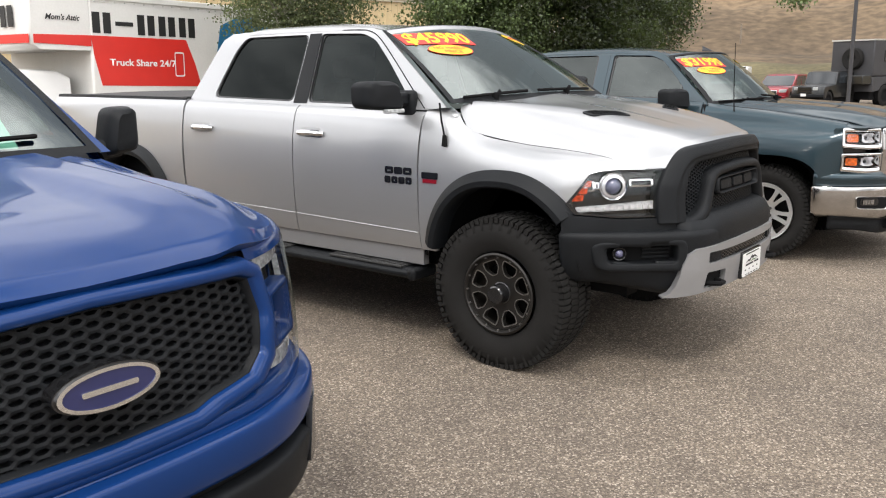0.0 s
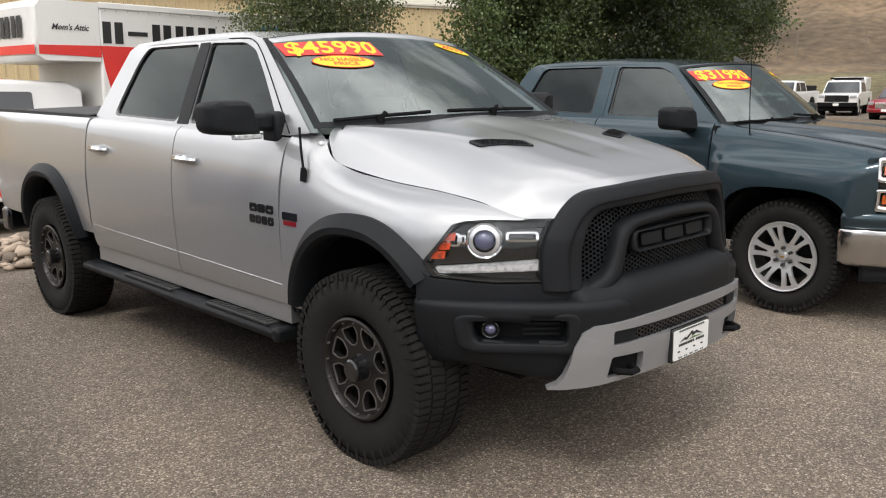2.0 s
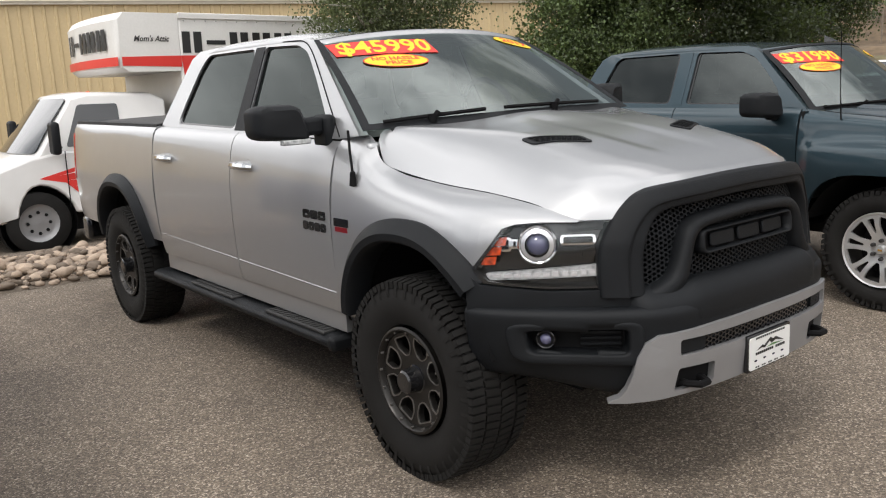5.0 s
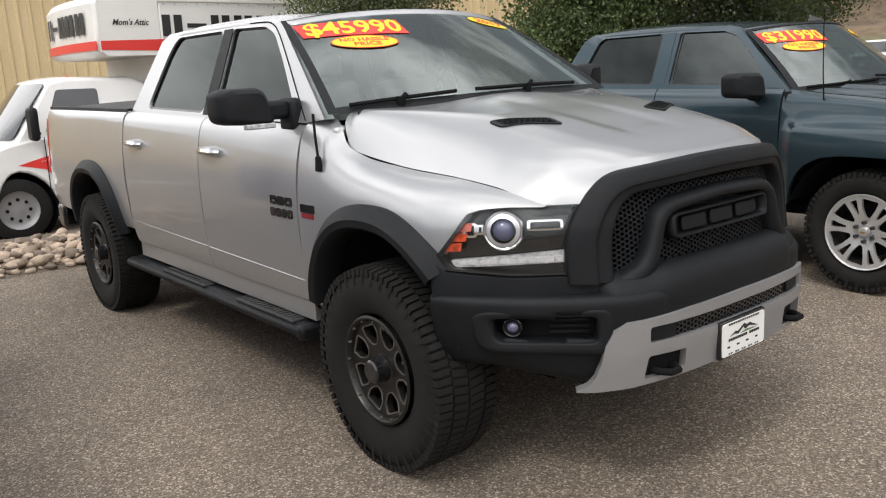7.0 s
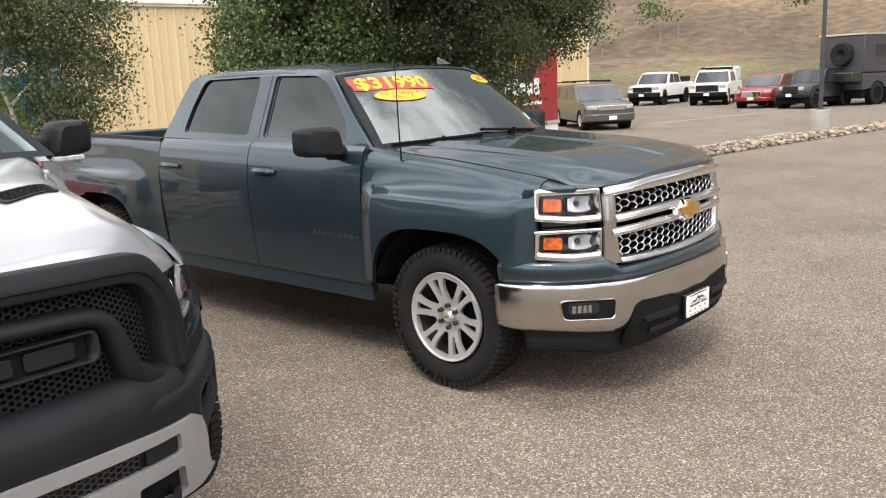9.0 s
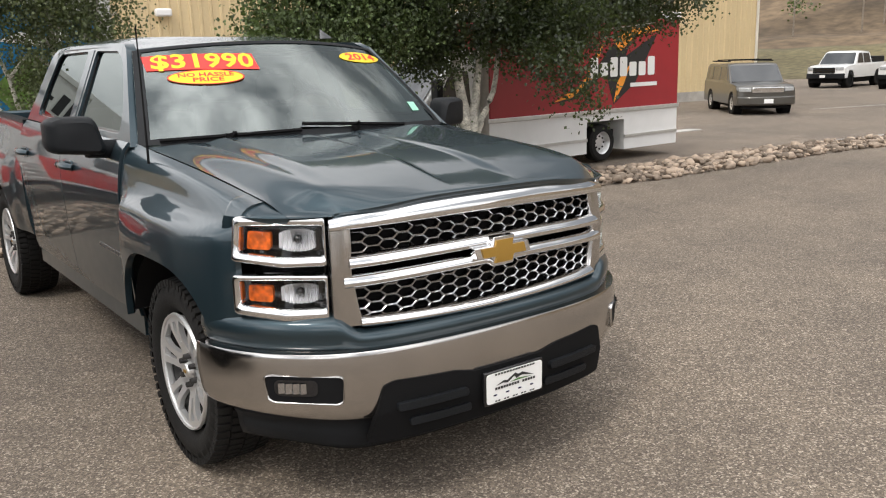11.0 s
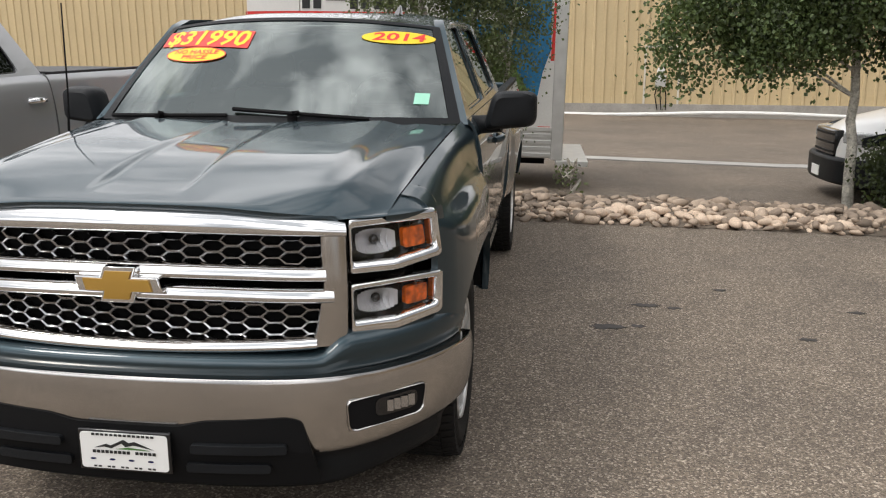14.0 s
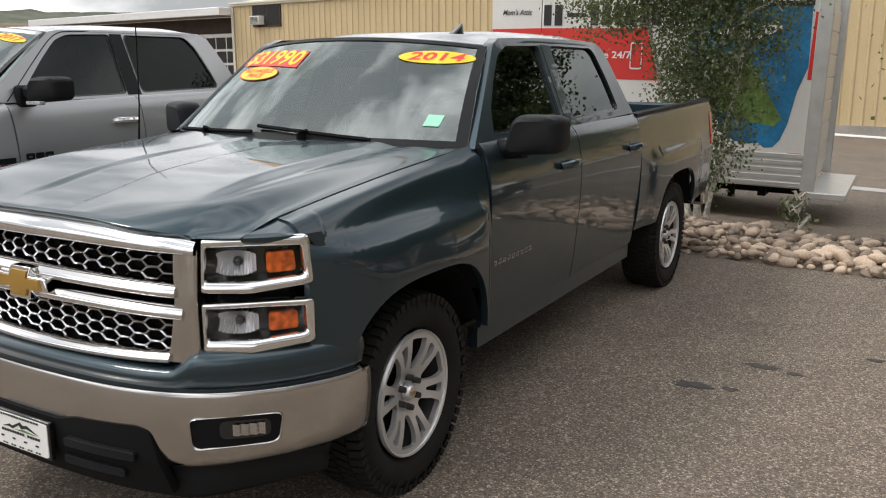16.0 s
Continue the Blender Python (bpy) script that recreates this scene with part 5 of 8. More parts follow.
for sg in (-1, 1):
    part("slot_cap", plate([(PB.at(sg * x), z) for x, z in rounded(rect(0.37, 0.636, 0.485, 0.689), 0.008, 2)], [], lambda u, v, d: PB.f(u, v, d + 0.022), 0.01, 0.06), M["black"], B)
    part("hook_recess", plate([(PB.at(x), z) for x, z in hook(sg)], [], lambda u, v, d: PB.f(u, v, d + 0.006 - 0.10 * max(0, 0.60 - v)), 0.01, 0.06), M["dark"], B)
    bm = bmesh.new()
    c0 = Vector(PB.f(PB.at(sg * 0.42), 0.520, 0.0))
    tube(bm, [c0 + Vector((-0.035, 0.08, 0)), c0 + Vector((-0.045, -0.02, 0)), c0 + Vector((-0.02, -0.06, 0)), c0 + Vector((0.02, -0.06, 0)), c0 + Vector((0.045, -0.02, 0)), c0 + Vector((0.035, 0.08, 0))], 0.014, 8)
    part("tow_hook", bm, M["dark"], B)
    fq = rounded([(sg * 0.60, 0.655), (sg * 0.89, 0.66), (sg * 0.905, 0.75), (sg * 0.60, 0.76)], 0.02)
    part("fog_recess", plate([(PB.at(x), z) for x, z in fq], [], lambda u, v, d: PB.f(u, v, d - 0.055), 0.01, 0.06), M["dark"], B)
    fr_o = rounded([(sg * 0.60, 0.605), (sg * 0.915, 0.615), (sg * 0.93, 0.765), (sg * 0.60, 0.775)], 0.045)
    part("fog_frame", ring(PB, fr_o, rounded([(sg * 0.645, 0.655), (sg * 0.875, 0.658), (sg * 0.885, 0.735), (sg * 0.645, 0.742)], 0.02), [(0.0, 0.0), (0.0, 0.018), (0.2, 0.0245), (0.6, 0.023), (0.9, 0.012), (1.0, -0.055)], 0, True), M["black"], B)
    for zz in (0.668, 0.690, 0.712):
        part("recess_step", plate([(PB.at(sg * x), z) for x, z in rect(0.655, zz, 0.765, zz + 0.013)], [], lambda u, v, d: PB.f(u, v, d - 0.045), 0.018, 0.06), M["black"], B, bevel=0.003)
    c1 = Vector(PB.f(PB.at(sg * 0.845), 0.702, -0.024))
    bm = bmesh.new()
    nn = (Vector(PB.f(PB.at(sg * 0.845), 0.702, 0.1)) - c1).normalized()
    bmesh.ops.create_cone(bm, cap_ends=True, segments=20, radius1=0.038, radius2=0.034, depth=0.03, matrix=Matrix.Translation(c1) @ nn.to_track_quat("Z", "Y").to_matrix().to_4x4())
    fog = part("fog_lamp", bm, M["dark"], B, "round fog lamp")
    bm = bmesh.new()
    bmesh.ops.create_uvsphere(bm, u_segments=16, v_segments=8, radius=0.024, matrix=Matrix.Translation(c1 + nn * 0.004))
    part("fog_lens", bm, M["lens"], fog)
    bm = bmesh.new()
    e1 = nn.cross(Vector((0, 0, 1))).normalized()
    e2 = nn.cross(e1)
    tube(bm, [c1 + nn * 0.017 + (e1 * math.cos(t) + e2 * math.sin(t)) * 0.033 for t in np.linspace(0, 2 * math.pi, 25)], 0.0035, 6)
    part("fog_ring", bm, M["gloss"], fog, "thin black ring")
    # bonnet vent
    vent = rounded([(sg * 0.335, -0.425), (sg * 0.545, -0.322), (sg * 0.54, -0.245), (sg * 0.31, -0.335)], 0.02, 3)
    vz = lambda u, v, d: (u, v, G["hood"](u, v) + d)
    vent_ob = part("bonnet_vent", plate(vent, [], lambda u, v, d: vz(u, v, d + 0.003), 0.01, 0.05), M["dark"], T, "black bonnet vent")
    cc = Vector((sum(p[0] for p in vent) / len(vent), sum(p[1] for p in vent) / len(vent)))
    part("vent_rim", plate([tuple(cc + (Vector(p) - cc) * 1.10) for p in vent], [[tuple(cc + (Vector(p) - cc) * 0.93) for p in vent]], lambda u, v, d: vz(u, v, d + 0.006), 0.012, 0.05), M["black"], vent_ob)
    bm = bmesh.new()
    for i in range(9):
        for j in range(4):
            a, b = (i + 0.5 + (0.4 if j % 2 else 0)) / 10, (j + 0.5) / 4
            p = Vector(vent[0]).lerp(Vector((sg * 0.545, -0.322)), a).lerp(Vector((sg * 0.31, -0.335)).lerp(Vector((sg * 0.54, -0.245)), a), b)
            lathe(bm, [(0.0, 0.0085), (0.004, 0.0085), (0.004, 0.006), (0.0, 0.006)], 6, "z", vz(p.x, p.y, 0.003))
    part("vent_mesh", bm, M["black"], vent_ob)
dealer_plate(T, -0.008, -1.045, 0.495, 0.625, 0.285)
wipers(T, G["f"], G["g"], G["height"], [(-0.79, 0.03, -0.26, 0.05, -0.56, 0.02), (-0.14, 0.05, 0.59, 0.045, 0.19, 0.03)])
price_stickers(T, G, "$45990", "2017", dict(price=(-0.69, -0.155, 0.585, 0.725, -5.5), oval=(-0.44, 0.515, 0.165, 0.058, -6), year=(0.525, 0.69, 0.15, 0.045, -12)))
# soft bed cover
bm = bmesh.new()
grid(bm, [[(x, y, 1.462 + 0.02 * (1 - (x / 0.9) ** 2) + 0.006 * math.sin(y * 5)) for x in np.linspace(-0.90, 0.90, 13)] for y in np.linspace(2.90, 4.77, 14)])
part("bed_cover", bm, M["vinyl"], T, "black vinyl bed cover", thick=0.02)

# ---- the slate blue-green truck ----
SLATE_TRUCK = dict(
    style="sil", wheelbase=3.645, hub=0.40, hub_x=0.825, arch=(0.50, 0.50), arch_e=3.2, sill=0.50, sill_painted=True,
    fender=[
        (-0.60, [(0.90, 0.60), (0.905, 0.80), (0.91, 0.95), (0.908, 1.06), (0.90, 1.12), (0.86, 1.165), (0.80, 1.178)]),
        (-0.45, [(0.955, 0.60), (0.96, 0.80), (0.955, 0.95), (0.945, 1.04), (0.915, 1.11), (0.87, 1.18), (0.81, 1.20)]),
        (0.0, [(0.995, 0.55), (0.995, 0.80), (0.99, 0.95), (0.965, 1.06), (0.915, 1.14), (0.885, 1.225), (0.83, 1.255)]),
        (0.40, [(0.985, 0.52), (0.985, 0.78), (0.98, 0.95), (0.955, 1.08), (0.925, 1.17), (0.90, 1.255), (0.85, 1.295)]),
        (0.62, [(0.955, 0.50), (0.965, 0.70), (0.965, 0.95), (0.955, 1.10), (0.94, 1.20), (0.92, 1.275), (0.87, 1.325)]),
    ],
    doors=[
        (0.60, [(0.905, 0.46), (0.930, 0.58), (0.955, 0.85), (0.965, 1.05), (0.955, 1.18), (0.93, 1.28), (0.895, 1.325)]),
        (1.70, [(0.905, 0.46), (0.930, 0.58), (0.955, 0.85), (0.965, 1.06), (0.955, 1.19), (0.93, 1.29), (0.895, 1.335)]),
        (2.90, [(0.905, 0.46), (0.930, 0.58), (0.955, 0.85), (0.965, 1.07), (0.955, 1.20), (0.93, 1.30), (0.895, 1.345)]),
    ],
    bed=[
        (2.80, [(0.93, 0.56), (0.955, 0.70), (0.965, 0.95), (0.96, 1.10), (0.945, 1.21), (0.93, 1.29), (0.91, 1.335)]),
        (3.30, [(0.96, 0.56), (0.985, 0.70), (0.992, 0.95), (0.97, 1.08), (0.945, 1.19), (0.93, 1.29), (0.91, 1.345)]),
        (4.00, [(0.96, 0.56), (0.985, 0.70), (0.992, 0.95), (0.97, 1.08), (0.945, 1.19), (0.93, 1.29), (0.91, 1.355)]),
        (4.78, [(0.92, 0.56), (0.95, 0.70), (0.96, 0.95), (0.95, 1.08), (0.935, 1.20), (0.92, 1.30), (0.90, 1.365)]),
    ],
    front_edge=[(-0.80, 0.75), (-0.58, 0.74), (-0.46, 0.70), (-0.42, 0.66), (-0.40, 0.55)],
    door_lines=(0.60, 1.68, 2.76), handles=(1.50, 2.60), handle_z=1.15, handle_mat="teal", handle_label="body-coloured door handle",
    tail=4.80, belt=1.34, belt_x=0.885, rail=1.765, rail_x=0.715, roof_z=1.835, roof_end=2.58, cab_end=2.77, rear_bumper="satin_chrome",
    frame=[(0.56, 1.305), (2.79, 1.35), (2.72, 1.50), (2.66, 1.64), (2.60, 1.74), (2.52, 1.785), (2.3, 1.797), (1.4, 1.79), (1.16, 1.782), (1.07, 1.752)],
    window_1=rounded([(0.78, 1.352), (1.60, 1.362), (1.60, 1.755), (1.20, 1.745), (1.08, 1.70), (0.95, 1.585), (0.83, 1.46)], 0.03, 3),
    window_2=rounded([(1.76, 1.365), (2.54, 1.385), (2.50, 1.56), (2.43, 1.72), (2.38, 1.752), (1.76, 1.757)], 0.04, 4),
    b_pillar=[(1.64, 1.36), (1.72, 1.36), (1.72, 1.76), (1.64, 1.76)], b_pillar_mat="teal", tint_1="sidepane",
    ws_bottom=(0.865, 0.56, 1.305), ws_top=(0.70, 1.055, 1.738), ws_bow=(0.24, 0.16, 0.045),
    mirror=(0.945, 0.80, 1.352), mirror_size=(0.255, 0.185),
    hood_x=[(-0.95, 0.72), (-0.85, 0.76), (-0.75, 0.781), (-0.62, 0.796), (-0.3, 0.811), (0.0, 0.825), (0.4, 0.845), (0.6, 0.86)],
    hood_z=[(-0.9, 1.135), (-0.765, 1.145), (-0.62, 1.178), (-0.45, 1.203), (0.0, 1.258), (0.4, 1.298), (0.62, 1.325)],
    hood_mid=[(-0.95, 1.175), (-0.85, 1.20), (-0.6, 1.245), (-0.3, 1.275), (0.1, 1.30), (0.5, 1.325)],
    hood_lead=[(0, 1.190), (0.3, 1.184), (0.5, 1.166), (0.6, 1.153), (0.66, 1.144), (0.8, 1.141)], hood_edge=0.16, hood_lip=0.3, hood_nose=[(0.645, -0.836, 1.136), (0.70, -0.808, 1.136), (0.76, -0.775, 1.136), (0.80, -0.745, 1.136)], hood_front=[(0, -0.93), (0.4, -0.918), (0.70, -0.885), (0.82, -0.835), (0.92, -0.780), (1.0, -0.735)], hood_back=[(0, 0.26), (0.5, 0.31), (0.85, 0.41), (1.0, 0.48)],
    hood_shape=lambda x, y, t: 0.020 * smooth((0.65 - 0.02 * t - x) / 0.09) * smooth(t * 2.2) - 0.016 * smooth((0.175 - 0.03 * t - x) / 0.032) * smooth((t - 0.04) * 6) * (1 - 0.75 * t),
    fender_bulge=lambda y, z: 0.034 * smooth((0.66 - abs(y)) / 0.15) * smooth((1.11 - z) / 0.05) * (1 - smooth((y - 0.48) / 0.11)),
    bed_bulge=lambda y, z: 0.016 * smooth((0.74 - abs(y - 3.645)) / 0.16) * smooth((1.09 - z) / 0.035),
)
SM = Matrix.Translation((3.645, -0.275, 0)) @ pose(0, 0, 0, 0, 0.5, -1.3)
T, G = pickup("pickup_truck", "slate blue-green crew-cab pickup truck with chrome grille and bumper", SM, "teal", SLATE_TRUCK, "trucks for sale")
set_wheels(T, wheel_silver, SLATE_TRUCK, 0.0)
PG = Plan([(0, -0.915), (0.30, -0.90), (0.52, -0.868), (0.66, -0.820), (0.76, -0.768), (0.85, -0.690), (0.91, -0.605), (0.945, -0.49)], ((0.7, 0.01), (0.95, 0.015), (1.18, -0.015)))
PB = Plan([(0, -0.985), (0.35, -0.97), (0.58, -0.925), (0.74, -0.845), (0.87, -0.72), (0.95, -0.59), (0.99, -0.48), (1.0, -0.40)])
dk = lambda o: (lambda u, v, d: PG.f(u, v, d + o))
GR = part("grille", plate(arcs(mirror([(0.0, 0.72), (0.60, 0.735), (0.665, 0.76), (0.665, 1.13), (0.60, 1.155), (0.0, 1.175)]), PG), [], dk(-0.07), 0.02, 0.12), M["dark"], T, "chrome double-bar grille with honeycomb mesh")


def bar(name, half_, o=0.02, depth=0.06, m="chrome", bev=0.013):
    return part(name, plate(arcs(mirror(half_), PG), [], dk(o), depth, 0.06), M[m], GR, bevel=bev)


top_ = lambda x: 1.178 - 0.045 * (x / 0.66) ** 3
part("chrome_bar", ridge(PG, -0.664, 0.664, lambda x: 1.098 - 0.013 * (x / 0.66) ** 2, top_, [(-0.1, -0.02), (0.02, 0.026), (0.2, 0.040), (0.55, 0.038), (0.88, 0.018), (1.0, -0.015), (1.02, -0.06)]), M["chrome"], GR, "bright rounded chrome bar")
for lo_, hi_, xe in ((0.962, 1.012, 0.605), (0.893, 0.946, 0.625), (0.722, 0.766, 0.575)):
    tilt_ = 0.014 if lo_ < 0.8 else -0.012
    part("chrome_bar", ridge(PG, -xe, xe, lambda x: lo_ + tilt_ * (x / 0.6) ** 2, lambda x: hi_ + tilt_ * (x / 0.6) ** 2, [(0.0, -0.05), (0.02, 0.018), (0.25, 0.034), (0.55, 0.030), (0.9, 0.006), (1.0, -0.05)], 50), M["chrome"], GR)
for sg in (-1, 1):
    edge_o = [(sg * x, z) for x, z in ((0.668, 0.742), (0.668, 0.80), (0.668, 0.88), (0.668, 0.95), (0.668, 1.03), (0.668, 1.10))]
    edge_i = [(sg * x, z) for x, z in ((0.555, 0.742), (0.572, 0.80), (0.585, 0.88), (0.595, 0.95), (0.59, 1.03), (0.59, 1.10))]
    part("chrome_post", ring(PG, edge_o, edge_i, [(0.0, -0.04), (0.02, 0.010), (0.2, 0.022), (0.8, 0.020), (0.97, 0.008), (1.0, -0.05)], 24), M["satin_chrome"], GR)
part("grille_mesh", hexes(-0.578, 0.578, 1.018, 1.092, 0.0405, 0.0046, dk(-0.004), 0.03, 0.53, None, 0.9), M["mesh_chrome"], GR, "chrome honeycomb mesh")
part("grille_mesh", hexes(-0.578, 0.578, 0.775, 0.892, 0.0405, 0.0046, dk(-0.004), 0.03, 0.555, None, 0.9), M["mesh_chrome"], GR, "chrome honeycomb mesh")
cross = lambda k: [(PG.at(x * k), 0.945 + z * k) for x, z in ((-0.125, -0.022), (-0.048, -0.022), (-0.058, -0.055), (0.046, -0.055), (0.056, -0.022), (0.138, -0.022), (0.125, 0.024), (0.048, 0.024), (0.058, 0.055), (-0.046, 0.055), (-0.056, 0.024), (-0.138, 0.024))]
em = part("emblem", plate(cross(1.0), [], dk(0.055), 0.04, 0), M["chrome"], GR, "gold cross emblem with chrome edge", bevel=0.004)
part("emblem_face", plate(cross(0.78), [], dk(0.060), 0.01, 0), M["gold"], em)
for sg in (-1, 1):
    q = lambda pts: [(PG.at(sg * x), z) for x, z in pts]
    H = part("headlight", plate(q([(0.672, 0.765), (0.895, 0.785), (0.915, 0.80), (0.91, 1.13), (0.85, 1.155), (0.672, 1.13)]), [], dk(-0.10), 0.02, 0.08), M["gloss"], T, "stacked headlights in chrome frames")
    for lo, hi, over, under in ((1.000, 1.104, 0.034, 0.036), (0.812, 0.912, 0.022, 0.046)):
        hole = [(sg * x, z) for x, z in rounded([(0.684, lo), (0.80, lo), (0.908, lo + 0.012), (0.906, hi), (0.684, hi)], 0.010, 3)]
        out = [(sg * x, z) for x, z in rounded([(0.674, lo - under), (0.80, lo - under), (0.918, lo - under * 0.55), (0.917, hi + over), (0.674, hi + over)], 0.010, 3)]
        part("chrome_frame", ring(PG, out, hole, [(0.0, -0.03), (0.0, 0.002), (0.25, 0.012), (0.7, 0.010), (1.0, -0.008), (1.0, -0.09)], 0, True), M["chrome"], H, "chrome lamp frame")
        part("lamp_cover", plate(arcs(hole, PG), [], dk(-0.006), 0, 0.06), M["clear"], H)
        part("indicator", plate(rounded(q([(0.838, lo + 0.020), (0.899, lo + 0.022), (0.897, hi - 0.018), (0.838, hi - 0.022)]), 0.012, 3), [], dk(-0.025), 0.02, 0.05), M["amber"], H, "amber indicator lens")
        bm, rows = bmesh.new(), []
        for t in np.linspace(0, 1, 22):
            x = 0.703 + 0.112 * t
            fac = 0.007 * (1 if int(round(t * 21)) % 2 else -1) * smooth(2 - abs(t - 0.35) * 2)
            rows.append([PG.f(PG.at(sg * x), lo + 0.014 + (hi - lo - 0.026) * (0.5 + (w - 0.5) * (1 - 0.35 * abs(2 * t - 1) ** 3)), -0.030 + fac - 0.055 * math.sin(math.pi * min(1, t + 0.1)) * math.sin(math.pi * w)) for w in np.linspace(0, 1, 11)])
        grid(bm, rows)
        part("reflector", bm, M["lamp"], H, "faceted lamp reflector", smooth=0)
        bm = bmesh.new()
        bmesh.ops.create_uvsphere(bm, u_segments=12, v_segments=8, radius=0.016, matrix=Matrix.Translation(PG.f(PG.at(sg * 0.765), (lo + hi) / 2, -0.062)))
        part("bulb_cap", bm, M["gloss"], H)
    # fender tip over the lamp
    bm, rows = bmesh.new(), []
    for t in np.linspace(0, 1.1, 18):
        x = min(0.932, 0.782 + 0.136 * t)
        a = Vector(PG.f(PG.at(x), 1.137, 0.004))
        sec = G["fender"].section(-0.50, 60)
        xb = 0.800 + 0.145 * t
        k = min(range(24, 60), key=lambda q: abs(sec[q][0] - xb))
        c = Vector((sec[k][0], -0.50, sec[k][1] + 0.001))
        m_ = a.lerp(c, 0.35) + Vector((0, 0, 0.003))
        rows.append([(sg * p[0], p[1], p[2]) for p in spline([a - Vector((0, -0.02, 0.03)), a, m_, c, c + (c - m_) * 0.3 - Vector((0, 0, 0.012))], 14)])
    grid(bm, rows)
    part("fender_tip", bm, M["teal"], T)
    # painted pad under the lamps and chrome bumper with a fog lamp
bot = lambda x: 0.03 * smooth((x - 0.6) / 0.4)
bm, rows = bmesh.new(), []
for s_ in np.linspace(PB.at(-0.999), PB.at(0.999), 90):
    lift = 0.062 * smooth((abs(float(np.interp(s_, PB.s, PB.x))) - 0.60) / 0.09)
    rows.append([PB.f(s_, z + lift * (z - 0.64) / 0.09, o) for o, z in spline([(-0.14, 0.730), (-0.06, 0.727), (-0.022, 0.717), (-0.008, 0.704), (-0.005, 0.688), (-0.012, 0.672), (-0.02, 0.655), (-0.06, 0.64)], 24)])
grid(bm, rows)
part("bumper_pad", bm, M["teal"], T, "painted upper bumper", thick=0.015)
CB = PB.wrap([(-0.06, 0.662), (0.004, 0.661), (0.020, 0.650), (0.024, 0.57), (0.018, 0.50), (0.008, 0.44), (-0.012, 0.40), (-0.05, 0.375)], -0.999, 0.999, 80, bot)
CB = part("front_bumper", CB, M["satin_chrome"], T, "dusty chrome front bumper", thick=0.012)
bm = PB.wrap([(-0.03, 0.41), (-0.045, 0.37), (-0.05, 0.32), (-0.065, 0.26)], -0.97, 0.97, 60, lambda x: 0.04 * smooth((x - 0.6) / 0.3))
part("air_dam", bm, M["black"], T, "black lower air dam", thick=0.02)
inlet = [(-0.60, 0.30), (0.60, 0.30), (0.575, 0.40), (0.545, 0.525), (0.50, 0.54), (0.25, 0.525), (0.17, 0.505), (-0.17, 0.505), (-0.25, 0.525), (-0.50, 0.54), (-0.545, 0.525), (-0.575, 0.40)]
part("lower_inlet", plate(arcs(rounded(inlet, 0.015, 2), PB), [], lambda u, v, d: PB.f(u, v, d + 0.026 - 0.25 * max(0, 0.42 - v)), 0.04, 0.06), M["dark"], CB)
for x0, x1 in ((-0.50, -0.21), (0.21, 0.50)):
    part("inlet_bar", plate(arcs(rounded(rect(x0, 0.425, x1, 0.455), 0.012), PB), [], lambda u, v, d: PB.f(u, v, d + 0.045), 0.02, 0.08), M["black"], CB, bevel=0.010)
    part("inlet_bar", plate(arcs(rounded(rect(x0 * 0.9, 0.355, x1 * 0.9, 0.385), 0.012), PB), [], lambda u, v, d: PB.f(u, v, d + 0.030), 0.02, 0.08), M["black"], CB, bevel=0.010)
for sg in (-1, 1):
    fq = [(sg * x, z) for x, z in rounded([(0.678, 0.482), (0.868, 0.492), (0.877, 0.584), (0.672, 0.578)], 0.02, 3)]
    fo = [(sg * x, z) for x, z in rounded([(0.672, 0.472), (0.874, 0.484), (0.882, 0.588), (0.667, 0.582)], 0.022, 3)]
    part("fog_frame", ring(PB, fo, fq, [(0.0, 0.015), (0.0, 0.028), (0.5, 0.034), (1.0, 0.028), (1.0, 0.015)], 0, True), M["satin_chrome"], CB, "thin chrome rim")
    fr_ = part("fog_recess", plate(arcs(fq, PB), [], lambda u, v, d: PB.f(u, v, d + 0.0265), 0.01, 0.05), M["dark"], CB)
    lamp_q = rounded(rect(0.745, 0.512, 0.855, 0.572), 0.02, 3)
    fl_ = part("fog_lamp", plate([(PB.at(sg * x), z) for x, z in lamp_q], [], lambda u, v, d: PB.f(u, v, d + 0.030), 0.008, 0.04), M["gloss"], fr_, "clear fog lamp")
    bm, rows = bmesh.new(), []
    for t in np.linspace(0, 1, 12):
        rows.append([PB.f(PB.at(sg * (0.775 + 0.068 * t)), 0.523 + 0.038 * w, 0.0315 + 0.004 * (int(t * 11) % 3)) for w in np.linspace(0, 1, 5)])
    grid(bm, rows)
    part("fog_reflector", bm, M["mesh_chrome"], fl_)
    # name badge as plain bars
    fs = lambda u, v, d: (sg * (G["doors"].x(u, v) + d + 0.003), u, v)
    for k in range(9):
        part("badge_block", plate(rect(0.655 + k * 0.047, 0.776, 0.683 + k * 0.047, 0.799), [rect(0.660 + k * 0.047, 0.781, 0.678 + k * 0.047, 0.794)], fs, 0.004, 0), M["mesh_chrome"], T, "bright block badge")
dealer_plate(T, 0.005, -1.035, 0.365, 0.485, 0.285)
wipers(T, G["f"], G["g"], G["height"], [(-0.78, 0.01, -0.15, 0.02, -0.49, 0.0), (-0.13, 0.055, 0.48, 0.01, 0.15, 0.0)])
price_stickers(T, G, "$31990", "2014", dict(price=(-0.685, -0.17, 0.458, 0.578, -5), oval=(-0.45, 0.402, 0.172, 0.050, -3), year=(0.525, 0.540, 0.17, 0.046, 4), inspect=(0.65, 0.11, 0.715, 0.175)))
bm = bmesh.new()
tube(bm, [(-0.90, 0.32, 1.25), (-0.895, 0.335, 1.45), (-0.893, 0.345, 1.83)], [0.006, 0.004, 0.003], 6)
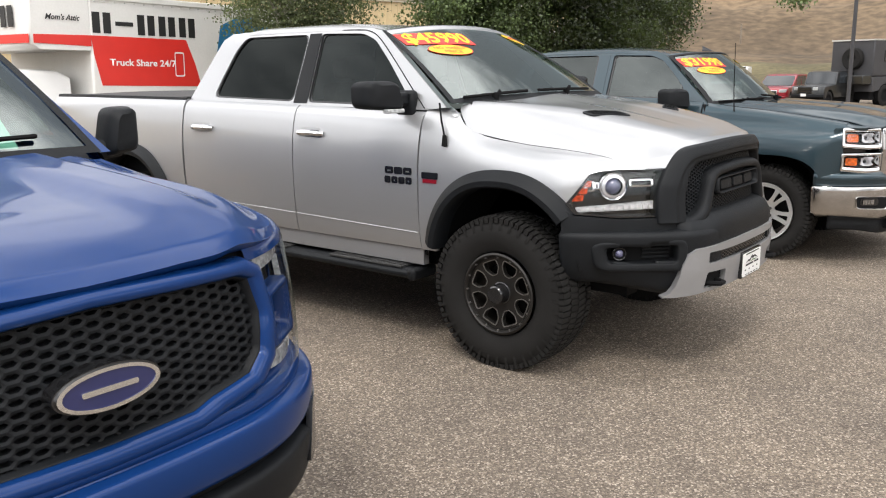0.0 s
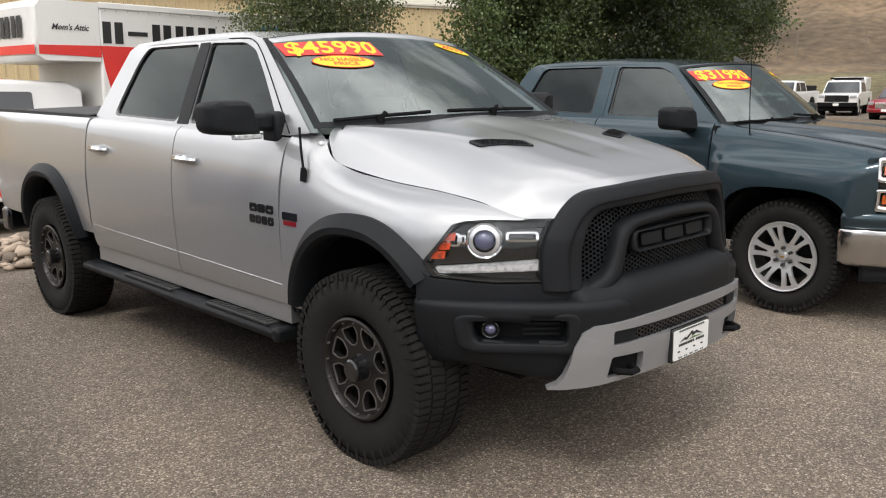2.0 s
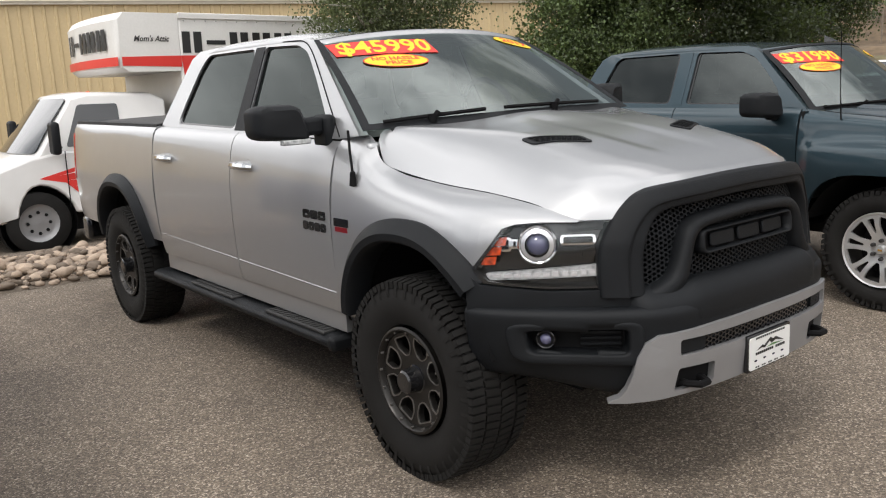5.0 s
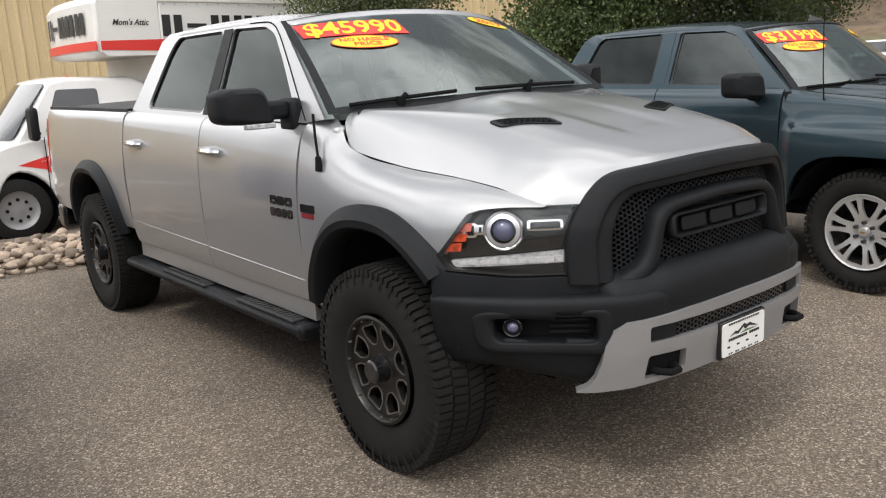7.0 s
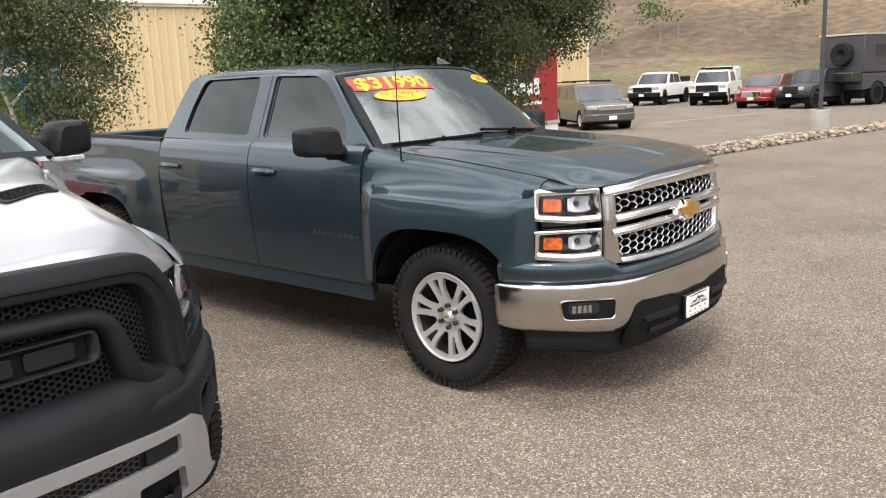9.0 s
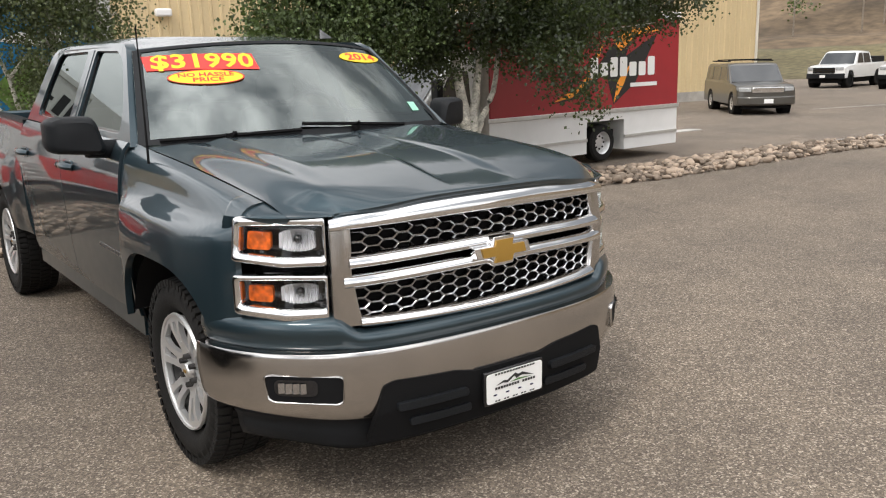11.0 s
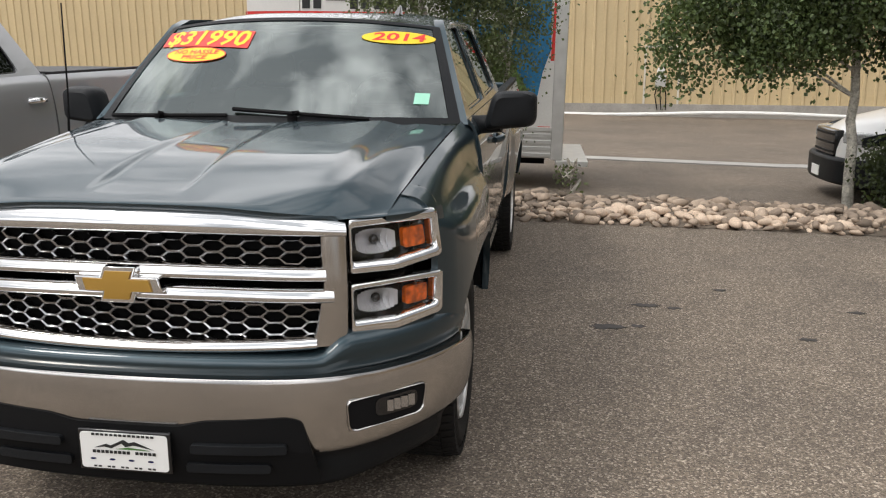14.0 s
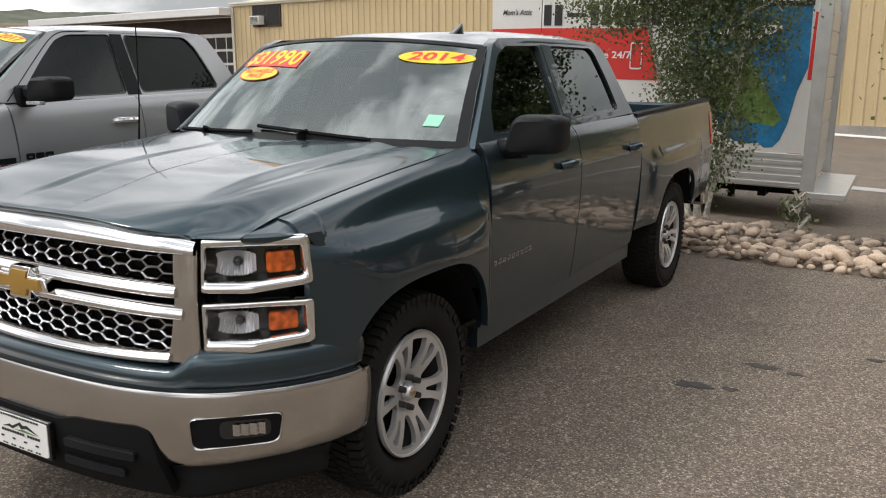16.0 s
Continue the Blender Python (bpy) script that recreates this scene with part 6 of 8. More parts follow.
part("aerial", bm, M["dark"], T, "tall thin black aerial")
bm, rows = bmesh.new(), []
for t in np.linspace(0, 1, 7):
    rows.append([(0.47 + s * 0.022 * (1 - t) ** 0.6, 1.16 + 0.8 * dy * (1 - t) + 0.06 * t, 1.805 + 0.055 * t) for s, dy in ((-1, 0.0), (-0.6, -0.07), (0.6, -0.07), (1, 0.0), (0.6, 0.07), (-0.6, 0.07))])
grid(bm, rows, True)
part("roof_fin", bm, M["gloss"], T, "black roof aerial fin")

# ---- the bright blue truck ----
BLU = dict(SILVER_TRUCK)
BLU.update(
    hood_round=None, hood_nose=None, hood_lip=0.25, ws_reach=1.0, header=0, door_seam=None, tint_2="tint", style="blue", wheelbase=3.68, hub=0.40, hub_x=0.88, arch=(0.49, 0.47), sill=0.52,
    fender=[
        (-0.53, [(0.90, 0.60), (0.925, 0.80), (0.935, 0.95), (0.925, 1.04), (0.905, 1.10), (0.86, 1.145), (0.80, 1.165)]),
        (-0.42, [(0.95, 0.60), (0.965, 0.80), (0.965, 0.95), (0.955, 1.05), (0.92, 1.12), (0.87, 1.165), (0.80, 1.18)]),
        (0.0, [(0.995, 0.55), (1.0, 0.80), (1.0, 0.95), (0.985, 1.06), (0.95, 1.14), (0.90, 1.20), (0.82, 1.225)]),
        (0.62, [(0.955, 0.50), (0.98, 0.70), (0.985, 0.95), (0.975, 1.10), (0.95, 1.20), (0.92, 1.27), (0.86, 1.31)]),
    ],
    front_edge=[(-0.80, 1.11), (-0.44, 1.085), (-0.41, 0.72), (-0.38, 0.66), (-0.37, 0.55)],
    belt=1.36, rail=1.80, roof_z=1.87, handle_z=1.17, handle_mat="blue", handle_label="body-coloured door handle",
    ws_bottom=(0.87, 0.50, 1.31), ws_top=(0.70, 1.10, 1.795),
    frame=[(0.51, 1.31), (2.88, 1.37), (2.78, 1.60), (2.66, 1.79), (2.3, 1.83), (1.2, 1.82), (1.11, 1.798)],
    window_1=rounded([(0.80, 1.355), (1.60, 1.365), (1.62, 1.79), (1.22, 1.775), (1.05, 1.66), (0.88, 1.48)], 0.03, 3),
    window_2=rounded([(1.74, 1.37), (2.60, 1.39), (2.48, 1.72), (2.40, 1.79), (1.745, 1.79)], 0.05, 4),
    b_pillar=[(1.605, 1.36), (1.735, 1.36), (1.74, 1.80), (1.63, 1.80)], mirror=(1.02, 0.80, 1.37), mirror_size=(0.20, 0.22),
    doors=[
        (0.60, [(0.935, 0.46), (0.96, 0.58), (0.975, 0.85), (0.975, 1.05), (0.96, 1.18), (0.93, 1.28), (0.895, 1.33)]),
        (2.90, [(0.935, 0.46), (0.96, 0.58), (0.975, 0.85), (0.975, 1.07), (0.96, 1.20), (0.93, 1.31), (0.895, 1.36)]),
    ],
    bed=[
        (2.86, [(0.93, 0.56), (0.96, 0.70), (0.975, 0.95), (0.97, 1.10), (0.95, 1.22), (0.93, 1.31), (0.91, 1.36)]),
        (4.80, [(0.93, 0.56), (0.96, 0.70), (0.975, 0.95), (0.97, 1.10), (0.95, 1.22), (0.93, 1.31), (0.91, 1.36)]),
    ],
    hood_x=[(-0.9, 0.60), (-0.75, 0.70), (-0.62, 0.78), (0.0, 0.81), (0.6, 0.85)],
    hood_z=[(-0.9, 1.13), (-0.62, 1.158), (0.0, 1.228), (0.62, 1.312)],
    hood_mid=[(-0.95, 1.15), (-0.85, 1.18), (-0.6, 1.235), (-0.3, 1.27), (0.1, 1.30), (0.5, 1.33)],
    hood_edge=0.18, hood_front=[(0, -0.905), (0.4, -0.893), (0.72, -0.865), (0.9, -0.79), (1.0, -0.70)], hood_back=[(0, 0.24), (0.5, 0.29), (0.85, 0.39), (1.0, 0.46)],
    hood_shape=lambda x, y, t: 0.032 * smooth((0.60 - x) / 0.10) * smooth(t * 2.5) - 0.030 * smooth((0.40 - x) / 0.16) * smooth((t - 0.1) * 3),
)
T, G = pickup("pickup_truck", "bright blue crew-cab pickup truck with black honeycomb grille", Matrix.Translation((-3.70, 0.16, 0.02)), "blue", BLU, "trucks for sale")
set_wheels(T, wheel_silver, BLU)
PG = Plan([(0, -0.895), (0.30, -0.88), (0.48, -0.852), (0.58, -0.818), (0.70, -0.752), (0.80, -0.67), (0.88, -0.575), (0.935, -0.47), (0.965, -0.38)], ((0.6, 0.03), (0.9, 0.02), (1.15, -0.02)))
PB = Plan([(0, -0.965), (0.35, -0.95), (0.54, -0.91), (0.68, -0.84), (0.80, -0.745), (0.88, -0.645), (0.94, -0.53), (0.97, -0.40)])
dk = lambda o: (lambda u, v, d: PG.f(u, v, d + o))
go = dense(mirror([(0.0, 0.688), (0.26, 0.692), (0.36, 0.712), (0.50, 0.738), (0.562, 0.80), (0.578, 0.95), (0.555, 1.082), (0.50, 1.112), (0.0, 1.132)]))
gi = dense(mirror([(0.0, 0.748), (0.25, 0.750), (0.315, 0.770), (0.455, 0.790), (0.505, 0.838), (0.522, 0.95), (0.500, 1.050), (0.455, 1.066), (0.0, 1.082)]))
gk = dense(mirror([(0.0, 0.762), (0.245, 0.764), (0.305, 0.784), (0.445, 0.803), (0.490, 0.845), (0.506, 0.95), (0.486, 1.040), (0.445, 1.054), (0.0, 1.070)]))
GR = part("grille", ring(PG, go, gi, [(0.0, -0.05), (0.0, 0.0), (0.15, 0.026), (0.5, 0.036), (0.85, 0.028), (1.0, 0.008)], 0, True), M["blue"], T, "blue grille surround with black honeycomb")
part("grille_edge", ring(PG, gi, gk, [(0.0, 0.012), (0.3, 0.008), (0.7, -0.01), (1.0, -0.05)], 0, True), M["black"], GR)
part("grille_backing", plate(arcs(gi, PG), [], dk(-0.035), 0.01, 0.1), M["dark"], GR)
part("grille_mesh", hexes(-0.51, 0.51, 0.765, 1.070, 0.027, 0.0085, dk(-0.006), 0.03, 0.62, lambda u, v: abs(u) < 0.45 or 0.81 < v < 1.05, 0.35), M["black"], GR, "black honeycomb mesh")
em = part("emblem", plate([(PG.at(x), z) for x, z in oval(0, 0.905, 0.136, 0.054)], [], dk(0.05), 0.05, 0), M["gloss"], GR, "oval blue emblem with chrome rim")
part("emblem_rim", plate([(PG.at(x), z) for x, z in oval(0, 0.905, 0.128, 0.050)], [[(PG.at(x), z) for x, z in oval(0, 0.905, 0.116, 0.041)]], dk(0.058), 0.01, 0), M["chrome"], em)
part("emblem_face", plate([(PG.at(x), z) for x, z in oval(0, 0.905, 0.117, 0.042)], [], dk(0.055), 0.01, 0), M["navy"], em)
part("emblem_mark", plate([(PG.at(x), z) for x, z in rounded(rect(-0.070, 0.898, 0.070, 0.911), 0.006)], [], dk(0.057), 0.004, 0), M["chrome"], em)
for sg in (-1, 1):
    q = lambda pts: [(PG.at(sg * x), z) for x, z in pts]
    shape = [(0.60, 0.715), (0.90, 0.665), (0.955, 0.78), (0.945, 1.0), (0.90, 1.095), (0.585, 1.095), (0.60, 0.95)]
    H = part("headlight", plate(q(shape), [], dk(-0.07), 0.01, 0.08), M["gloss"], T, "clear wraparound headlight with a blue inner panel")
    part("headlight_cover", plate(q(shape), [], dk(0.006), 0, 0.06), M["clear"], H)
    for strip in ([(0.60, 1.04), (0.84, 1.05), (0.88, 1.085), (0.60, 1.082)], [(0.81, 0.73), (0.90, 0.69), (0.935, 0.78), (0.925, 0.97), (0.86, 1.03), (0.835, 0.99), (0.85, 0.80)], [(0.615, 0.735), (0.785, 0.708), (0.80, 0.765), (0.62, 0.785)]):
        part("chrome_strip", plate(q(strip), [], dk(-0.025), 0.02, 0.04), M["ledbar"], H, "bright lamp strip", bevel=0.008)
    part("indicator", plate(q([(0.925, 0.80), (0.943, 0.80), (0.94, 0.95), (0.925, 0.95)]), [], dk(-0.012), 0.01, 0.06), M["amber"], H)
    p_out, p_in = [(sg * x, z) for x, z in rounded(rect(0.605, 0.80, 0.79, 0.985), 0.02, 3)], [(sg * x, z) for x, z in rounded(rect(0.645, 0.835, 0.755, 0.95), 0.015, 3)]
    part("inner_panel", ring(PG, p_out, p_in, [(0.0, -0.05), (0.0, -0.01), (0.4, 0.0), (0.8, -0.012), (1.0, -0.055)], 0, True), M["blue"], H, "body-coloured inner panel")
part("hood_gap", PG.wrap([(-0.02, 1.155), (-0.03, 1.135), (-0.03, 1.09)], -0.60, 0.60, 40), M["dark"], T)
for sg in (-1, 1):
    part("lamp_top", PG.wrap([(-0.08, 1.160), (-0.03, 1.150), (-0.004, 1.125), (0.0, 1.092)], sg * 0.52, sg * 0.955, 24), M["blue"], T)
FB = part("front_bumper", PB.wrap([(-0.14, 0.730), (-0.06, 0.728), (-0.025, 0.712), (-0.018, 0.690), (-0.022, 0.676), (0.012, 0.668), (0.022, 0.650), (0.022, 0.60), (0.012, 0.555), (-0.010, 0.535), (-0.05, 0.53)], -0.968, 0.968, 80), M["blue"], T, "blue front bumper", thick=0.015)
part("bumper_groove", PB.wrap([(-0.06, 0.545), (-0.02, 0.530), (-0.03, 0.505)], -0.96, 0.96, 60), M["dark"], FB)
part("lower_bumper", PB.wrap([(-0.05, 0.515), (0.008, 0.505), (0.020, 0.48), (0.014, 0.41), (-0.01, 0.34), (-0.08, 0.30)], -0.96, 0.96, 60), M["black"], T, "black lower bumper", thick=0.02)
for sg in (-1, 1):
    part("fog_recess", plate([(PB.at(sg * x), z) for x, z in rounded([(0.70, 0.40), (0.93, 0.42), (0.935, 0.60), (0.76, 0.575)], 0.015, 2)], [], lambda u, v, d: PB.f(u, v, d + 0.026), 0.02, 0.05), M["gloss"], FB, "black fog lamp recess")
dealer_plate(T, 0.0, -1.03, 0.37, 0.51, 0.30)
wipers(T, G["f"], G["g"], G["height"], [(-0.78, 0.05, -0.20, 0.05, -0.26, 0.02), (-0.08, 0.06, 0.60, 0.09, 0.32, 0.03)])
part("dash_paper", plate(rect(0.25, 0.10, 0.55, 0.28), [], lambda u, v, d: G["g"](u, v, d - 0.05), 0.002, 0), M["sign_pale"], T, "pale paper behind the windscreen")


# ---- ground ----
EDGE = [(-40, 11.4), (-3, 5.6), (-1.4, 5.4), (3.0, 4.9), (4.6, 4.52), (7.2, 4.2), (9.1, 3.85), (10.7, 3.5), (15.2, 3.3), (21.0, 2.1), (30, 0.3), (60, -6)]


def bed_front(x):
    return float(np.interp(x, [e[0] for e in EDGE], [e[1] for e in EDGE]))


def ground_z(x, y):
    d = y - bed_front(x)
    drop = float(np.interp(x, [-0.5, 9.0, 14.0], [0.22, 0.46, 0.50]))
    return -drop * smooth(d / 5.0)


def asphalt(name):
    m = bpy.data.materials.new(name)
    m.use_nodes = True
    n, l = m.node_tree.nodes, m.node_tree.links
    b = n["Principled BSDF"]
    b.inputs["Roughness"].default_value = 0.88
    b.inputs["Specular IOR Level"].default_value = 0.35
    tc = n.new("ShaderNodeTexCoord")

    def vor(scale):
        v = n.new("ShaderNodeTexVoronoi")
        v.inputs["Scale"].default_value = scale
        l.new(tc.outputs["Object"], v.inputs["Vector"])
        return v

    def noi(scale, det, rough=0.6):
        v = n.new("ShaderNodeTexNoise")
        v.inputs["Scale"].default_value, v.inputs["Detail"].default_value, v.inputs["Roughness"].default_value = scale, det, rough
        l.new(tc.outputs["Object"], v.inputs["Vector"])
        return v

    def ramp(src, *stops):
        r = n.new("ShaderNodeValToRGB")
        e = r.color_ramp.elements
        while len(e) < len(stops):
            e.new(0.5)
        for k, (p, c) in enumerate(stops):
            e[k].position, e[k].color = p, (*c, 1)
        l.new(src, r.inputs["Fac"])
        return r.outputs["Color"]

    def mul(a, c, f=1.0):
        x = n.new("ShaderNodeMixRGB")
        x.blend_type = "MULTIPLY"
        x.inputs[0].default_value = f
        l.new(a, x.inputs[1])
        l.new(c, x.inputs[2])
        return x.outputs["Color"]

    v1, v2 = vor(120), vor(260)
    sep = n.new("ShaderNodeSeparateColor")
    l.new(v1.outputs["Color"], sep.inputs[0])
    sep2 = n.new("ShaderNodeSeparateColor")
    l.new(v2.outputs["Color"], sep2.inputs[0])
    stones = ramp(sep.outputs[0], (0.0, (0.092, 0.076, 0.061)), (0.40, (0.150, 0.123, 0.098)), (0.80, (0.212, 0.175, 0.140)), (1.0, (0.42, 0.365, 0.305)))
    grit = ramp(sep2.outputs[1], (0.0, (0.74, 0.74, 0.74)), (0.7, (1.0, 1.0, 1.0)), (1.0, (1.45, 1.43, 1.40)))
    worn = ramp(noi(0.55, 5).outputs["Fac"], (0.32, (0.80, 0.80, 0.81)), (0.68, (1.14, 1.12, 1.09)))
    blot = ramp(noi(3.1, 6, 0.7).outputs["Fac"], (0.30, (0.86, 0.86, 0.86)), (0.62, (1.06, 1.06, 1.05)))
    spots = ramp(noi(1.7, 3, 0.5).outputs["Fac"], (0.17, (0.55, 0.53, 0.52)), (0.24, (1.0, 1.0, 1.0)))
    l.new(mul(mul(mul(mul(stones, grit), worn), blot), spots), b.inputs["Base Color"])
    bp = n.new("ShaderNodeBump")
    bp.inputs["Strength"].default_value, bp.inputs["Distance"].default_value = 0.5, 0.004
    l.new(v1.outputs["Distance"], bp.inputs["Height"])
    l.new(bp.outputs["Normal"], b.inputs["Normal"])
    return m


xs = sorted(set(list(np.arange(-6, 24, 0.5)) + [-900, -500, -300, -200, -120, -80, -50, -35, -25, -18, -13, -9] + [26, 30, 36, 45, 60, 80, 120, 200, 300, 500, 900]))
ysg = sorted(set(list(np.arange(-1, 12, 0.4)) + [-900, -500, -300, -150, -80, -40, -20, -10, -5] + [13, 15, 18, 22, 28, 36, 50, 70, 100, 160, 300, 500, 900]))
bm = bmesh.new()
grid(bm, [[(x, y, ground_z(x, y)) for y in ysg] for x in xs])
tagged(link("ground", bm, asphalt("worn_asphalt"), smooth=60), "worn grey-brown asphalt car park with exposed aggregate", "asphalt ground", "", "structure")

M["stain"] = mat("oil_stain", (0.045, 0.040, 0.036), 0.7, var=0.5, var_scale=25)
for k, (sx, sy, r1, r2) in enumerate(((5.33, 1.33, 0.11, 0.055), (5.60, 1.79, 0.10, 0.05), (5.50, 1.36, 0.05, 0.03), (5.78, 1.75, 0.05, 0.03), (6.45, 1.2, 0.06, 0.03), (6.15, 2.2, 0.05, 0.03), (6.9, 1.75, 0.06, 0.03))):
    rng = random.Random(k)
    out = [(sx + r1 * math.cos(a) * rng.uniform(0.5, 1.15), sy + r2 * math.sin(a) * rng.uniform(0.5, 1.15)) for a in np.linspace(0, 2 * math.pi, 24)[:-1]]
    tagged(link("oil_stain", plate(out, [], lambda u, v, d: (u, v, 0.003 + d), 0.002, 0), M["stain"], smooth=0), "dark oil stain on the asphalt", "stain", "oil stains", "structure")
M["line"] = mat("pale_concrete_strip", (0.40, 0.385, 0.36), 0.85, var=0.2, var_scale=1.5, fine=0.15, fine_scale=30)
bm = bmesh.new()
grid(bm, [[(x, 12.75 + o - 0.09 * x, ground_z(x, 12.6 - 0.09 * x) + h) for o, h in ((0, -0.02), (0, 0.02), (0.42, 0.02), (0.42, -0.02))] for x in np.linspace(-14, 22, 40)])
tagged(link("concrete_strip", bm, M["line"]), "pale concrete strip set in the asphalt", "concrete strip", "", "structure")
M["lotline"] = mat("faded_white_line", (0.36, 0.34, 0.32), 0.85, var=0.25, var_scale=2.0, fine=0.2, fine_scale=40)
for x0, y0, x1, y1 in ((20.5, 6.6, 30.0, 5.4), (31.0, 12.5, 38.0, 10.6)):
    d = Vector((x1 - x0, y1 - y0)).normalized()
    nrm = Vector((-d.y, d.x)) * 0.07
    bm = bmesh.new()
    grid(bm, [[(x0 + (x1 - x0) * t + s * nrm.x, y0 + (y1 - y0) * t + s * nrm.y, ground_z(x0 + (x1 - x0) * t, y0 + (y1 - y0) * t) + 0.006) for s in (-1, 1)] for t in np.linspace(0, 1, 24)])
    tagged(link("parking_line", bm, M["lotline"]), "faded white parking line", "parking line", "parking lines", "structure")

# ---- hills ----
M["grass"] = mat("dry_hillside_grass", (0.132, 0.092, 0.054), 0.95, var=0.55, var_scale=0.05, fine=0.45, fine_scale=0.8, detail=9.0)
M["verge"] = mat("weedy_verge", (0.112, 0.094, 0.046), 0.95, var=0.45, var_scale=0.12, fine=0.4, fine_scale=2.0, detail=8.0)
M["mount"] = mat("wooded_mountain", (0.075, 0.085, 0.055), 0.95, var=0.5, var_scale=0.01, fine=0.3, fine_scale=0.08, detail=9.0)


def hill(name, az0, az1, profile, material, label, seed, n=90, centre=(0, 0)):
    """A slope seen from the car park: rows of (distance, height) lifted by a shape along the bearing."""
    bm, rows = bmesh.new(), []
    for a in np.linspace(az0, az1, n):
        e = min(1, (a - az0) / 14.0, (az1 - a) / 14.0)
        k = smooth(e)
        row = []
        for d, h in profile:
            w = noise.fractal(Vector((math.radians(a) * 6 + seed, d * 0.012, seed)), 1.0, 2.0, 5)
            w2 = noise.fractal(Vector((math.radians(a) * 40 + seed, d * 0.06, seed)), 1.0, 2.0, 4)
            hh = h * (0.12 + 0.88 * k) * (1 + 0.16 * w) + 0.02 * h * w2
            row.append((centre[0] + d * math.sin(radians(a)), centre[1] + d * math.cos(radians(a)), -0.5 + hh if h else -0.6))
        rows.append(row)
    grid(bm, rows)
    return tagged(link(name, bm, material, smooth=80), label, "hill", "", "structure")


def steps(pts, n):
    d = np.linspace(0, 1, n)
    k = np.linspace(0, 1, len(pts))
    return list(zip(np.interp(d, k, [p[0] for p in pts]), np.interp(d, k, [p[1] for p in pts])))


hill("hillside", 40, 150, steps([(76, 0), (92, 3.0), (98, 3.3), (118, 9.5), (122, 9.8), (160, 24), (220, 46), (330, 90)], 60), M["grass"], "dry grass hillside with faint tracks", 3.0, 200)
hill("verge", 44, 146, steps([(66, 0), (72, 0.9), (78, 2.1), (84, 2.3)], 14), M["verge"], "weedy green-brown verge below the hillside", 8.0, 160)
hill("far_field", -100, 34, steps([(120, 0), (200, 5), (330, 16), (420, 19)], 30), M["grass"], "dry grass field sloping up", 5.0, 120)
hill("mountain", -140, 36, steps([(700, 10), (850, 46), (1000, 58), (1200, 60)], 24), M["mount"], "dark wooded mountain ridge", 2.0, 160)
# unseen hill, added to close the horizon behind the camera
hill("hill_behind", 150, 262, steps([(110, 0), (180, 8), (300, 24), (420, 30)], 24), M["grass"], "low dry hill added out of view", 9.0, 90)

# ---- metal building ----
M["siding"] = mat("beige_metal_siding", (0.55, 0.43, 0.245), 0.5, 0.0, var=0.06, var_scale=0.7, fine=0.04, fine_scale=12, each=0.02)
M["eave"] = mat("pale_eave_trim", (0.60, 0.56, 0.47), 0.5, var=0.08, var_scale=2)
M["wood"] = mat("weathered_post_wood", (0.20, 0.165, 0.13), 0.9, var=0.3, var_scale=4, fine=0.3, fine_scale=60, bump=0.6, bump_scale=60)
M["concrete"] = mat("weathered_concrete", (0.33, 0.31, 0.28), 0.9, var=0.2, var_scale=2, fine=0.12, fine_scale=30)
M["brown"] = mat("dark_brown_boards", (0.045, 0.030, 0.022), 0.8, var=0.3, var_scale=3)
WALL_Y, WALL_X0, WALL_X1, WALL_H = 22.3, -22.7, 38.0, 4.40
core = tagged(link("wall_metal_building", boxes(((WALL_X0, WALL_Y + 0.06, -0.45), (WALL_X1, WALL_Y + 0.30, WALL_H)), ((WALL_X1 - 0.3, WALL_Y + 0.3, -0.45), (WALL_X1, WALL_Y + 9, WALL_H)), ((WALL_X0, WALL_Y + 0.3, -0.45), (WALL_X0 + 0.3, WALL_Y + 9, WALL_H))), M["siding"], smooth=0), "long beige ribbed metal building wall", "building", "", "structure")
panel_w = (WALL_X1 - WALL_X0) / 62
bm = bmesh.new()
prof = []
for k in range(3):
    b0 = k * panel_w / 3
    prof += [(b0, 0.0), (b0 + panel_w * 0.20, 0.0), (b0 + panel_w * 0.225, -0.032), (b0 + panel_w * 0.29, -0.032), (b0 + panel_w * 0.315, 0.0)]
prof.append((panel_w - 0.003, 0.0))
grid(bm, [[(x, y, z) for x, y in prof] for z in (-0.10, 1.3, 2.9, WALL_H)])
first = link("siding_panel", bm, M["siding"], core, smooth=30)
first.matrix_basis = pose(WALL_X0, WALL_Y + 0.055, 0)
for k in range(1, 62):
    c = first.copy()
    scene.collection.objects.link(c)
    c.matrix_basis = pose(WALL_X0 + k * panel_w, WALL_Y + 0.055, 0)
link("eave_trim", boxes(((WALL_X0 - 0.1, WALL_Y - 0.06, WALL_H - 0.02), (WALL_X1 + 0.12, WALL_Y + 0.4, WALL_H + 0.16))), M["eave"], core, bevel=0.02)
link("corner_trim", boxes(((WALL_X1 - 0.14, WALL_Y - 0.012, -0.1), (WALL_X1 + 0.02, WALL_Y + 0.02, WALL_H - 0.02))), M["eave"], core)
link("corner_trim", boxes(((WALL_X0 - 0.02, WALL_Y - 0.012, -0.1), (WALL_X0 + 0.14, WALL_Y + 0.02, WALL_H - 0.02))), M["eave"], core)
bm = bmesh.new()
grid(bm, [[(x, WALL_Y - 0.05, z) for x in (WALL_X0, WALL_X1)] for z in (-0.6, -0.08)])
grid(bm, [[(x, y, -0.08) for x in (WALL_X0, WALL_X1)] for y in (WALL_Y - 0.05, WALL_Y + 0.06)])
tagged(link("foundation", bm, M["concrete"]), "concrete footing along the metal wall", "foundation", "", "structure")
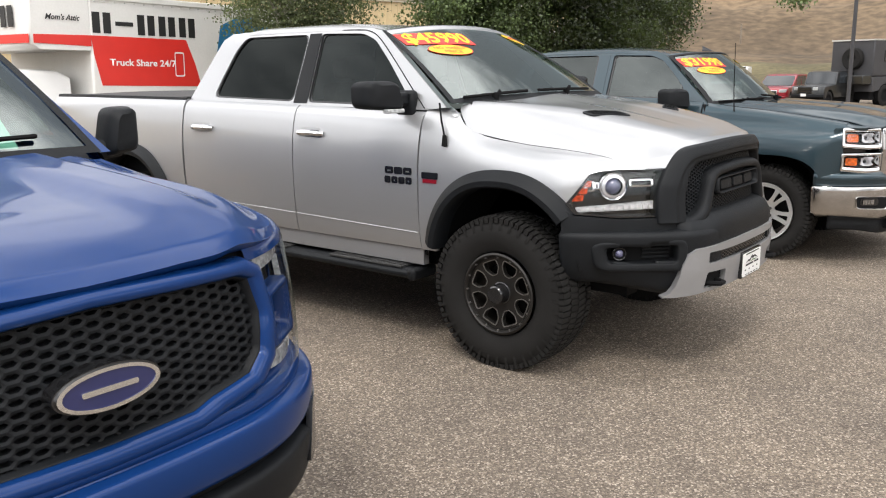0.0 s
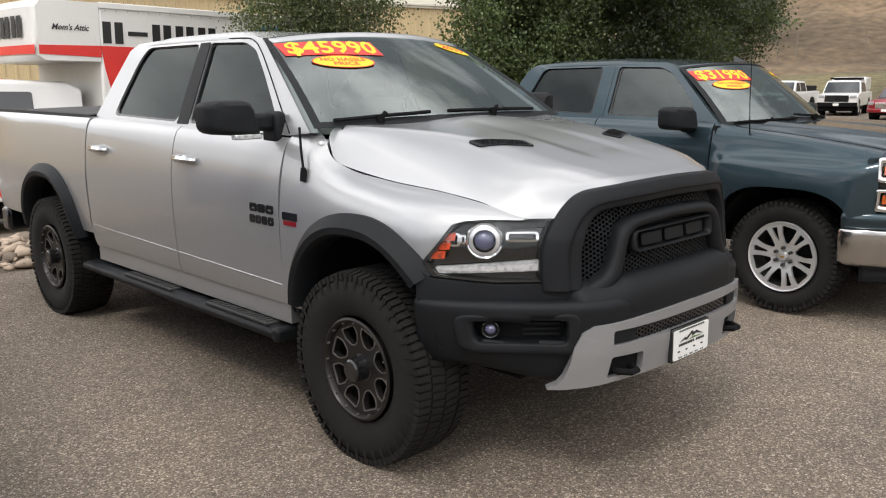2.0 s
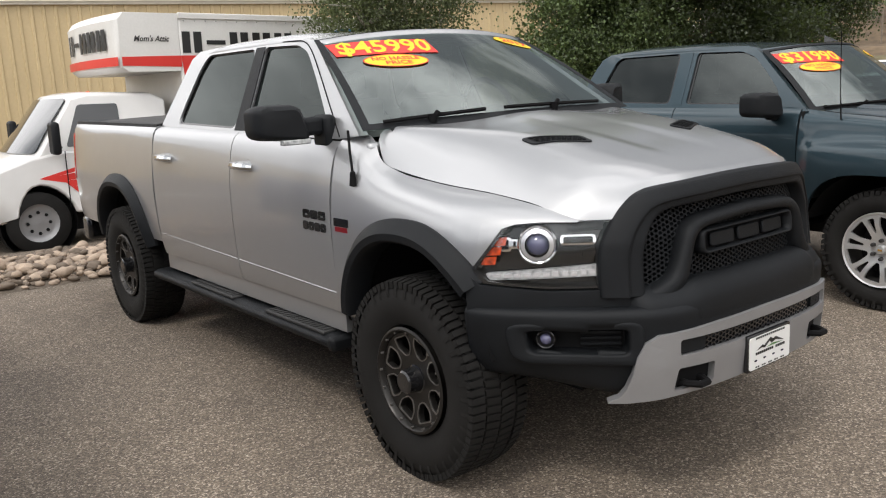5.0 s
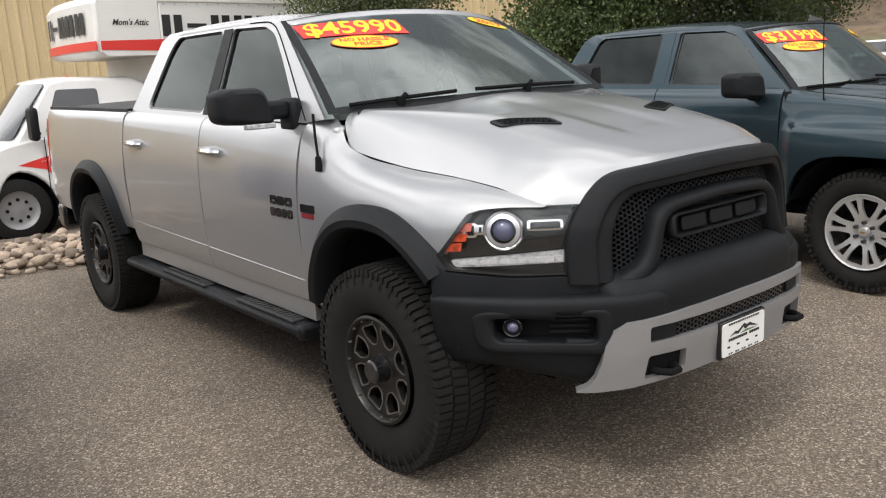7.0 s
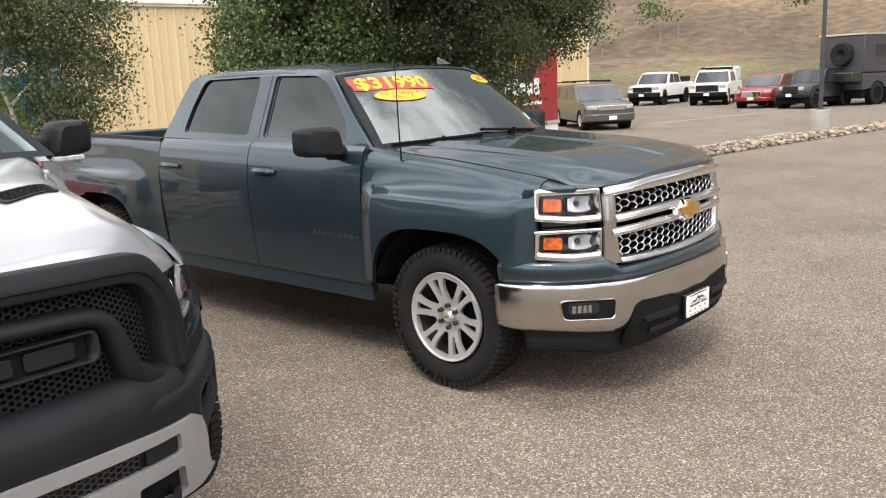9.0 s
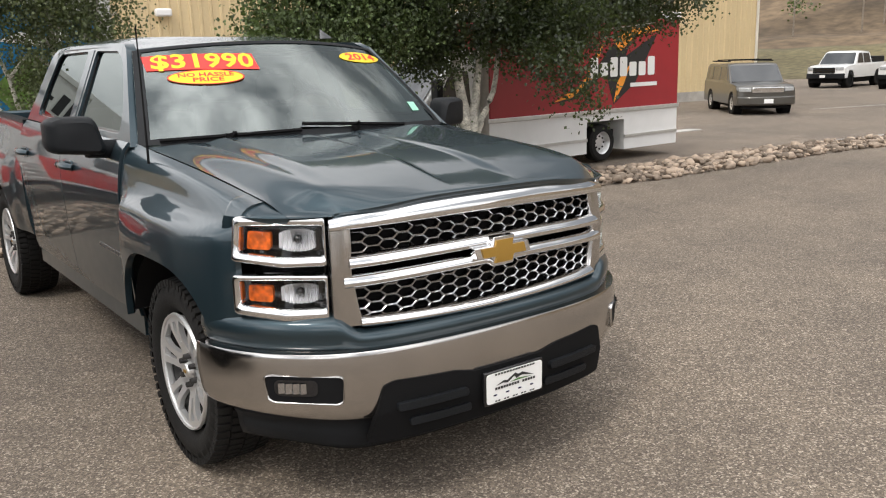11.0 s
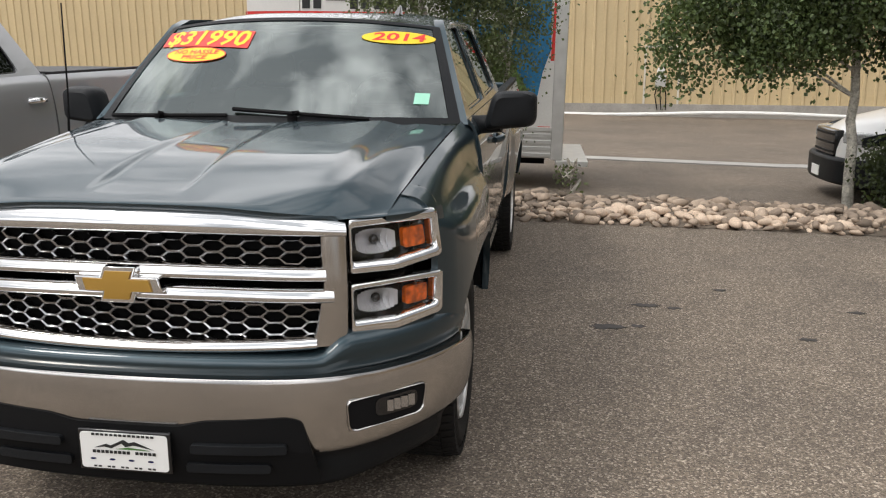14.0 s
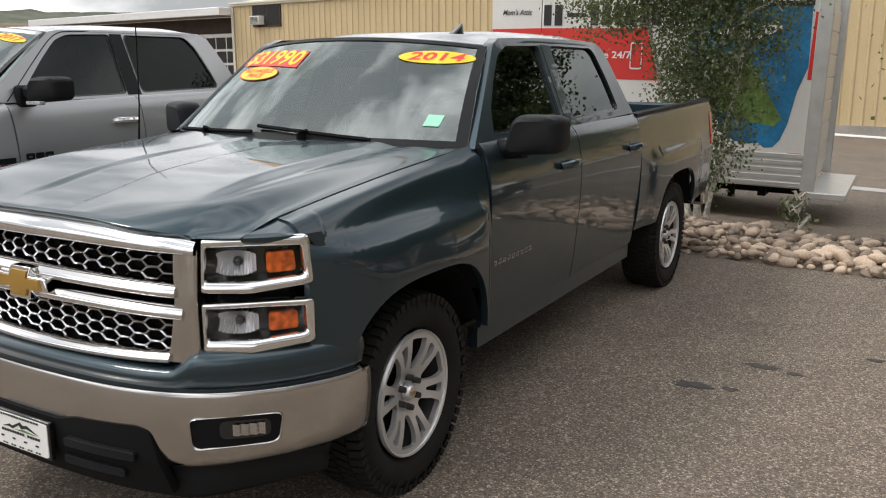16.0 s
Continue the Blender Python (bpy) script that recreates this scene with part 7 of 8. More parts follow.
bm = bmesh.new()
grid(bm, [[(x, y, z) for y, z in ((WALL_Y - 0.1, WALL_H + 0.10), (WALL_Y + 4.5, WALL_H + 0.95), (WALL_Y + 9, WALL_H + 0.10))] for x in (WALL_X0, WALL_X1)])
link("roof_sheet", bm, M["eave"], core, thick=0.04)
bm = bmesh.new()
tube(bm, [(x, WALL_Y - 0.45, -0.34 + 0.05 * math.sin(x * 0.7)) for x in np.linspace(1.0, 21.0, 60)], 0.055, 8)
tagged(link("hose_pipe", bm, M["sign_white"]), "long white pipe lying along the wall footing", "pipe")
door = tagged(link("door_1", boxes(((8.22, WALL_Y + 0.0, -0.40), (9.18, WALL_Y + 0.04, 1.63))), M["siding"], bevel=0.01), "beige steel door in the metal wall", "door", "", "structure")
link("door_frame", boxes(((8.16, WALL_Y - 0.02, -0.40), (8.22, WALL_Y + 0.05, 1.69)), ((9.18, WALL_Y - 0.02, -0.40), (9.24, WALL_Y + 0.05, 1.69)), ((8.22, WALL_Y - 0.02, 1.63), (9.18, WALL_Y + 0.05, 1.69))), M["eave"], door)
meter = thing("electric_meter", pose(8.68, WALL_Y - 0.03, 0), "round grey electric meter with cables on the metal wall", "electric meter")
bm = bmesh.new()
lathe(bm, [(-0.16, 0.0), (-0.15, 0.10), (-0.08, 0.13), (0.0, 0.13)], 20, "y", (0, 0, 0.92))
part("meter_glass", bm, M["white"], meter)
part("meter_box", boxes(((-0.16, -0.10, 0.45), (0.16, 0.0, 0.80))), M["aluminium"], meter, bevel=0.01)
bm = bmesh.new()
for dx in (-0.10, 0.0, 0.11):
    tube(bm, [(dx, -0.05, 0.5), (dx * 1.6, -0.06, 0.2), (dx * 1.2 + 0.05, -0.05, -0.25)], 0.018, 6)
part("cable", bm, M["dark"], meter)
win = tagged(link("window_1", boxes(((-21.2, WALL_Y - 0.01, 3.40), (-19.28, WALL_Y + 0.03, 4.36))), M["brown"], bevel=0.01), "dark-framed window with an air conditioner", "window", "", "structure")
for x0, x1 in ((-21.1, -20.28), (-20.2, -19.38)):
    link("pane", boxes(((x0, WALL_Y - 0.02, 3.95 if x0 < -20.5 else 3.5), (x1, WALL_Y - 0.012, 4.30))), M["farglass"], win)
ac = thing("air_conditioner", pose(-20.68, WALL_Y - 0.02, 3.68), "white window air conditioner", "air conditioner")
part("casing", boxes(((-0.32, -0.35, -0.18), (0.32, 0.0, 0.20))), M["white"], ac, bevel=0.02)
for k in range(6):
    part("louvre", boxes(((-0.27, -0.36, -0.13 + k * 0.05), (0.27, -0.352, -0.105 + k * 0.05))), M["dark"], ac)
lamp = thing("wall_lamp", pose(11.6, WALL_Y - 0.02, 3.3), "pale wall lamp on the metal building", "wall lamp")
part("housing", boxes(((-0.25, -0.25, -0.12), (0.25, 0.0, 0.12))), M["offwhite"], lamp, bevel=0.05)

shed = tagged(link("wall_shed", boxes(((-40, 22.9, -0.45), (-22.75, 23.15, 3.95))), M["brown"], smooth=0), "dark brown shed with a glazed garage door", "shed", "", "structure")
link("shed_roof", boxes(((-40.5, 21.6, 3.98), (-22.72, 30, 4.35))), M["offwhite"], shed, bevel=0.03)
link("garage_door", boxes(((-26.4, 22.84, -0.4), (-23.1, 22.9, 3.2))), M["white"], shed)
for i in range(4):
    for j in range(4):
        link("pane", boxes(((-26.2 + i * 0.8, 22.81, 0.5 + j * 0.66), (-25.5 + i * 0.8, 22.835, 1.04 + j * 0.66))), M["farglass"], shed)

WALL_M = Matrix.Translation((4.0, 24.3, 0)) @ pose(0, 0, 0, 0, 0, -9.1) @ Matrix.Translation((-4.0, -22.3, 0))
for name in ("wall_metal_building", "foundation", "hose_pipe", "door_1", "electric_meter", "window_1", "air_conditioner", "wall_lamp", "wall_shed"):
    bpy.data.objects[name].matrix_basis = WALL_M @ bpy.data.objects[name].matrix_basis

# ---- light pole ----
lp = thing("light_pole", pose(28.3, 5.1, ground_z(28.3, 5.1)), "dark steel car park light pole on a concrete base", "light pole")
bm = bmesh.new()
lathe(bm, [(-0.1, 0.30), (0.62, 0.30), (0.66, 0.28), (0.66, 0.0)], 24, "z")
part("base", bm, M["concrete"], lp, "round concrete base")
bm = bmesh.new()
tube(bm, [(0, 0, 0.66), (0, 0, 8.5)], [0.075, 0.055], 10)
lathe(bm, [(0.66, 0.15), (0.69, 0.15), (0.69, 0.0)], 12, "z")
part("pole", bm, M["far_dark"], lp)
part("lamp_head", boxes(((-0.2, -0.7, 8.4), (0.2, 0.1, 8.55))), M["far_dark"], lp, bevel=0.03)


# ---- other vehicles ----
def outline(front, rear, sill, tops, wheels, r, hub):
    """A body's side outline with wheel openings along its lower edge; tops run from the tail to the nose."""
    pts = [(front, sill)]
    for w in wheels:
        pts += [(w - r * math.cos(a), hub + r * math.sin(a)) for a in np.linspace(-0.1, math.pi + 0.1, 13) if hub + r * math.sin(a) >= sill - 0.05]
    pts.append((rear, sill))
    return pts + list(tops)


def small_wheel(parent, x, y, R, W, rim_mat="alloy", dish=0.0):
    bm = bmesh.new()
    s = 1 if x > 0 else -1
    rim = R * 0.62
    lathe(bm, [(s * (W * 0.45), rim), (s * (W * 0.38), rim * 0.90), (s * (W * 0.30 - dish), rim * 0.75), (s * (W * 0.34 - dish), rim * 0.30), (s * (W * 0.36 - dish), 0.0)], 24)
    w = part("wheel", bm, M[rim_mat], parent)
    bm = bmesh.new()
    lathe(bm, [(-W / 2, rim), (-W / 2, R * 0.9), (-W * 0.38, R), (W * 0.38, R), (W / 2, R * 0.9), (W / 2, rim)], 28)
    part("tyre", bm, M["rubber"], w)
    bm = bmesh.new()
    for k in range(8):
        py, pz = polar(rim * 0.55, k * math.pi / 4)
        lathe(bm, [(s * (W * 0.28 - dish), rim * 0.10), (s * (W * 0.37 - dish), rim * 0.09), (s * (W * 0.37 - dish), 0.0)], 6, "x", (0, py, pz))
    part("wheel_slot", bm, M["dark"], w)["kind"] = "stuff"
    w.matrix_basis = pose(x, y, R)
    return w


def vehicle(name, label, category, m, paint, W, low, up, wheels, R, taper=0.16, panes=(), screen=None, group="parked vehicles", lamps=None, grille=None, bumper=None, rim="alloy", track=None, bow=0.30):
    """A vehicle seen from afar: lower body, tapered cab, panes, lamps, grille and wheels; its nose points to -y."""
    T = thing(name, m, label, category, group)
    z0 = min(p[1] for p in up) if up else 1.0
    cab = lambda u, v, d: ((W / 2 - 0.03 - taper * max(0, v - z0)) * (1 + 2 * d), u, v)
    yf, yr = min(p[0] for p in low), max(p[0] for p in low)

    def bend(x, y):
        k = min(1.0, abs(x) / (W / 2))
        return y + bow * (0.35 * k * k + 0.65 * k ** 5) * smooth((yf + 1.1 - y) / 1.1) - 0.10 * k ** 4 * smooth((y - yr + 0.6) / 0.6)

    def slab(lo, hi):
        """A bar across the nose that follows its curve."""
        bm = bmesh.new()
        n = 10
        rows = []
        for i in range(n + 1):
            x = lo[0] + (hi[0] - lo[0]) * i / n
            o = bend(x, yf) - yf
            rows.append([(x, lo[1] + o, lo[2]), (x, lo[1] + o, hi[2]), (x, hi[1] + o, hi[2]), (x, hi[1] + o, lo[2])])
        vs = grid(bm, rows, True)
        bm.faces.new(vs[0]), bm.faces.new(vs[-1])
        return bm

    def loft(loop, half, name, lean):
        bm = bmesh.new()
        ks = (-1, -0.97, -0.88, -0.7, -0.35, 0, 0.35, 0.7, 0.88, 0.97, 1)
        rows = [[(k * half(v), bend(k * half(v), u) + lean * k * k * smooth((1.4 - u) / 1.4), v - 0.035 * abs(k) ** 8 * smooth((v - 0.9) / 0.1)) for u, v in loop] for k in ks]
        grid(bm, rows, True)
        for k in (0, -1):
            b2 = [bm.verts.new(p) for p in rows[k]]
            es = [bm.edges.new((b2[i - 1], b2[i])) for i in range(len(b2))]
            bmesh.ops.triangle_fill(bm, use_beauty=True, edges=es)
        bmesh.ops.remove_doubles(bm, verts=bm.verts[:], dist=0.0005)
        return part(name, bm, M[paint], T, smooth=42, bevel=0.03)

    loft(low, lambda v: W / 2 - 0.05 * max(0, v - 0.8), "body", 0.0)
    if up:
        loft(up, lambda v: W / 2 - 0.03 - taper * max(0, v - z0), "cab", 0.10)
        for q in panes:
            for s in (-1, 1):
                part("side_window", plate(rounded(q, 0.04, 3), [], lambda u, v, d: (s * (cab(u, v, 0)[0] + 0.006 + d), u, v), 0.01, 0), M["farglass"], T)
    if screen:
        (yb, zb), (yt, zt) = screen
        (yb, zb), (yt, zt) = up[0], up[-1]
        nl = math.hypot(yt - yb, zt - zb)
        ny, nz = -(zt - zb) / nl, (yt - yb) / nl
        f = lambda u, v, d: (u * (cab(0, zb + (zt - zb) * v, 0)[0] - 0.07), bend(u * W / 2 * 0.93, yb + (yt - yb) * v) + 0.10 * u * u * 0.86 * smooth((1.4 - yb - (yt - yb) * v) / 1.4) + ny * (0.014 + d), zb + (zt - zb) * v + nz * (0.012 + d))
        part("windscreen", plate(rounded(rect(-1, 0.04, 1, 0.94), 0.08, 3), [], f, 0.01, 0.2), M["farglass"], T)
    if grille:
        gw, g0, g1, gm = grille
        gr = part("grille", slab((-gw, yf - 0.02, g0), (gw, yf + 0.10, g1)), M[gm], T, bevel=0.02)
        for k in range(3):
            zz = g0 + (g1 - g0) * (k + 0.5) / 3
            part("grille_bar", slab((-gw * 0.95, yf - 0.03, zz - 0.015), (gw * 0.95, yf - 0.015, zz + 0.015)), M["chrome" if gm != "gloss" else "black"], gr)
    if lamps:
        x0, x1, l0, l1 = lamps
        for s in (-1, 1):
            part("headlight", slab((s * x0, yf - 0.015, l0), (s * x1, yf + 0.22, l1)), M["ledbar"], T, bevel=0.02)
    if bumper:
        b0, b1, bmn = bumper
        part("front_bumper", slab((-W / 2 + 0.01, yf - 0.09, b0), (W / 2 - 0.01, yf + 0.16, b1)), M[bmn], T, bevel=0.04)
        part("number_plate", boxes(((-0.15, yf - 0.10, b0 + 0.06), (0.15, yf - 0.088, b0 + 0.20))), M["sign_white"], T)
    t = track or W / 2 - 0.13
    for wy in wheels:
        for s in (-1, 1):
            small_wheel(T, s * t, wy, R, 0.24, rim)
    part("underbody", boxes(((-W / 2 + 0.2, yf + 0.2, R * 0.6), (W / 2 - 0.2, max(p[0] for p in low) - 0.2, R * 1.5))), M["dark"], T)
    for s in (-1, 1):
        for wy in wheels:
            bm = bmesh.new()
            lathe(bm, [(s * (W / 2 - 0.30), 0.0), (s * (W / 2 - 0.30), R * 1.18), (s * (W / 2 - 0.02), R * 1.18)], 24, "x", (0, wy, R))
            part("wheel_well", bm, M["dark"], T)
    return T


def far(x, y, heading):
    """A pose on the car park; heading: degrees from -y, turning clockwise seen from above."""
    return pose(x, y, ground_z(x, y), 0, 0, -heading)


# grey family wagon with roof bars
T = vehicle("parked_suv", "taupe-grey boxy parked car with roof bars", "car", far(28.4, 13.0, 42), "far_grey", 1.93,
            outline(-0.95, 4.10, 0.32, [(4.12, 0.9), (4.05, 1.12), (0.35, 1.08), (-0.75, 1.0), (-0.95, 0.82)], (0.0, 2.99), 0.40, 0.36),
            [(0.30, 1.05), (4.05, 1.08), (3.95, 1.62), (3.7, 1.70), (1.15, 1.70), (0.98, 1.66)], (0.0, 2.99), 0.36, 0.12,
            ([(0.75, 1.12), (1.75, 1.12), (1.75, 1.58), (1.10, 1.58)], [(1.85, 1.12), (2.8, 1.12), (2.8, 1.58), (1.85, 1.58)], [(2.9, 1.12), (3.85, 1.12), (3.75, 1.55), (2.9, 1.58)]), ((0.36, 1.08), (1.02, 1.64)),
            lamps=(0.55, 0.90, 0.78, 0.92), grille=(0.52, 0.74, 0.92, "chrome"), bumper=(0.34, 0.62, "far_grey"))
for s in (-1, 1):
    part("roof_bar", boxes(((s * 0.72, 1.2, 1.75), (s * 0.76, 3.7, 1.79))), M["dark"], T)
for y in (1.4, 2.9):
    part("cross_bar", boxes(((-0.76, y, 1.79), (0.76, y + 0.06, 1.83))), M["dark"], T)
truck_low = outline(-0.95, 4.85, 0.52, [(4.87, 0.8), (4.87, 1.30), (2.62, 1.30), (2.60, 1.26), (0.40, 1.26), (-0.55, 1.20), (-0.93, 1.10)], (0.0, 3.55), 0.52, 0.44)
truck_up = [(0.45, 1.22), (2.75, 1.26), (2.60, 1.80), (2.45, 1.93), (1.3, 1.95), (1.08, 1.88)]
truck_panes = ([(0.85, 1.30), (1.60, 1.30), (1.60, 1.82), (1.20, 1.82)], [(1.70, 1.30), (2.55, 1.30), (2.45, 1.80), (1.70, 1.82)])
T = vehicle("parked_truck", "white pickup truck with a black grille and bed bar", "pickup truck", far(47.6, 20.6, 87), "offwhite", 2.1, truck_low, truck_up, (0.0, 3.55), 0.44, 0.2, truck_panes, ((0.52, 1.24), (1.14, 1.88)),
            lamps=(0.62, 0.98, 0.95, 1.12), grille=(0.60, 0.80, 1.10, "gloss"), bumper=(0.50, 0.78, "black"), rim="dark")
part("bed_bar", boxes(((-0.9, 2.9, 1.3), (0.9, 4.6, 1.62))), M["black"], T, bevel=0.05)
T = vehicle("parked_truck", "white pickup truck with a white bed cap and roof lamps", "pickup truck", far(46.8, 16.4, 78), "offwhite", 2.1, truck_low, truck_up, (0.0, 3.55), 0.44, 0.2, truck_panes, ((0.52, 1.24), (1.14, 1.88)),
            lamps=(0.66, 0.98, 0.98, 1.14), grille=(0.62, 0.78, 1.14, "gloss"), bumper=(0.50, 0.74, "dark"))
part("bed_cap", boxes(((-0.93, 2.75, 1.29), (0.93, 4.85, 2.12))), M["offwhite"], T, bevel=0.12)
part("roof_rack", boxes(((-0.8, 1.5, 2.0), (0.8, 3.4, 2.10))), M["dark"], T)
T = vehicle("parked_suv", "dark red parked family car", "car", far(43.2, 12.4, 91), "far_red", 1.93,
            outline(-0.92, 3.80, 0.36, [(3.80, 0.8), (3.75, 1.10), (0.4, 1.08), (-0.7, 0.98), (-0.92, 0.78)], (0.0, 2.82), 0.42, 0.37),
            [(0.30, 1.05), (3.72, 1.08), (3.40, 1.55), (2.9, 1.68), (1.5, 1.69), (1.20, 1.62)], (0.0, 2.82), 0.37, 0.16,
            ([(0.95, 1.12), (1.75, 1.12), (1.75, 1.58), (1.35, 1.56)], [(1.85, 1.12), (2.75, 1.12), (2.7, 1.56), (1.85, 1.58)]), ((0.36, 1.08), (1.22, 1.62)),
            lamps=(0.60, 0.92, 0.74, 0.90), grille=(0.50, 0.56, 0.86, "chrome"), bumper=(0.36, 0.56, "far_red"))
T = vehicle("parked_offroader", "black off-road parked car with pale rear top", "off-road car", far(42.2, 10.1, 106), "far_black", 1.85,
            outline(-0.70, 3.55, 0.55, [(3.55, 0.9), (3.55, 1.18), (0.55, 1.18), (-0.65, 1.10), (-0.70, 0.9)], (0.0, 2.6), 0.50, 0.42),
            [(0.60, 1.16), (3.50, 1.16), (3.45, 1.82), (1.10, 1.85), (0.85, 1.80)], (0.0, 2.6), 0.42, 0.10,
            ([(0.95, 1.22), (1.75, 1.22), (1.75, 1.75), (1.10, 1.75)], [(1.9, 1.22), (3.3, 1.22), (3.3, 1.75), (1.9, 1.75)]), ((0.62, 1.20), (0.88, 1.78)),
            lamps=(0.42, 0.66, 0.88, 1.04), grille=(0.38, 0.72, 1.06, "gloss"), bumper=(0.52, 0.70, "black"), rim="dark")
T = vehicle("parked_sedan", "pale blue-white parked car beside the shed", "car", far(-16.5, 22.6, 20), "offwhite", 1.85,
            outline(-0.9, 3.8, 0.32, [(3.8, 0.9), (3.6, 1.02), (0.4, 1.02), (-0.8, 0.85)], (0.0, 2.8), 0.38, 0.34),
            [(0.3, 1.0), (3.5, 1.0), (2.9, 1.45), (1.4, 1.48)], (0.0, 2.8), 0.34, 0.2, ([(0.9, 1.06), (1.9, 1.06), (1.9, 1.38), (1.4, 1.40)], [(2.0, 1.06), (3.1, 1.06), (2.75, 1.36), (2.0, 1.38)]), ((0.34, 1.02), (1.36, 1.46)),
            lamps=(0.5, 0.85, 0.66, 0.78), grille=(0.4, 0.55, 0.72, "gloss"), bumper=(0.33, 0.55, "offwhite"))
# dark expedition camper
T = vehicle("camper_truck", "dark grey expedition camper truck with a spare wheel on its back", "camper truck", far(49.2, 7.2, -72), "far_dark", 2.4,
            outline(-1.3, 5.2, 0.75, [(5.2, 1.0), (5.2, 1.55), (2.2, 1.55), (0.3, 1.6), (-1.2, 1.5), (-1.3, 1.2)], (0.0, 3.9), 0.62, 0.55), [(0.4, 1.5), (2.1, 1.5), (2.1, 2.4), (0.9, 2.4)], (0.0, 3.9), 0.55, 0.1,
            ([(0.9, 1.6), (1.8, 1.6), (1.8, 2.2), (1.1, 2.2)],), ((0.45, 1.6), (0.92, 2.36)), rim="dark")
part("camper_body", boxes(((-1.18, 2.2, 1.55), (1.18, 5.15, 3.35))), M["far_dark"], T, bevel=0.06)
part("camper_window", boxes(((-1.2, 3.2, 2.3), (-1.18, 4.2, 2.85))), M["farglass"], T)
part("roof_edge", boxes(((-1.20, 2.15, 3.35), (1.20, 5.2, 3.42))), M["aluminium"], T)
part("rear_deck", boxes(((-1.15, 5.15, 1.15), (1.15, 6.0, 1.6))), M["far_black"], T, bevel=0.04)
bm = bmesh.new()
lathe(bm, [(5.18, 0.0), (5.42, 0.25), (5.44, 0.5), (5.36, 0.56), (5.18, 0.56)], 28, "y", (-0.1, 0, 2.45))
part("spare_wheel", bm, M["rubber"], T, "black spare wheel")

# ---- orange-white rental box truck ----
RENTAL = Matrix.Translation((-0.42, 9.50, -0.215)) @ Matrix.Rotation(radians(1.3), 4, "Y") @ pose(0, 0, 0, 0, 0, -90)
T = vehicle("rental_truck", "white and red rental moving truck with an overhanging attic", "moving truck", RENTAL, "offwhite", 2.0,
            outline(-0.78, 1.95, 0.42, [(1.95, 1.2), (0.35, 1.28), (-0.10, 1.22), (-0.70, 1.08), (-0.78, 0.85)], (0.0,), 0.46, 0.39),
            [(-0.12, 1.20), (1.80, 1.20), (1.80, 1.88), (1.60, 1.96), (0.72, 1.98), (0.50, 1.94)], (0.0,), 0.385, 0.16,
            ([(0.42, 1.30), (1.12, 1.30), (1.12, 1.82), (0.62, 1.82)],), ((-0.08, 1.24), (0.56, 1.94)), group="",
            lamps=(0.60, 0.92, 0.78, 0.98), grille=(0.56, 0.74, 1.0, "gloss"), bumper=(0.40, 0.66, "chrome"), rim="greysilver")
HX = 1.15
part("box", boxes(((-HX, 1.92, 0.46), (HX, 5.53, 2.95))), M["white"], T, "white box body", bevel=0.03)
bm = bmesh.new()
att = [(1.92, 2.21), (1.24, 2.21), (1.16, 2.27), (1.15, 2.86), (1.22, 2.95), (1.92, 2.95)]
grid(bm, [[(x * (1 - 0.03 * smooth((1.6 - y) / 0.5)), y - 0.10 * (1 - (x / HX) ** 2) * smooth((1.7 - y) / 0.4), z) for y, z in att] for x in np.linspace(-HX, HX, 15)])
part("attic", bm, M["white"], T, "overhanging attic with rounded front", thick=0.03)
for s in (-1, 1):
    part("attic_side", plate([(1.92, 2.21), (1.24, 2.21), (1.165, 2.27), (1.155, 2.86), (1.225, 2.945), (1.92, 2.945)], [], lambda u, v, d: (s * (HX * (1 - 0.03 * smooth((1.6 - u) / 0.5)) + d), u, v), 0.02, 0.1), M["white"], T)
side = lambda u, v, d: (HX + 0.004 + d - (HX * 0.03 * smooth((1.6 - u) / 0.5)), u, v + 0.05)
part("red_stripe", plate([(1.165, 2.235), (1.93, 2.215), (1.93, 2.36), (1.165, 2.345)], [], lambda u, v, d: side(u, v, d + 0.003), 0.003, 0.1), M["red"], T)
part("red_panel", plate([(2.05, 1.70), (3.66, 1.69), (3.56, 2.02), (3.42, 2.36), (1.93, 2.36), (1.96, 2.1)], [], side, 0.003, 0.3), M["red"], T, "red side panel")
front_attic = lambda u, v, d: (u, 1.155 - 0.10 * (1 - (u / HX) ** 2) - d - 0.02, v + 0.05)
part("red_stripe", plate(rect(-1.08, 2.235, 1.08, 2.345), [], front_attic, 0.004, 0.15), M["red"], T)
# the name as plain bars
for f3, x0, w, z0, h in ((side, 1.96, 1.69, 2.395, 0.275), (front_attic, -0.86, 1.72, 2.44, 0.27)):
    step = w / 5
    for k in range(5):
        a, b = x0 + k * step, x0 + k * step + step * 0.80
        stroke = step * 0.33
        bars = [rect(a, z0 + h * 0.40, b, z0 + h * 0.60)] if k == 1 else [rect(a, z0, a + stroke, z0 + h), rect(b - stroke, z0, b, z0 + h)]
        for q in bars:
            part("name_bar", plate(q, [], lambda u, v, d: f3(u, v, d + 0.003), 0.003, 0.2), M["sign_black"], T)
lettering("slogan", "Truck Share 24/7", 0.125, side, M["sign_white"], T, (2.70, 2.01), 0.006, 0, 1.05)
lettering("slogan", "Mom's Attic", 0.10, side, M["sign_black"], T, (1.55, 2.57), 0.006, 0.3, 0.46)
part("phone_drawing", plate(rounded(rect(3.21, 1.83, 3.37, 2.18), 0.03), [rounded(rect(3.223, 1.85, 3.357, 2.16), 0.02)], lambda u, v, d: side(u, v, d + 0.004), 0.002, 0), M["sign_white"], T)
mural_at = lambda u, v, d: side(u + 0.2, v - 0.09 * smooth((1.8 - v) / 0.6), d)
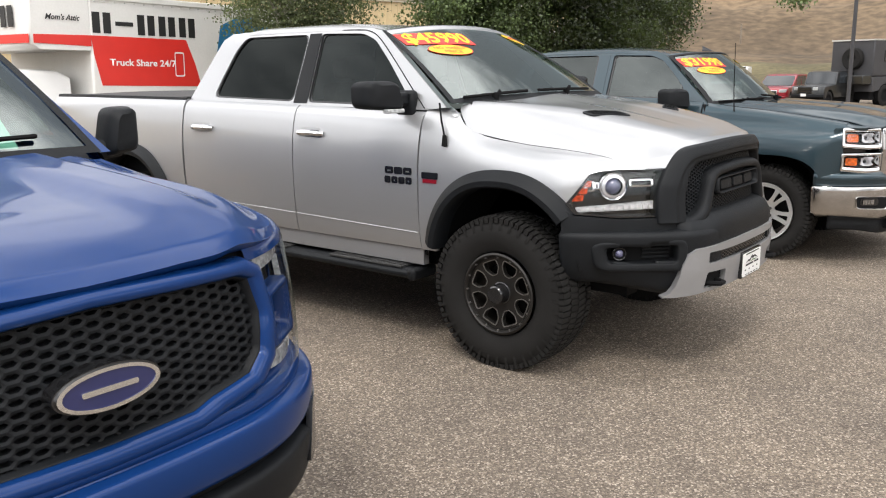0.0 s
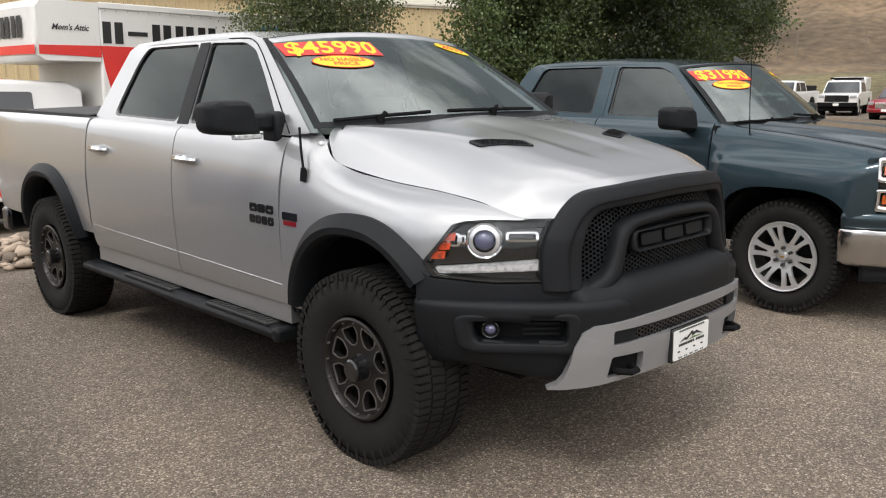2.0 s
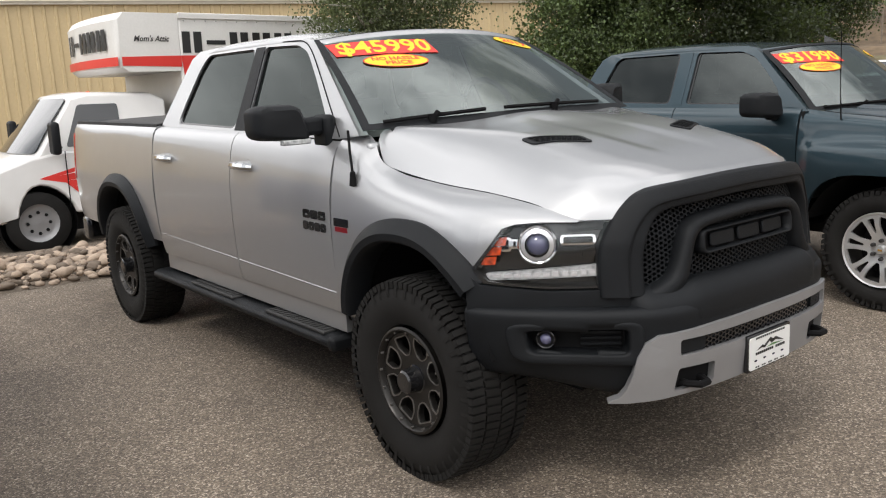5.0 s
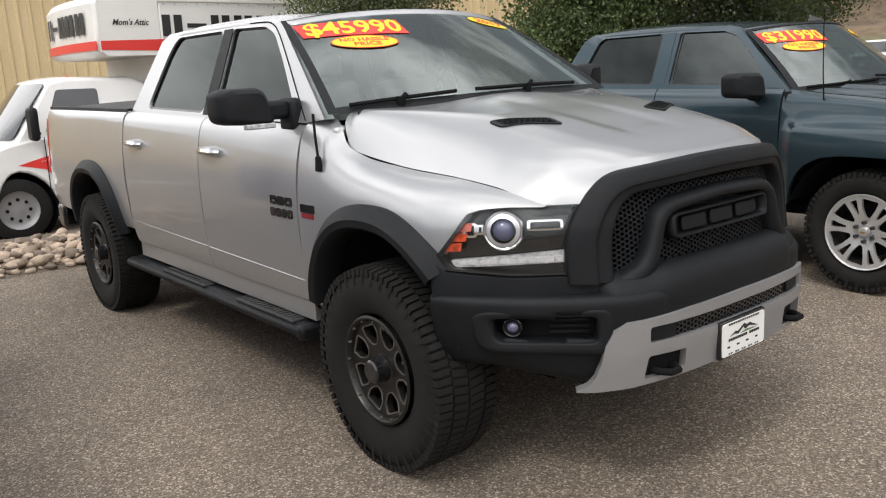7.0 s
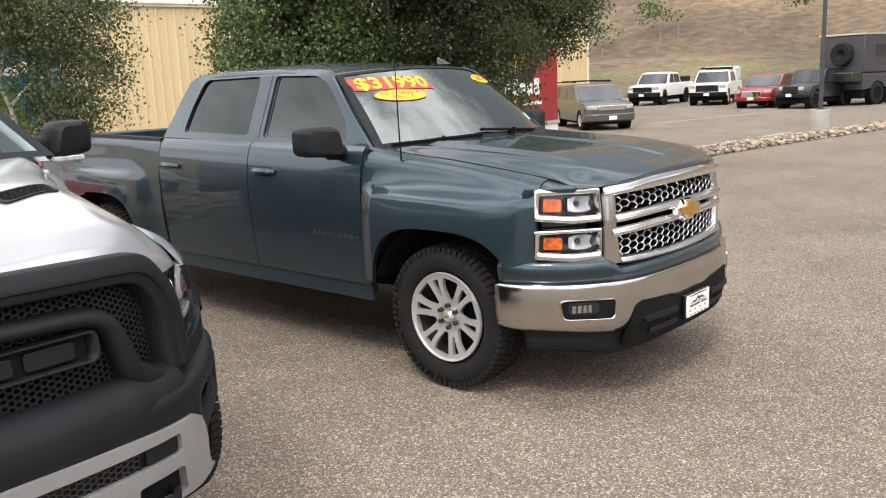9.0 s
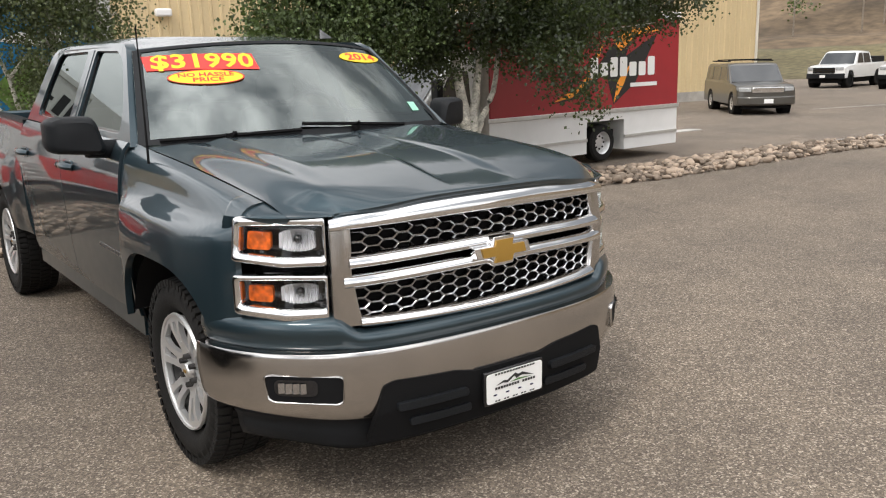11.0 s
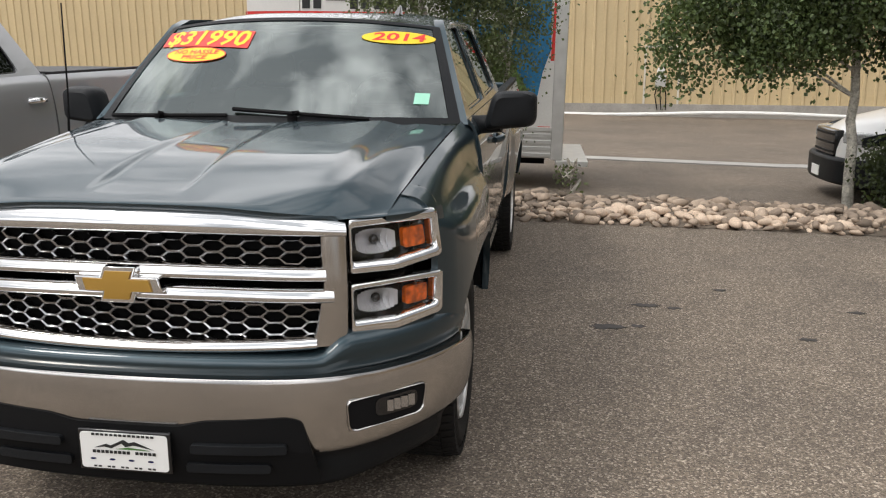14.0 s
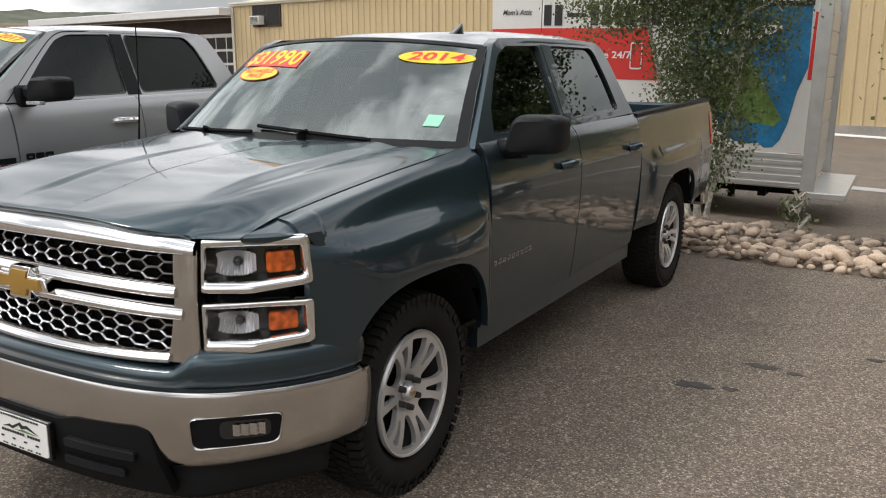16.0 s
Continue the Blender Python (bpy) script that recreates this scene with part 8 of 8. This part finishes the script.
part("mural", plate([(4.2, 2.75), (5.20, 2.72), (5.22, 1.9), (5.12, 1.62), (5.05, 1.30), (4.98, 1.10), (4.90, 1.0), (4.80, 0.99), (4.72, 1.05), (4.60, 1.03), (4.42, 1.06), (4.30, 1.15), (4.2, 1.3), (3.9, 1.6), (3.75, 2.1), (3.85, 2.6)], [], mural_at, 0.003, 0.3), M["mural_blue"], T, "blue mural print")
part("mural_land", plate([(4.45, 2.15), (4.60, 1.9), (4.78, 1.6), (4.98, 1.34), (4.88, 1.26), (4.6, 1.3), (4.2, 1.4), (3.9, 1.7), (4.2, 2.0)], [], lambda u, v, d: mural_at(u, v, d + 0.003), 0.003, 0.3), M["mural_green"], T, "green mural print")
part("mural_cloud", plate([(4.0, 2.3), (4.3, 2.42), (4.55, 2.34), (4.8, 2.46), (4.9, 2.36), (4.6, 2.22), (4.3, 2.27)], [], lambda u, v, d: mural_at(u, v, d + 0.006), 0.002, 0.3), M["sign_white"], T)
part("mural_banner", plate(rect(4.45, 2.62, 5.22, 2.78), [], lambda u, v, d: mural_at(u, v, d + 0.007), 0.002, 0.3), M["sign_black"], T)
for k in range(8):
    part("banner_bar", plate(rect(4.55 + k * 0.075, 2.68, 4.60 + k * 0.075, 2.74), [], lambda u, v, d: mural_at(u, v, d + 0.010), 0.001, 0), M["sign_white"], T)
part("red_edge", plate([(5.22, 1.75), (5.27, 1.75), (5.27, 2.55), (5.24, 2.55)], [], mural_at, 0.004, 0), M["red"], T)
part("red_tag", plate(rect(5.08, 0.905, 5.25, 0.945), [], mural_at, 0.004, 0), M["red"], T)
for z in (0.475, 0.565, 0.655, 0.745, 0.835):
    part("slat", boxes(((HX, 1.95, z), (HX + 0.022, 5.48, z + 0.062))), M["aluminium"], T, bevel=0.008)
part("corner_post", boxes(((HX - 0.02, 5.47, 0.44), (HX + 0.025, 5.64, 2.97))), M["aluminium"], T, bevel=0.01)
part("corner_post", boxes(((-HX - 0.025, 5.47, 0.44), (-HX + 0.02, 5.64, 2.97))), M["aluminium"], T, bevel=0.01)
part("top_rail", boxes(((HX - 0.01, 1.92, 2.88), (HX + 0.02, 5.50, 2.96))), M["white"], T, bevel=0.01)
bm = bmesh.new()
for k in range(22):
    lathe(bm, [(0.0, 0.014), (0.008, 0.008), (0.008, 0.0)], 6, "x", (HX + 0.02, 2.0 + k * 0.15, 2.86))
part("rivet", bm, M["aluminium"], T)
part("roller_door", boxes(((-HX + 0.1, 5.50, 0.60), (HX - 0.1, 5.54, 2.75))), M["aluminium"], T)
for k in range(7):
    part("door_slat", boxes(((-HX + 0.12, 5.535, 0.62 + k * 0.30), (HX - 0.12, 5.56, 0.90 + k * 0.30))), M["aluminium"], T, bevel=0.008)
part("rear_step", boxes(((-1.0, 5.55, 0.36), (1.2, 6.0, 0.44))), M["aluminium"], T, "aluminium rear step", bevel=0.01)
part("chassis", boxes(((-0.5, 0.5, 0.30), (0.5, 5.4, 0.50)), ((-0.85, 3.8, 0.32), (0.85, 4.0, 0.46)), ((-0.9, 2.6, 0.24), (0.95, 3.3, 0.44)), ((0.70, 4.55, 0.24), (0.78, 4.63, 0.44)), ((-0.6, 4.9, 0.26), (0.6, 5.0, 0.44))), M["dark"], T)
for s in (-1, 1):
    for xx in (0.62, 0.90):
        small_wheel(T, s * xx, 3.90, 0.385, 0.22, "alloy")
    bm = bmesh.new()
    tube(bm, [(s * 0.98, 0.35, 1.30), (s * 1.10, 0.28, 1.35), (s * 1.12, 0.28, 1.5)], 0.018, 6)
    mm = part("mirror_arm", bm, M["dark"], T)
    part("mirror", boxes(((s * 1.0, 0.20, 1.22), (s * 1.24, 0.30, 1.62))), M["black"], mm, bevel=0.04)
dside = lambda u, v, d: (1.0 + 0.004 + d - 0.05 * max(0, v - 0.8), u, v)
part("red_swoosh", plate([(0.05, 0.93), (0.55, 1.06), (1.35, 1.17), (1.9, 1.17), (1.9, 0.52), (0.62, 0.52), (0.50, 0.72), (0.36, 0.86)], [], dside, 0.003, 0.2), M["red"], T, "red swoosh on the door")
for k in range(3):
    part("white_swoosh", plate([(0.30 + k * 0.07, 0.955 - k * 0.075), (0.75 + k * 0.10, 1.035 - k * 0.08), (1.10 + k * 0.1, 1.06 - k * 0.09), (0.75 + k * 0.10, 1.015 - k * 0.08)], [], lambda u, v, d: dside(u, v, d + 0.003), 0.002, 0), M["sign_white"], T)
for y in (0.38, 1.22):
    part("door_seam", boxes(((0.995, y, 0.55), (1.003, y + 0.01, 1.25))), M["dark"], T)
part("door_handle", boxes(((0.985, 1.02, 1.12), (1.03, 1.16, 1.16))), M["dark"], T, bevel=0.01)
for k in range(5):
    part("marker_lamp", lathe(bmesh.new(), [(1.96, 0.035), (1.985, 0.025), (1.99, 0.0)], 8, "z", (-0.6 + k * 0.3, 0.85, 0.0)), M["amber"], T)

# ---- delivery truck ----
DT = pose(9.92, 9.0, -0.465, 0, 0, -90)
T = vehicle("delivery_truck", "white cab delivery truck with a crimson box body", "delivery truck", DT, "offwhite", 2.0,
            outline(-0.98, 1.75, 0.42, [(1.75, 1.2), (0.25, 1.24), (-0.55, 1.08), (-0.93, 0.88), (-0.98, 0.70)], (0.0,), 0.44, 0.36),
            [(0.02, 1.17), (1.70, 1.15), (1.70, 2.22), (1.50, 2.30), (1.28, 2.30), (1.05, 2.18)], (0.0,), 0.355, 0.12,
            ([(0.50, 1.26), (1.35, 1.22), (1.35, 1.90), (0.98, 1.92)],), ((0.02, 1.24), (1.05, 2.18)), group="",
            lamps=(0.56, 0.95, 0.82, 0.97), grille=(0.40, 0.62, 0.98, "gloss"), bumper=(0.26, 0.62, "black"), bow=0.42)
for s in (-1, 1):
    head = part("headlight", plate([(-0.80, 0.80), (-0.52, 0.84), (-0.26, 1.02), (-0.32, 1.06), (-0.62, 0.98), (-0.80, 0.92)], [], lambda u, v, d: (s * (1.004 + d - 0.34 * max(0.0, -0.55 - u)), u, v), 0.02, 0.08), M["farglass"], T, "dark swept-back headlight", bevel=0.006)
    part("indicator", plate([(-0.44, 0.91), (-0.30, 0.995), (-0.34, 1.025), (-0.46, 0.98)], [], lambda u, v, d: (s * (1.010 + d), u, v), 0.02, 0), M["amber"], head, "amber corner lens")
    part("side_cladding", boxes(((s * 0.96, 0.42, 0.36), (s * 1.012, 1.60, 0.62))), M["black"], T, bevel=0.01)
BX = 1.10
M["post"] = mat("taupe_corner_moulding", (0.25, 0.225, 0.195), 0.55, var=0.2, var_scale=5, fine=0.1, fine_scale=50)
for s in (-1, 1):
    bm = bmesh.new()
    lathe(bm, [(0.20, 0.0), (0.20, 0.085), (2.88, 0.085), (2.88, 0.0)], 20, "z", (s * (BX - 0.06), 1.585, 0.0))
    part("corner_post", bm, M["post"], T, "rounded taupe corner moulding")
part("box", boxes(((-BX, 1.66, 1.02), (BX, 7.05, 2.85))), M["crimson"], T, "crimson box body", bevel=0.02)
part("box_roof", boxes(((-BX - 0.02, 1.58, 2.80), (BX + 0.02, 7.09, 2.95))), M["offwhite"], T, bevel=0.03)
for lo_, hi_ in (((-BX + 0.01, 1.62, 0.20), (BX - 0.01, 4.20, 1.0)), ((-BX + 0.01, 5.32, 0.20), (BX - 0.01, 7.05, 1.0)), ((-BX + 0.01, 4.20, 0.82), (BX - 0.01, 5.32, 1.0))):
    part("skirt", boxes((lo_, hi_)), M["offwhite"], T, "white lower skirt")
part("box_rail", boxes(((BX - 0.01, 1.60, 0.97), (BX + 0.03, 7.07, 1.05))), M["aluminium"], T, bevel=0.01)
part("skirt_rail", boxes(((BX - 0.02, 1.62, 0.44), (BX + 0.015, 4.2, 0.50)), ((BX - 0.02, 5.32, 0.44), (BX + 0.015, 7.05, 0.50))), M["aluminium"], T)
for s in (-1, 1):
    small_wheel(T, s * 0.88, 4.76, 0.37, 0.28, "alloy", 0.05)
part("underbody", boxes(((-0.8, 1.4, 0.25), (0.8, 6.9, 0.6))), M["dark"], T)
ds = lambda u, v, d: (BX + 0.004 + d, u + 0.72, v + 0.18)
part("dark_triangle", plate([(2.6, 1.05), (3.35, 1.30), (4.1, 2.05), (4.9, 2.45), (4.6, 1.9), (5.6, 2.35), (4.9, 1.35), (4.25, 0.95), (4.0, 1.6), (3.2, 1.12)], [], ds, 0.003, 0), M["sign_black"], T, "black and orange triangle print")
part("flame", plate([(2.55, 1.08), (3.3, 1.38), (3.95, 2.2), (3.6, 1.45), (3.05, 1.15)], [], lambda u, v, d: ds(u, v, d + 0.004), 0.002, 0), M["mural_orange"], T)
part("flame", plate([(4.2, 2.2), (4.9, 2.55), (5.7, 2.4), (4.9, 2.3), (4.45, 2.0)], [], lambda u, v, d: ds(u, v, d + 0.004), 0.002, 0), M["mural_orange"], T)
part("flame", plate([(4.25, 0.98), (4.35, 1.4), (4.75, 1.75), (4.55, 1.35)], [], lambda u, v, d: ds(u, v, d + 0.004), 0.002, 0), M["mural_orange"], T)
for k in range(7):
    part("name_block", plate(rounded(rect(3.55 + k * 0.29, 1.50 + (0.0 if k else -0.02), 3.77 + k * 0.29, 1.78 if k in (1, 4, 5) else 1.88), 0.04), [], lambda u, v, d: ds(u, v, d + 0.008), 0.003, 0), M["sign_white"], T)
part("print_bar", plate(rect(4.75, 1.28, 5.6, 1.36), [], lambda u, v, d: ds(u, v, d + 0.006), 0.002, 0), M["sign_white"], T)
for s in (-1, 1):
    part("mirror", boxes(((s * 1.0, 0.42, 1.35), (s * 1.22, 0.55, 1.80))), M["black"], T, bevel=0.04)

# ---- trees ----
M["bark"] = mat("pale_aspen_bark", (0.47, 0.445, 0.385), 0.85, var=0.5, var_scale=8, fine=0.45, fine_scale=38, bump=0.5, bump_scale=50)
M["leaf"] = mat("poplar_leaves", (0.060, 0.084, 0.033), 0.45, each=0.6, var=0.25, var_scale=1.5)
M["leaf2"] = mat("grey_green_leaves", (0.100, 0.118, 0.056), 0.5, each=0.55, var=0.25, var_scale=1.5)
for key in ("leaf", "leaf2"):
    nt = M[key].node_tree
    pb = nt.nodes["Principled BSDF"]
    thin, both = nt.nodes.new("ShaderNodeBsdfTranslucent"), nt.nodes.new("ShaderNodeMixShader")
    thin.inputs["Color"].default_value = (0.16, 0.22, 0.05, 1)
    both.inputs[0].default_value = 0.28
    nt.links.new(pb.outputs[0], both.inputs[1])
    nt.links.new(thin.outputs[0], both.inputs[2])
    nt.links.new(both.outputs[0], nt.nodes["Material Output"].inputs["Surface"])


def leaves(blobs, count, size, seed, clump=60, spread_=0.19):
    """Many small folded leaves in uneven clumps inside the blobs (x, y, z, rx, ry, rz)."""
    rng = np.random.default_rng(seed)
    vols = np.array([b[3] * b[4] * b[5] for b in blobs])
    verts, faces, centres = [], [], []
    while len(faces) < count * 2:
        b = blobs[rng.choice(len(blobs), p=vols / vols.sum())]
        d = rng.normal(size=3)
        d /= np.linalg.norm(d)
        r = rng.uniform(0.25, 1.0) ** 0.55 * (1 + 0.12 * rng.normal())
        c = np.array(b[:3]) + d * r * np.array(b[3:])
        centres.append(c)
        k = int(rng.integers(clump // 2, clump * 2))
        for _ in range(k):
            p = c + rng.normal(size=3) * spread_ * np.array((1, 1, 0.8))
            a = rng.normal(size=3)
            a[2] -= 0.7
            a /= np.linalg.norm(a)
            q = np.cross(a, rng.normal(size=3))
            q /= np.linalg.norm(q)
            n_ = np.cross(a, q)
            s = size * rng.uniform(0.65, 1.25)
            i = len(verts)
            verts += [p, p + a * s * 0.5 + q * s * 0.42 + n_ * s * 0.10, p + a * s, p + a * s * 0.5 - q * s * 0.42 + n_ * s * 0.10]
            faces += [(i, i + 1, i + 2), (i, i + 2, i + 3)]
    return [tuple(map(float, v)) for v in verts], faces, centres


def tree(name, label, stems, blobs, count, size, leafmat, seed, limbs=26, clump=60, spread_=0.19):
    x, y = stems[0][0][0][:2]
    T = thing(name, pose(x, y, ground_z(x, y)), label, "tree", "trees behind the trucks")
    off = Vector((x, y, ground_z(x, y)))
    verts, faces, centres = leaves(blobs, count, size, seed, clump, spread_)
    rng = random.Random(seed)
    pts = []
    for path, r0, r1 in stems:
        c = spline(path, 14)
        c[1:-1] += np.random.default_rng(seed).normal(size=(12, 3)) * 0.012
        bm = bmesh.new()
        tube(bm, [Vector(p) - off for p in c], list(np.linspace(r0, r1, 14)), 10)
        part("trunk", bm, M["bark"], T, "pale mottled trunk")
        pts += [Vector(p) for p in c[4:]]
    for k in range(limbs):
        bm = bmesh.new()
        c = Vector(centres[rng.randrange(len(centres))])
        s = min((p for p in pts if p.z < c.z + 0.4), key=lambda p: (p - c).length + 0.4 * abs(p.z - c.z + 0.5), default=pts[0])
        mid = s.lerp(c, 0.5) + Vector((rng.uniform(-0.1, 0.1), rng.uniform(-0.1, 0.1), 0.12))
        tube(bm, [s - off, mid - off, c - off], [0.022, 0.014, 0.005], 5)
        part("limb", bm, M["bark"], T)
    me = bpy.data.meshes.new("crown")
    me.from_pydata([(v[0] - off.x, v[1] - off.y, v[2] - off.z) for v in verts], [], faces)
    me.materials.append(M[leafmat])
    ob = new("crown", me)
    ob.parent = T
    ob["kind"] = "stuff"
    return T


tree("tree", "slender young poplar with a pale trunk among stones", [([(8.50, 6.62, -0.3), (8.47, 6.62, 0.6), (8.42, 6.6, 1.5), (8.40, 6.6, 2.6), (8.3, 6.6, 4.2)], 0.065, 0.025)],
     [(7.3, 6.5, 2.40, 1.1, 0.9, 0.9), (6.62, 6.3, 1.75, 0.62, 0.55, 0.52), (7.6, 6.4, 1.75, 0.75, 0.6, 0.50), (8.4, 6.5, 2.25, 1.0, 0.9, 0.85), (7.6, 6.5, 3.7, 1.7, 1.3, 1.1)], 80000, 0.054, "leaf", 11, 26, 130, 0.17)
tree("tree", "many-stemmed poplar with pale forked trunks among stones", [([(9.55, 6.05, -0.3), (9.53, 6.05, 0.45), (9.45, 6.05, 1.0), (9.25, 6.1, 2.2), (9.0, 6.1, 4.0)], 0.115, 0.04), ([(9.55, 6.02, 0.1), (9.60, 6.0, 0.8), (9.72, 6.0, 1.6), (9.85, 6.0, 3.2)], 0.085, 0.035), ([(9.56, 6.06, 0.3), (9.82, 6.1, 0.72), (10.12, 6.1, 1.30), (10.3, 6.1, 2.6)], 0.06, 0.03)],
     [(9.5, 6.0, 2.35, 1.2, 1.0, 0.78), (10.5, 5.6, 2.2, 0.9, 0.9, 0.70), (10.0, 4.5, 1.45, 0.38, 0.42, 0.42), (10.0, 4.15, 1.0, 0.18, 0.18, 0.22), (10.5, 5.0, 2.05, 0.75, 0.7, 0.5), (12.0, 5.8, 2.6, 1.3, 1.0, 0.75), (10.0, 6.1, 3.8, 2.2, 1.7, 1.2), (13.2, 5.9, 3.0, 1.5, 1.1, 0.9), (9.0, 6.2, 1.80, 0.65, 0.6, 0.40)], 130000, 0.054, "leaf", 12, 50, 130, 0.17)
tree("tree", "bushy young poplar with grey-green leaves behind the truck", [([(4.15, 6.75, -0.3), (4.15, 6.72, 0.7), (4.1, 6.7, 1.8), (4.0, 6.7, 3.4)], 0.045, 0.015), ([(4.2, 6.75, -0.3), (4.4, 6.7, 0.8), (4.55, 6.65, 1.8), (4.6, 6.6, 3.0)], 0.035, 0.012), ([(4.1, 6.75, -0.2), (3.8, 6.8, 0.9), (3.5, 6.8, 2.0), (3.3, 6.7, 3.2)], 0.035, 0.012)],
     [(4.15, 6.7, 1.1, 0.55, 0.5, 0.75), (4.25, 6.7, 1.85, 0.80, 0.6, 0.65), (4.0, 6.7, 2.75, 0.95, 0.7, 0.7), (3.3, 6.7, 2.45, 0.7, 0.55, 0.55), (3.7, 6.7, 3.5, 0.9, 0.8, 0.7), (4.7, 6.6, 2.35, 0.45, 0.4, 0.5), (4.1, 6.75, 0.45, 0.22, 0.22, 0.3)], 46000, 0.038, "leaf2", 13, 50, 24, 0.12)
tree("shrub", "low leafy shrub at the foot of the poplars", [([(9.05, 6.25, -0.25), (9.0, 6.25, 0.2), (8.95, 6.2, 0.8)], 0.02, 0.008)],
     [(9.05, 6.25, 0.25, 0.50, 0.4, 0.42), (9.2, 6.2, 0.55, 0.35, 0.3, 0.40), (8.75, 6.3, 0.35, 0.3, 0.3, 0.3)], 4800, 0.048, "leaf", 14, 14, 12, 0.09)
tree("shrub", "small seedling among the stones", [([(5.25, 6.3, -0.2), (5.28, 6.3, 0.1), (5.3, 6.3, 0.3)], 0.008, 0.004)],
     [(5.28, 6.3, 0.12, 0.14, 0.12, 0.2)], 90, 0.05, "leaf2", 15, 8, 6, 0.07)
verts, faces, _ = leaves([(95, 43, 8.2, 4.5, 1.6, 1.0), (90, 47, 6.2, 2.4, 1.0, 0.7), (105, 30, 9.6, 3.5, 1.4, 0.9), (70, 60, 1.0, 5, 3, 1.2)], 2600, 0.35, 21, 14, 0.5)
me = bpy.data.meshes.new("hill_scrub")
me.from_pydata(verts, [], faces)
me.materials.append(M["leaf"])
tagged(new("hill_scrub", me), "dark scrub patches on the dry hillside", "bushes", "", "stuff")
# far fence posts on the hillside
for k, (fx, fy) in enumerate(((84, 44), (90, 40), (92.5, 39), (96, 33))):
    bm = bmesh.new()
    tube(bm, [(0, 0, -1.0), (0, 0, 3.0)], 0.09, 6)
    p = tagged(link("fence_post", bm, M["wood"]), "weathered post on the dry hillside", "post", "hillside posts")
    p.matrix_basis = pose(fx, fy, 3.4)

# ---- river stones ----
M["stone"] = mat("river_stone", (0.32, 0.250, 0.190), 0.85, var=0.28, var_scale=9, fine=0.12, fine_scale=70, each=0.42, bump=0.35, bump_scale=40)
M["soil"] = mat("dusty_soil", (0.13, 0.105, 0.08), 0.95, var=0.3, var_scale=5, fine=0.3, fine_scale=60)


def bed_back(x):
    return bed_front(x) + float(np.interp(x, [-40, -1.4, 4.5, 8, 11, 15, 21, 30], [2.2, 2.2, 2.1, 1.75, 1.55, 1.3, 0.9, 0.8]))


bm = bmesh.new()
grid(bm, [[(x, bed_front(x) + (bed_back(x) - bed_front(x)) * t, ground_z(x, bed_front(x) + (bed_back(x) - bed_front(x)) * t) + 0.05 * math.sin(math.pi * t) + 0.004) for t in np.linspace(0, 1, 9)] for x in np.linspace(-12, 26, 90)])
bed = tagged(link("stone_bed", bm, M["soil"]), "planting strip filled with tan and pink river stones", "stone border", "", "structure")
rng = np.random.default_rng(7)
shapes = []
for k in range(10):
    b = bmesh.new()
    bmesh.ops.create_icosphere(b, subdivisions=2 if k < 6 else 1, radius=1.0)
    sc = (1.0, rng.uniform(0.62, 0.95), rng.uniform(0.40, 0.62))
    for v in b.verts:
        n_ = noise.noise(v.co * 0.9 + Vector((k * 3.1, 0, 0)))
        v.co = Vector((v.co.x * sc[0], v.co.y * sc[1], v.co.z * sc[2])) * (1 + 0.50 * n_)
    me = bpy.data.meshes.new("stone")
    b.to_mesh(me)
    b.free()
    me.materials.append(M["stone"])
    me.polygons.foreach_set("use_smooth", [True] * len(me.polygons))
    shapes.append(me)
spots = []
for layer in range(2):
    for x in np.arange(-8, 26, 0.098):
        w = bed_back(x) - bed_front(x)
        for t in np.arange(0.02, 1.0, 0.098 / w):
            if layer and rng.random() < 0.55:
                continue
            px, t2 = x + rng.uniform(-0.055, 0.055), min(0.98, max(0.0, t + rng.uniform(-0.04, 0.04)))
            py = bed_front(px) + w * t2
            r = rng.uniform(0.028, 0.068) * (1.6 if rng.random() < 0.15 else 1)
            spots.append((px, py, ground_z(px, py) + r * 0.40 + layer * 0.04 + 0.03 * math.sin(math.pi * t2), r))
near = sorted(range(len(spots)), key=lambda i: (spots[i][0] - 6.2) ** 2 * 0.25 + (spots[i][1] - 4.3) ** 2)
pieces = set(near[:300])
jv, jf = [], []
for i, (px, py, pz, r) in enumerate(spots):
    m = pose(px, py, pz, rng.uniform(-22, 22), rng.uniform(-22, 22), rng.uniform(0, 360)) @ Matrix.Scale(r, 4)
    if i in pieces:
        s = new("stone", shapes[i % 6])
        s.parent = bed
        s.matrix_basis = m
    else:
        me = shapes[(i % 10) if px < 14 else 6 + i % 4]
        base = len(jv)
        jv += [tuple(m @ v.co) for v in me.vertices]
        jf += [tuple(base + j for j in p.vertices) for p in me.polygons]
me = bpy.data.meshes.new("stone_fill")
me.from_pydata(jv, [], jf)
me.materials.append(M["stone"])
me.polygons.foreach_set("use_smooth", [True] * len(me.polygons))
rest = new("stone_fill", me)
rest.parent = bed
rest["kind"] = "stuff"
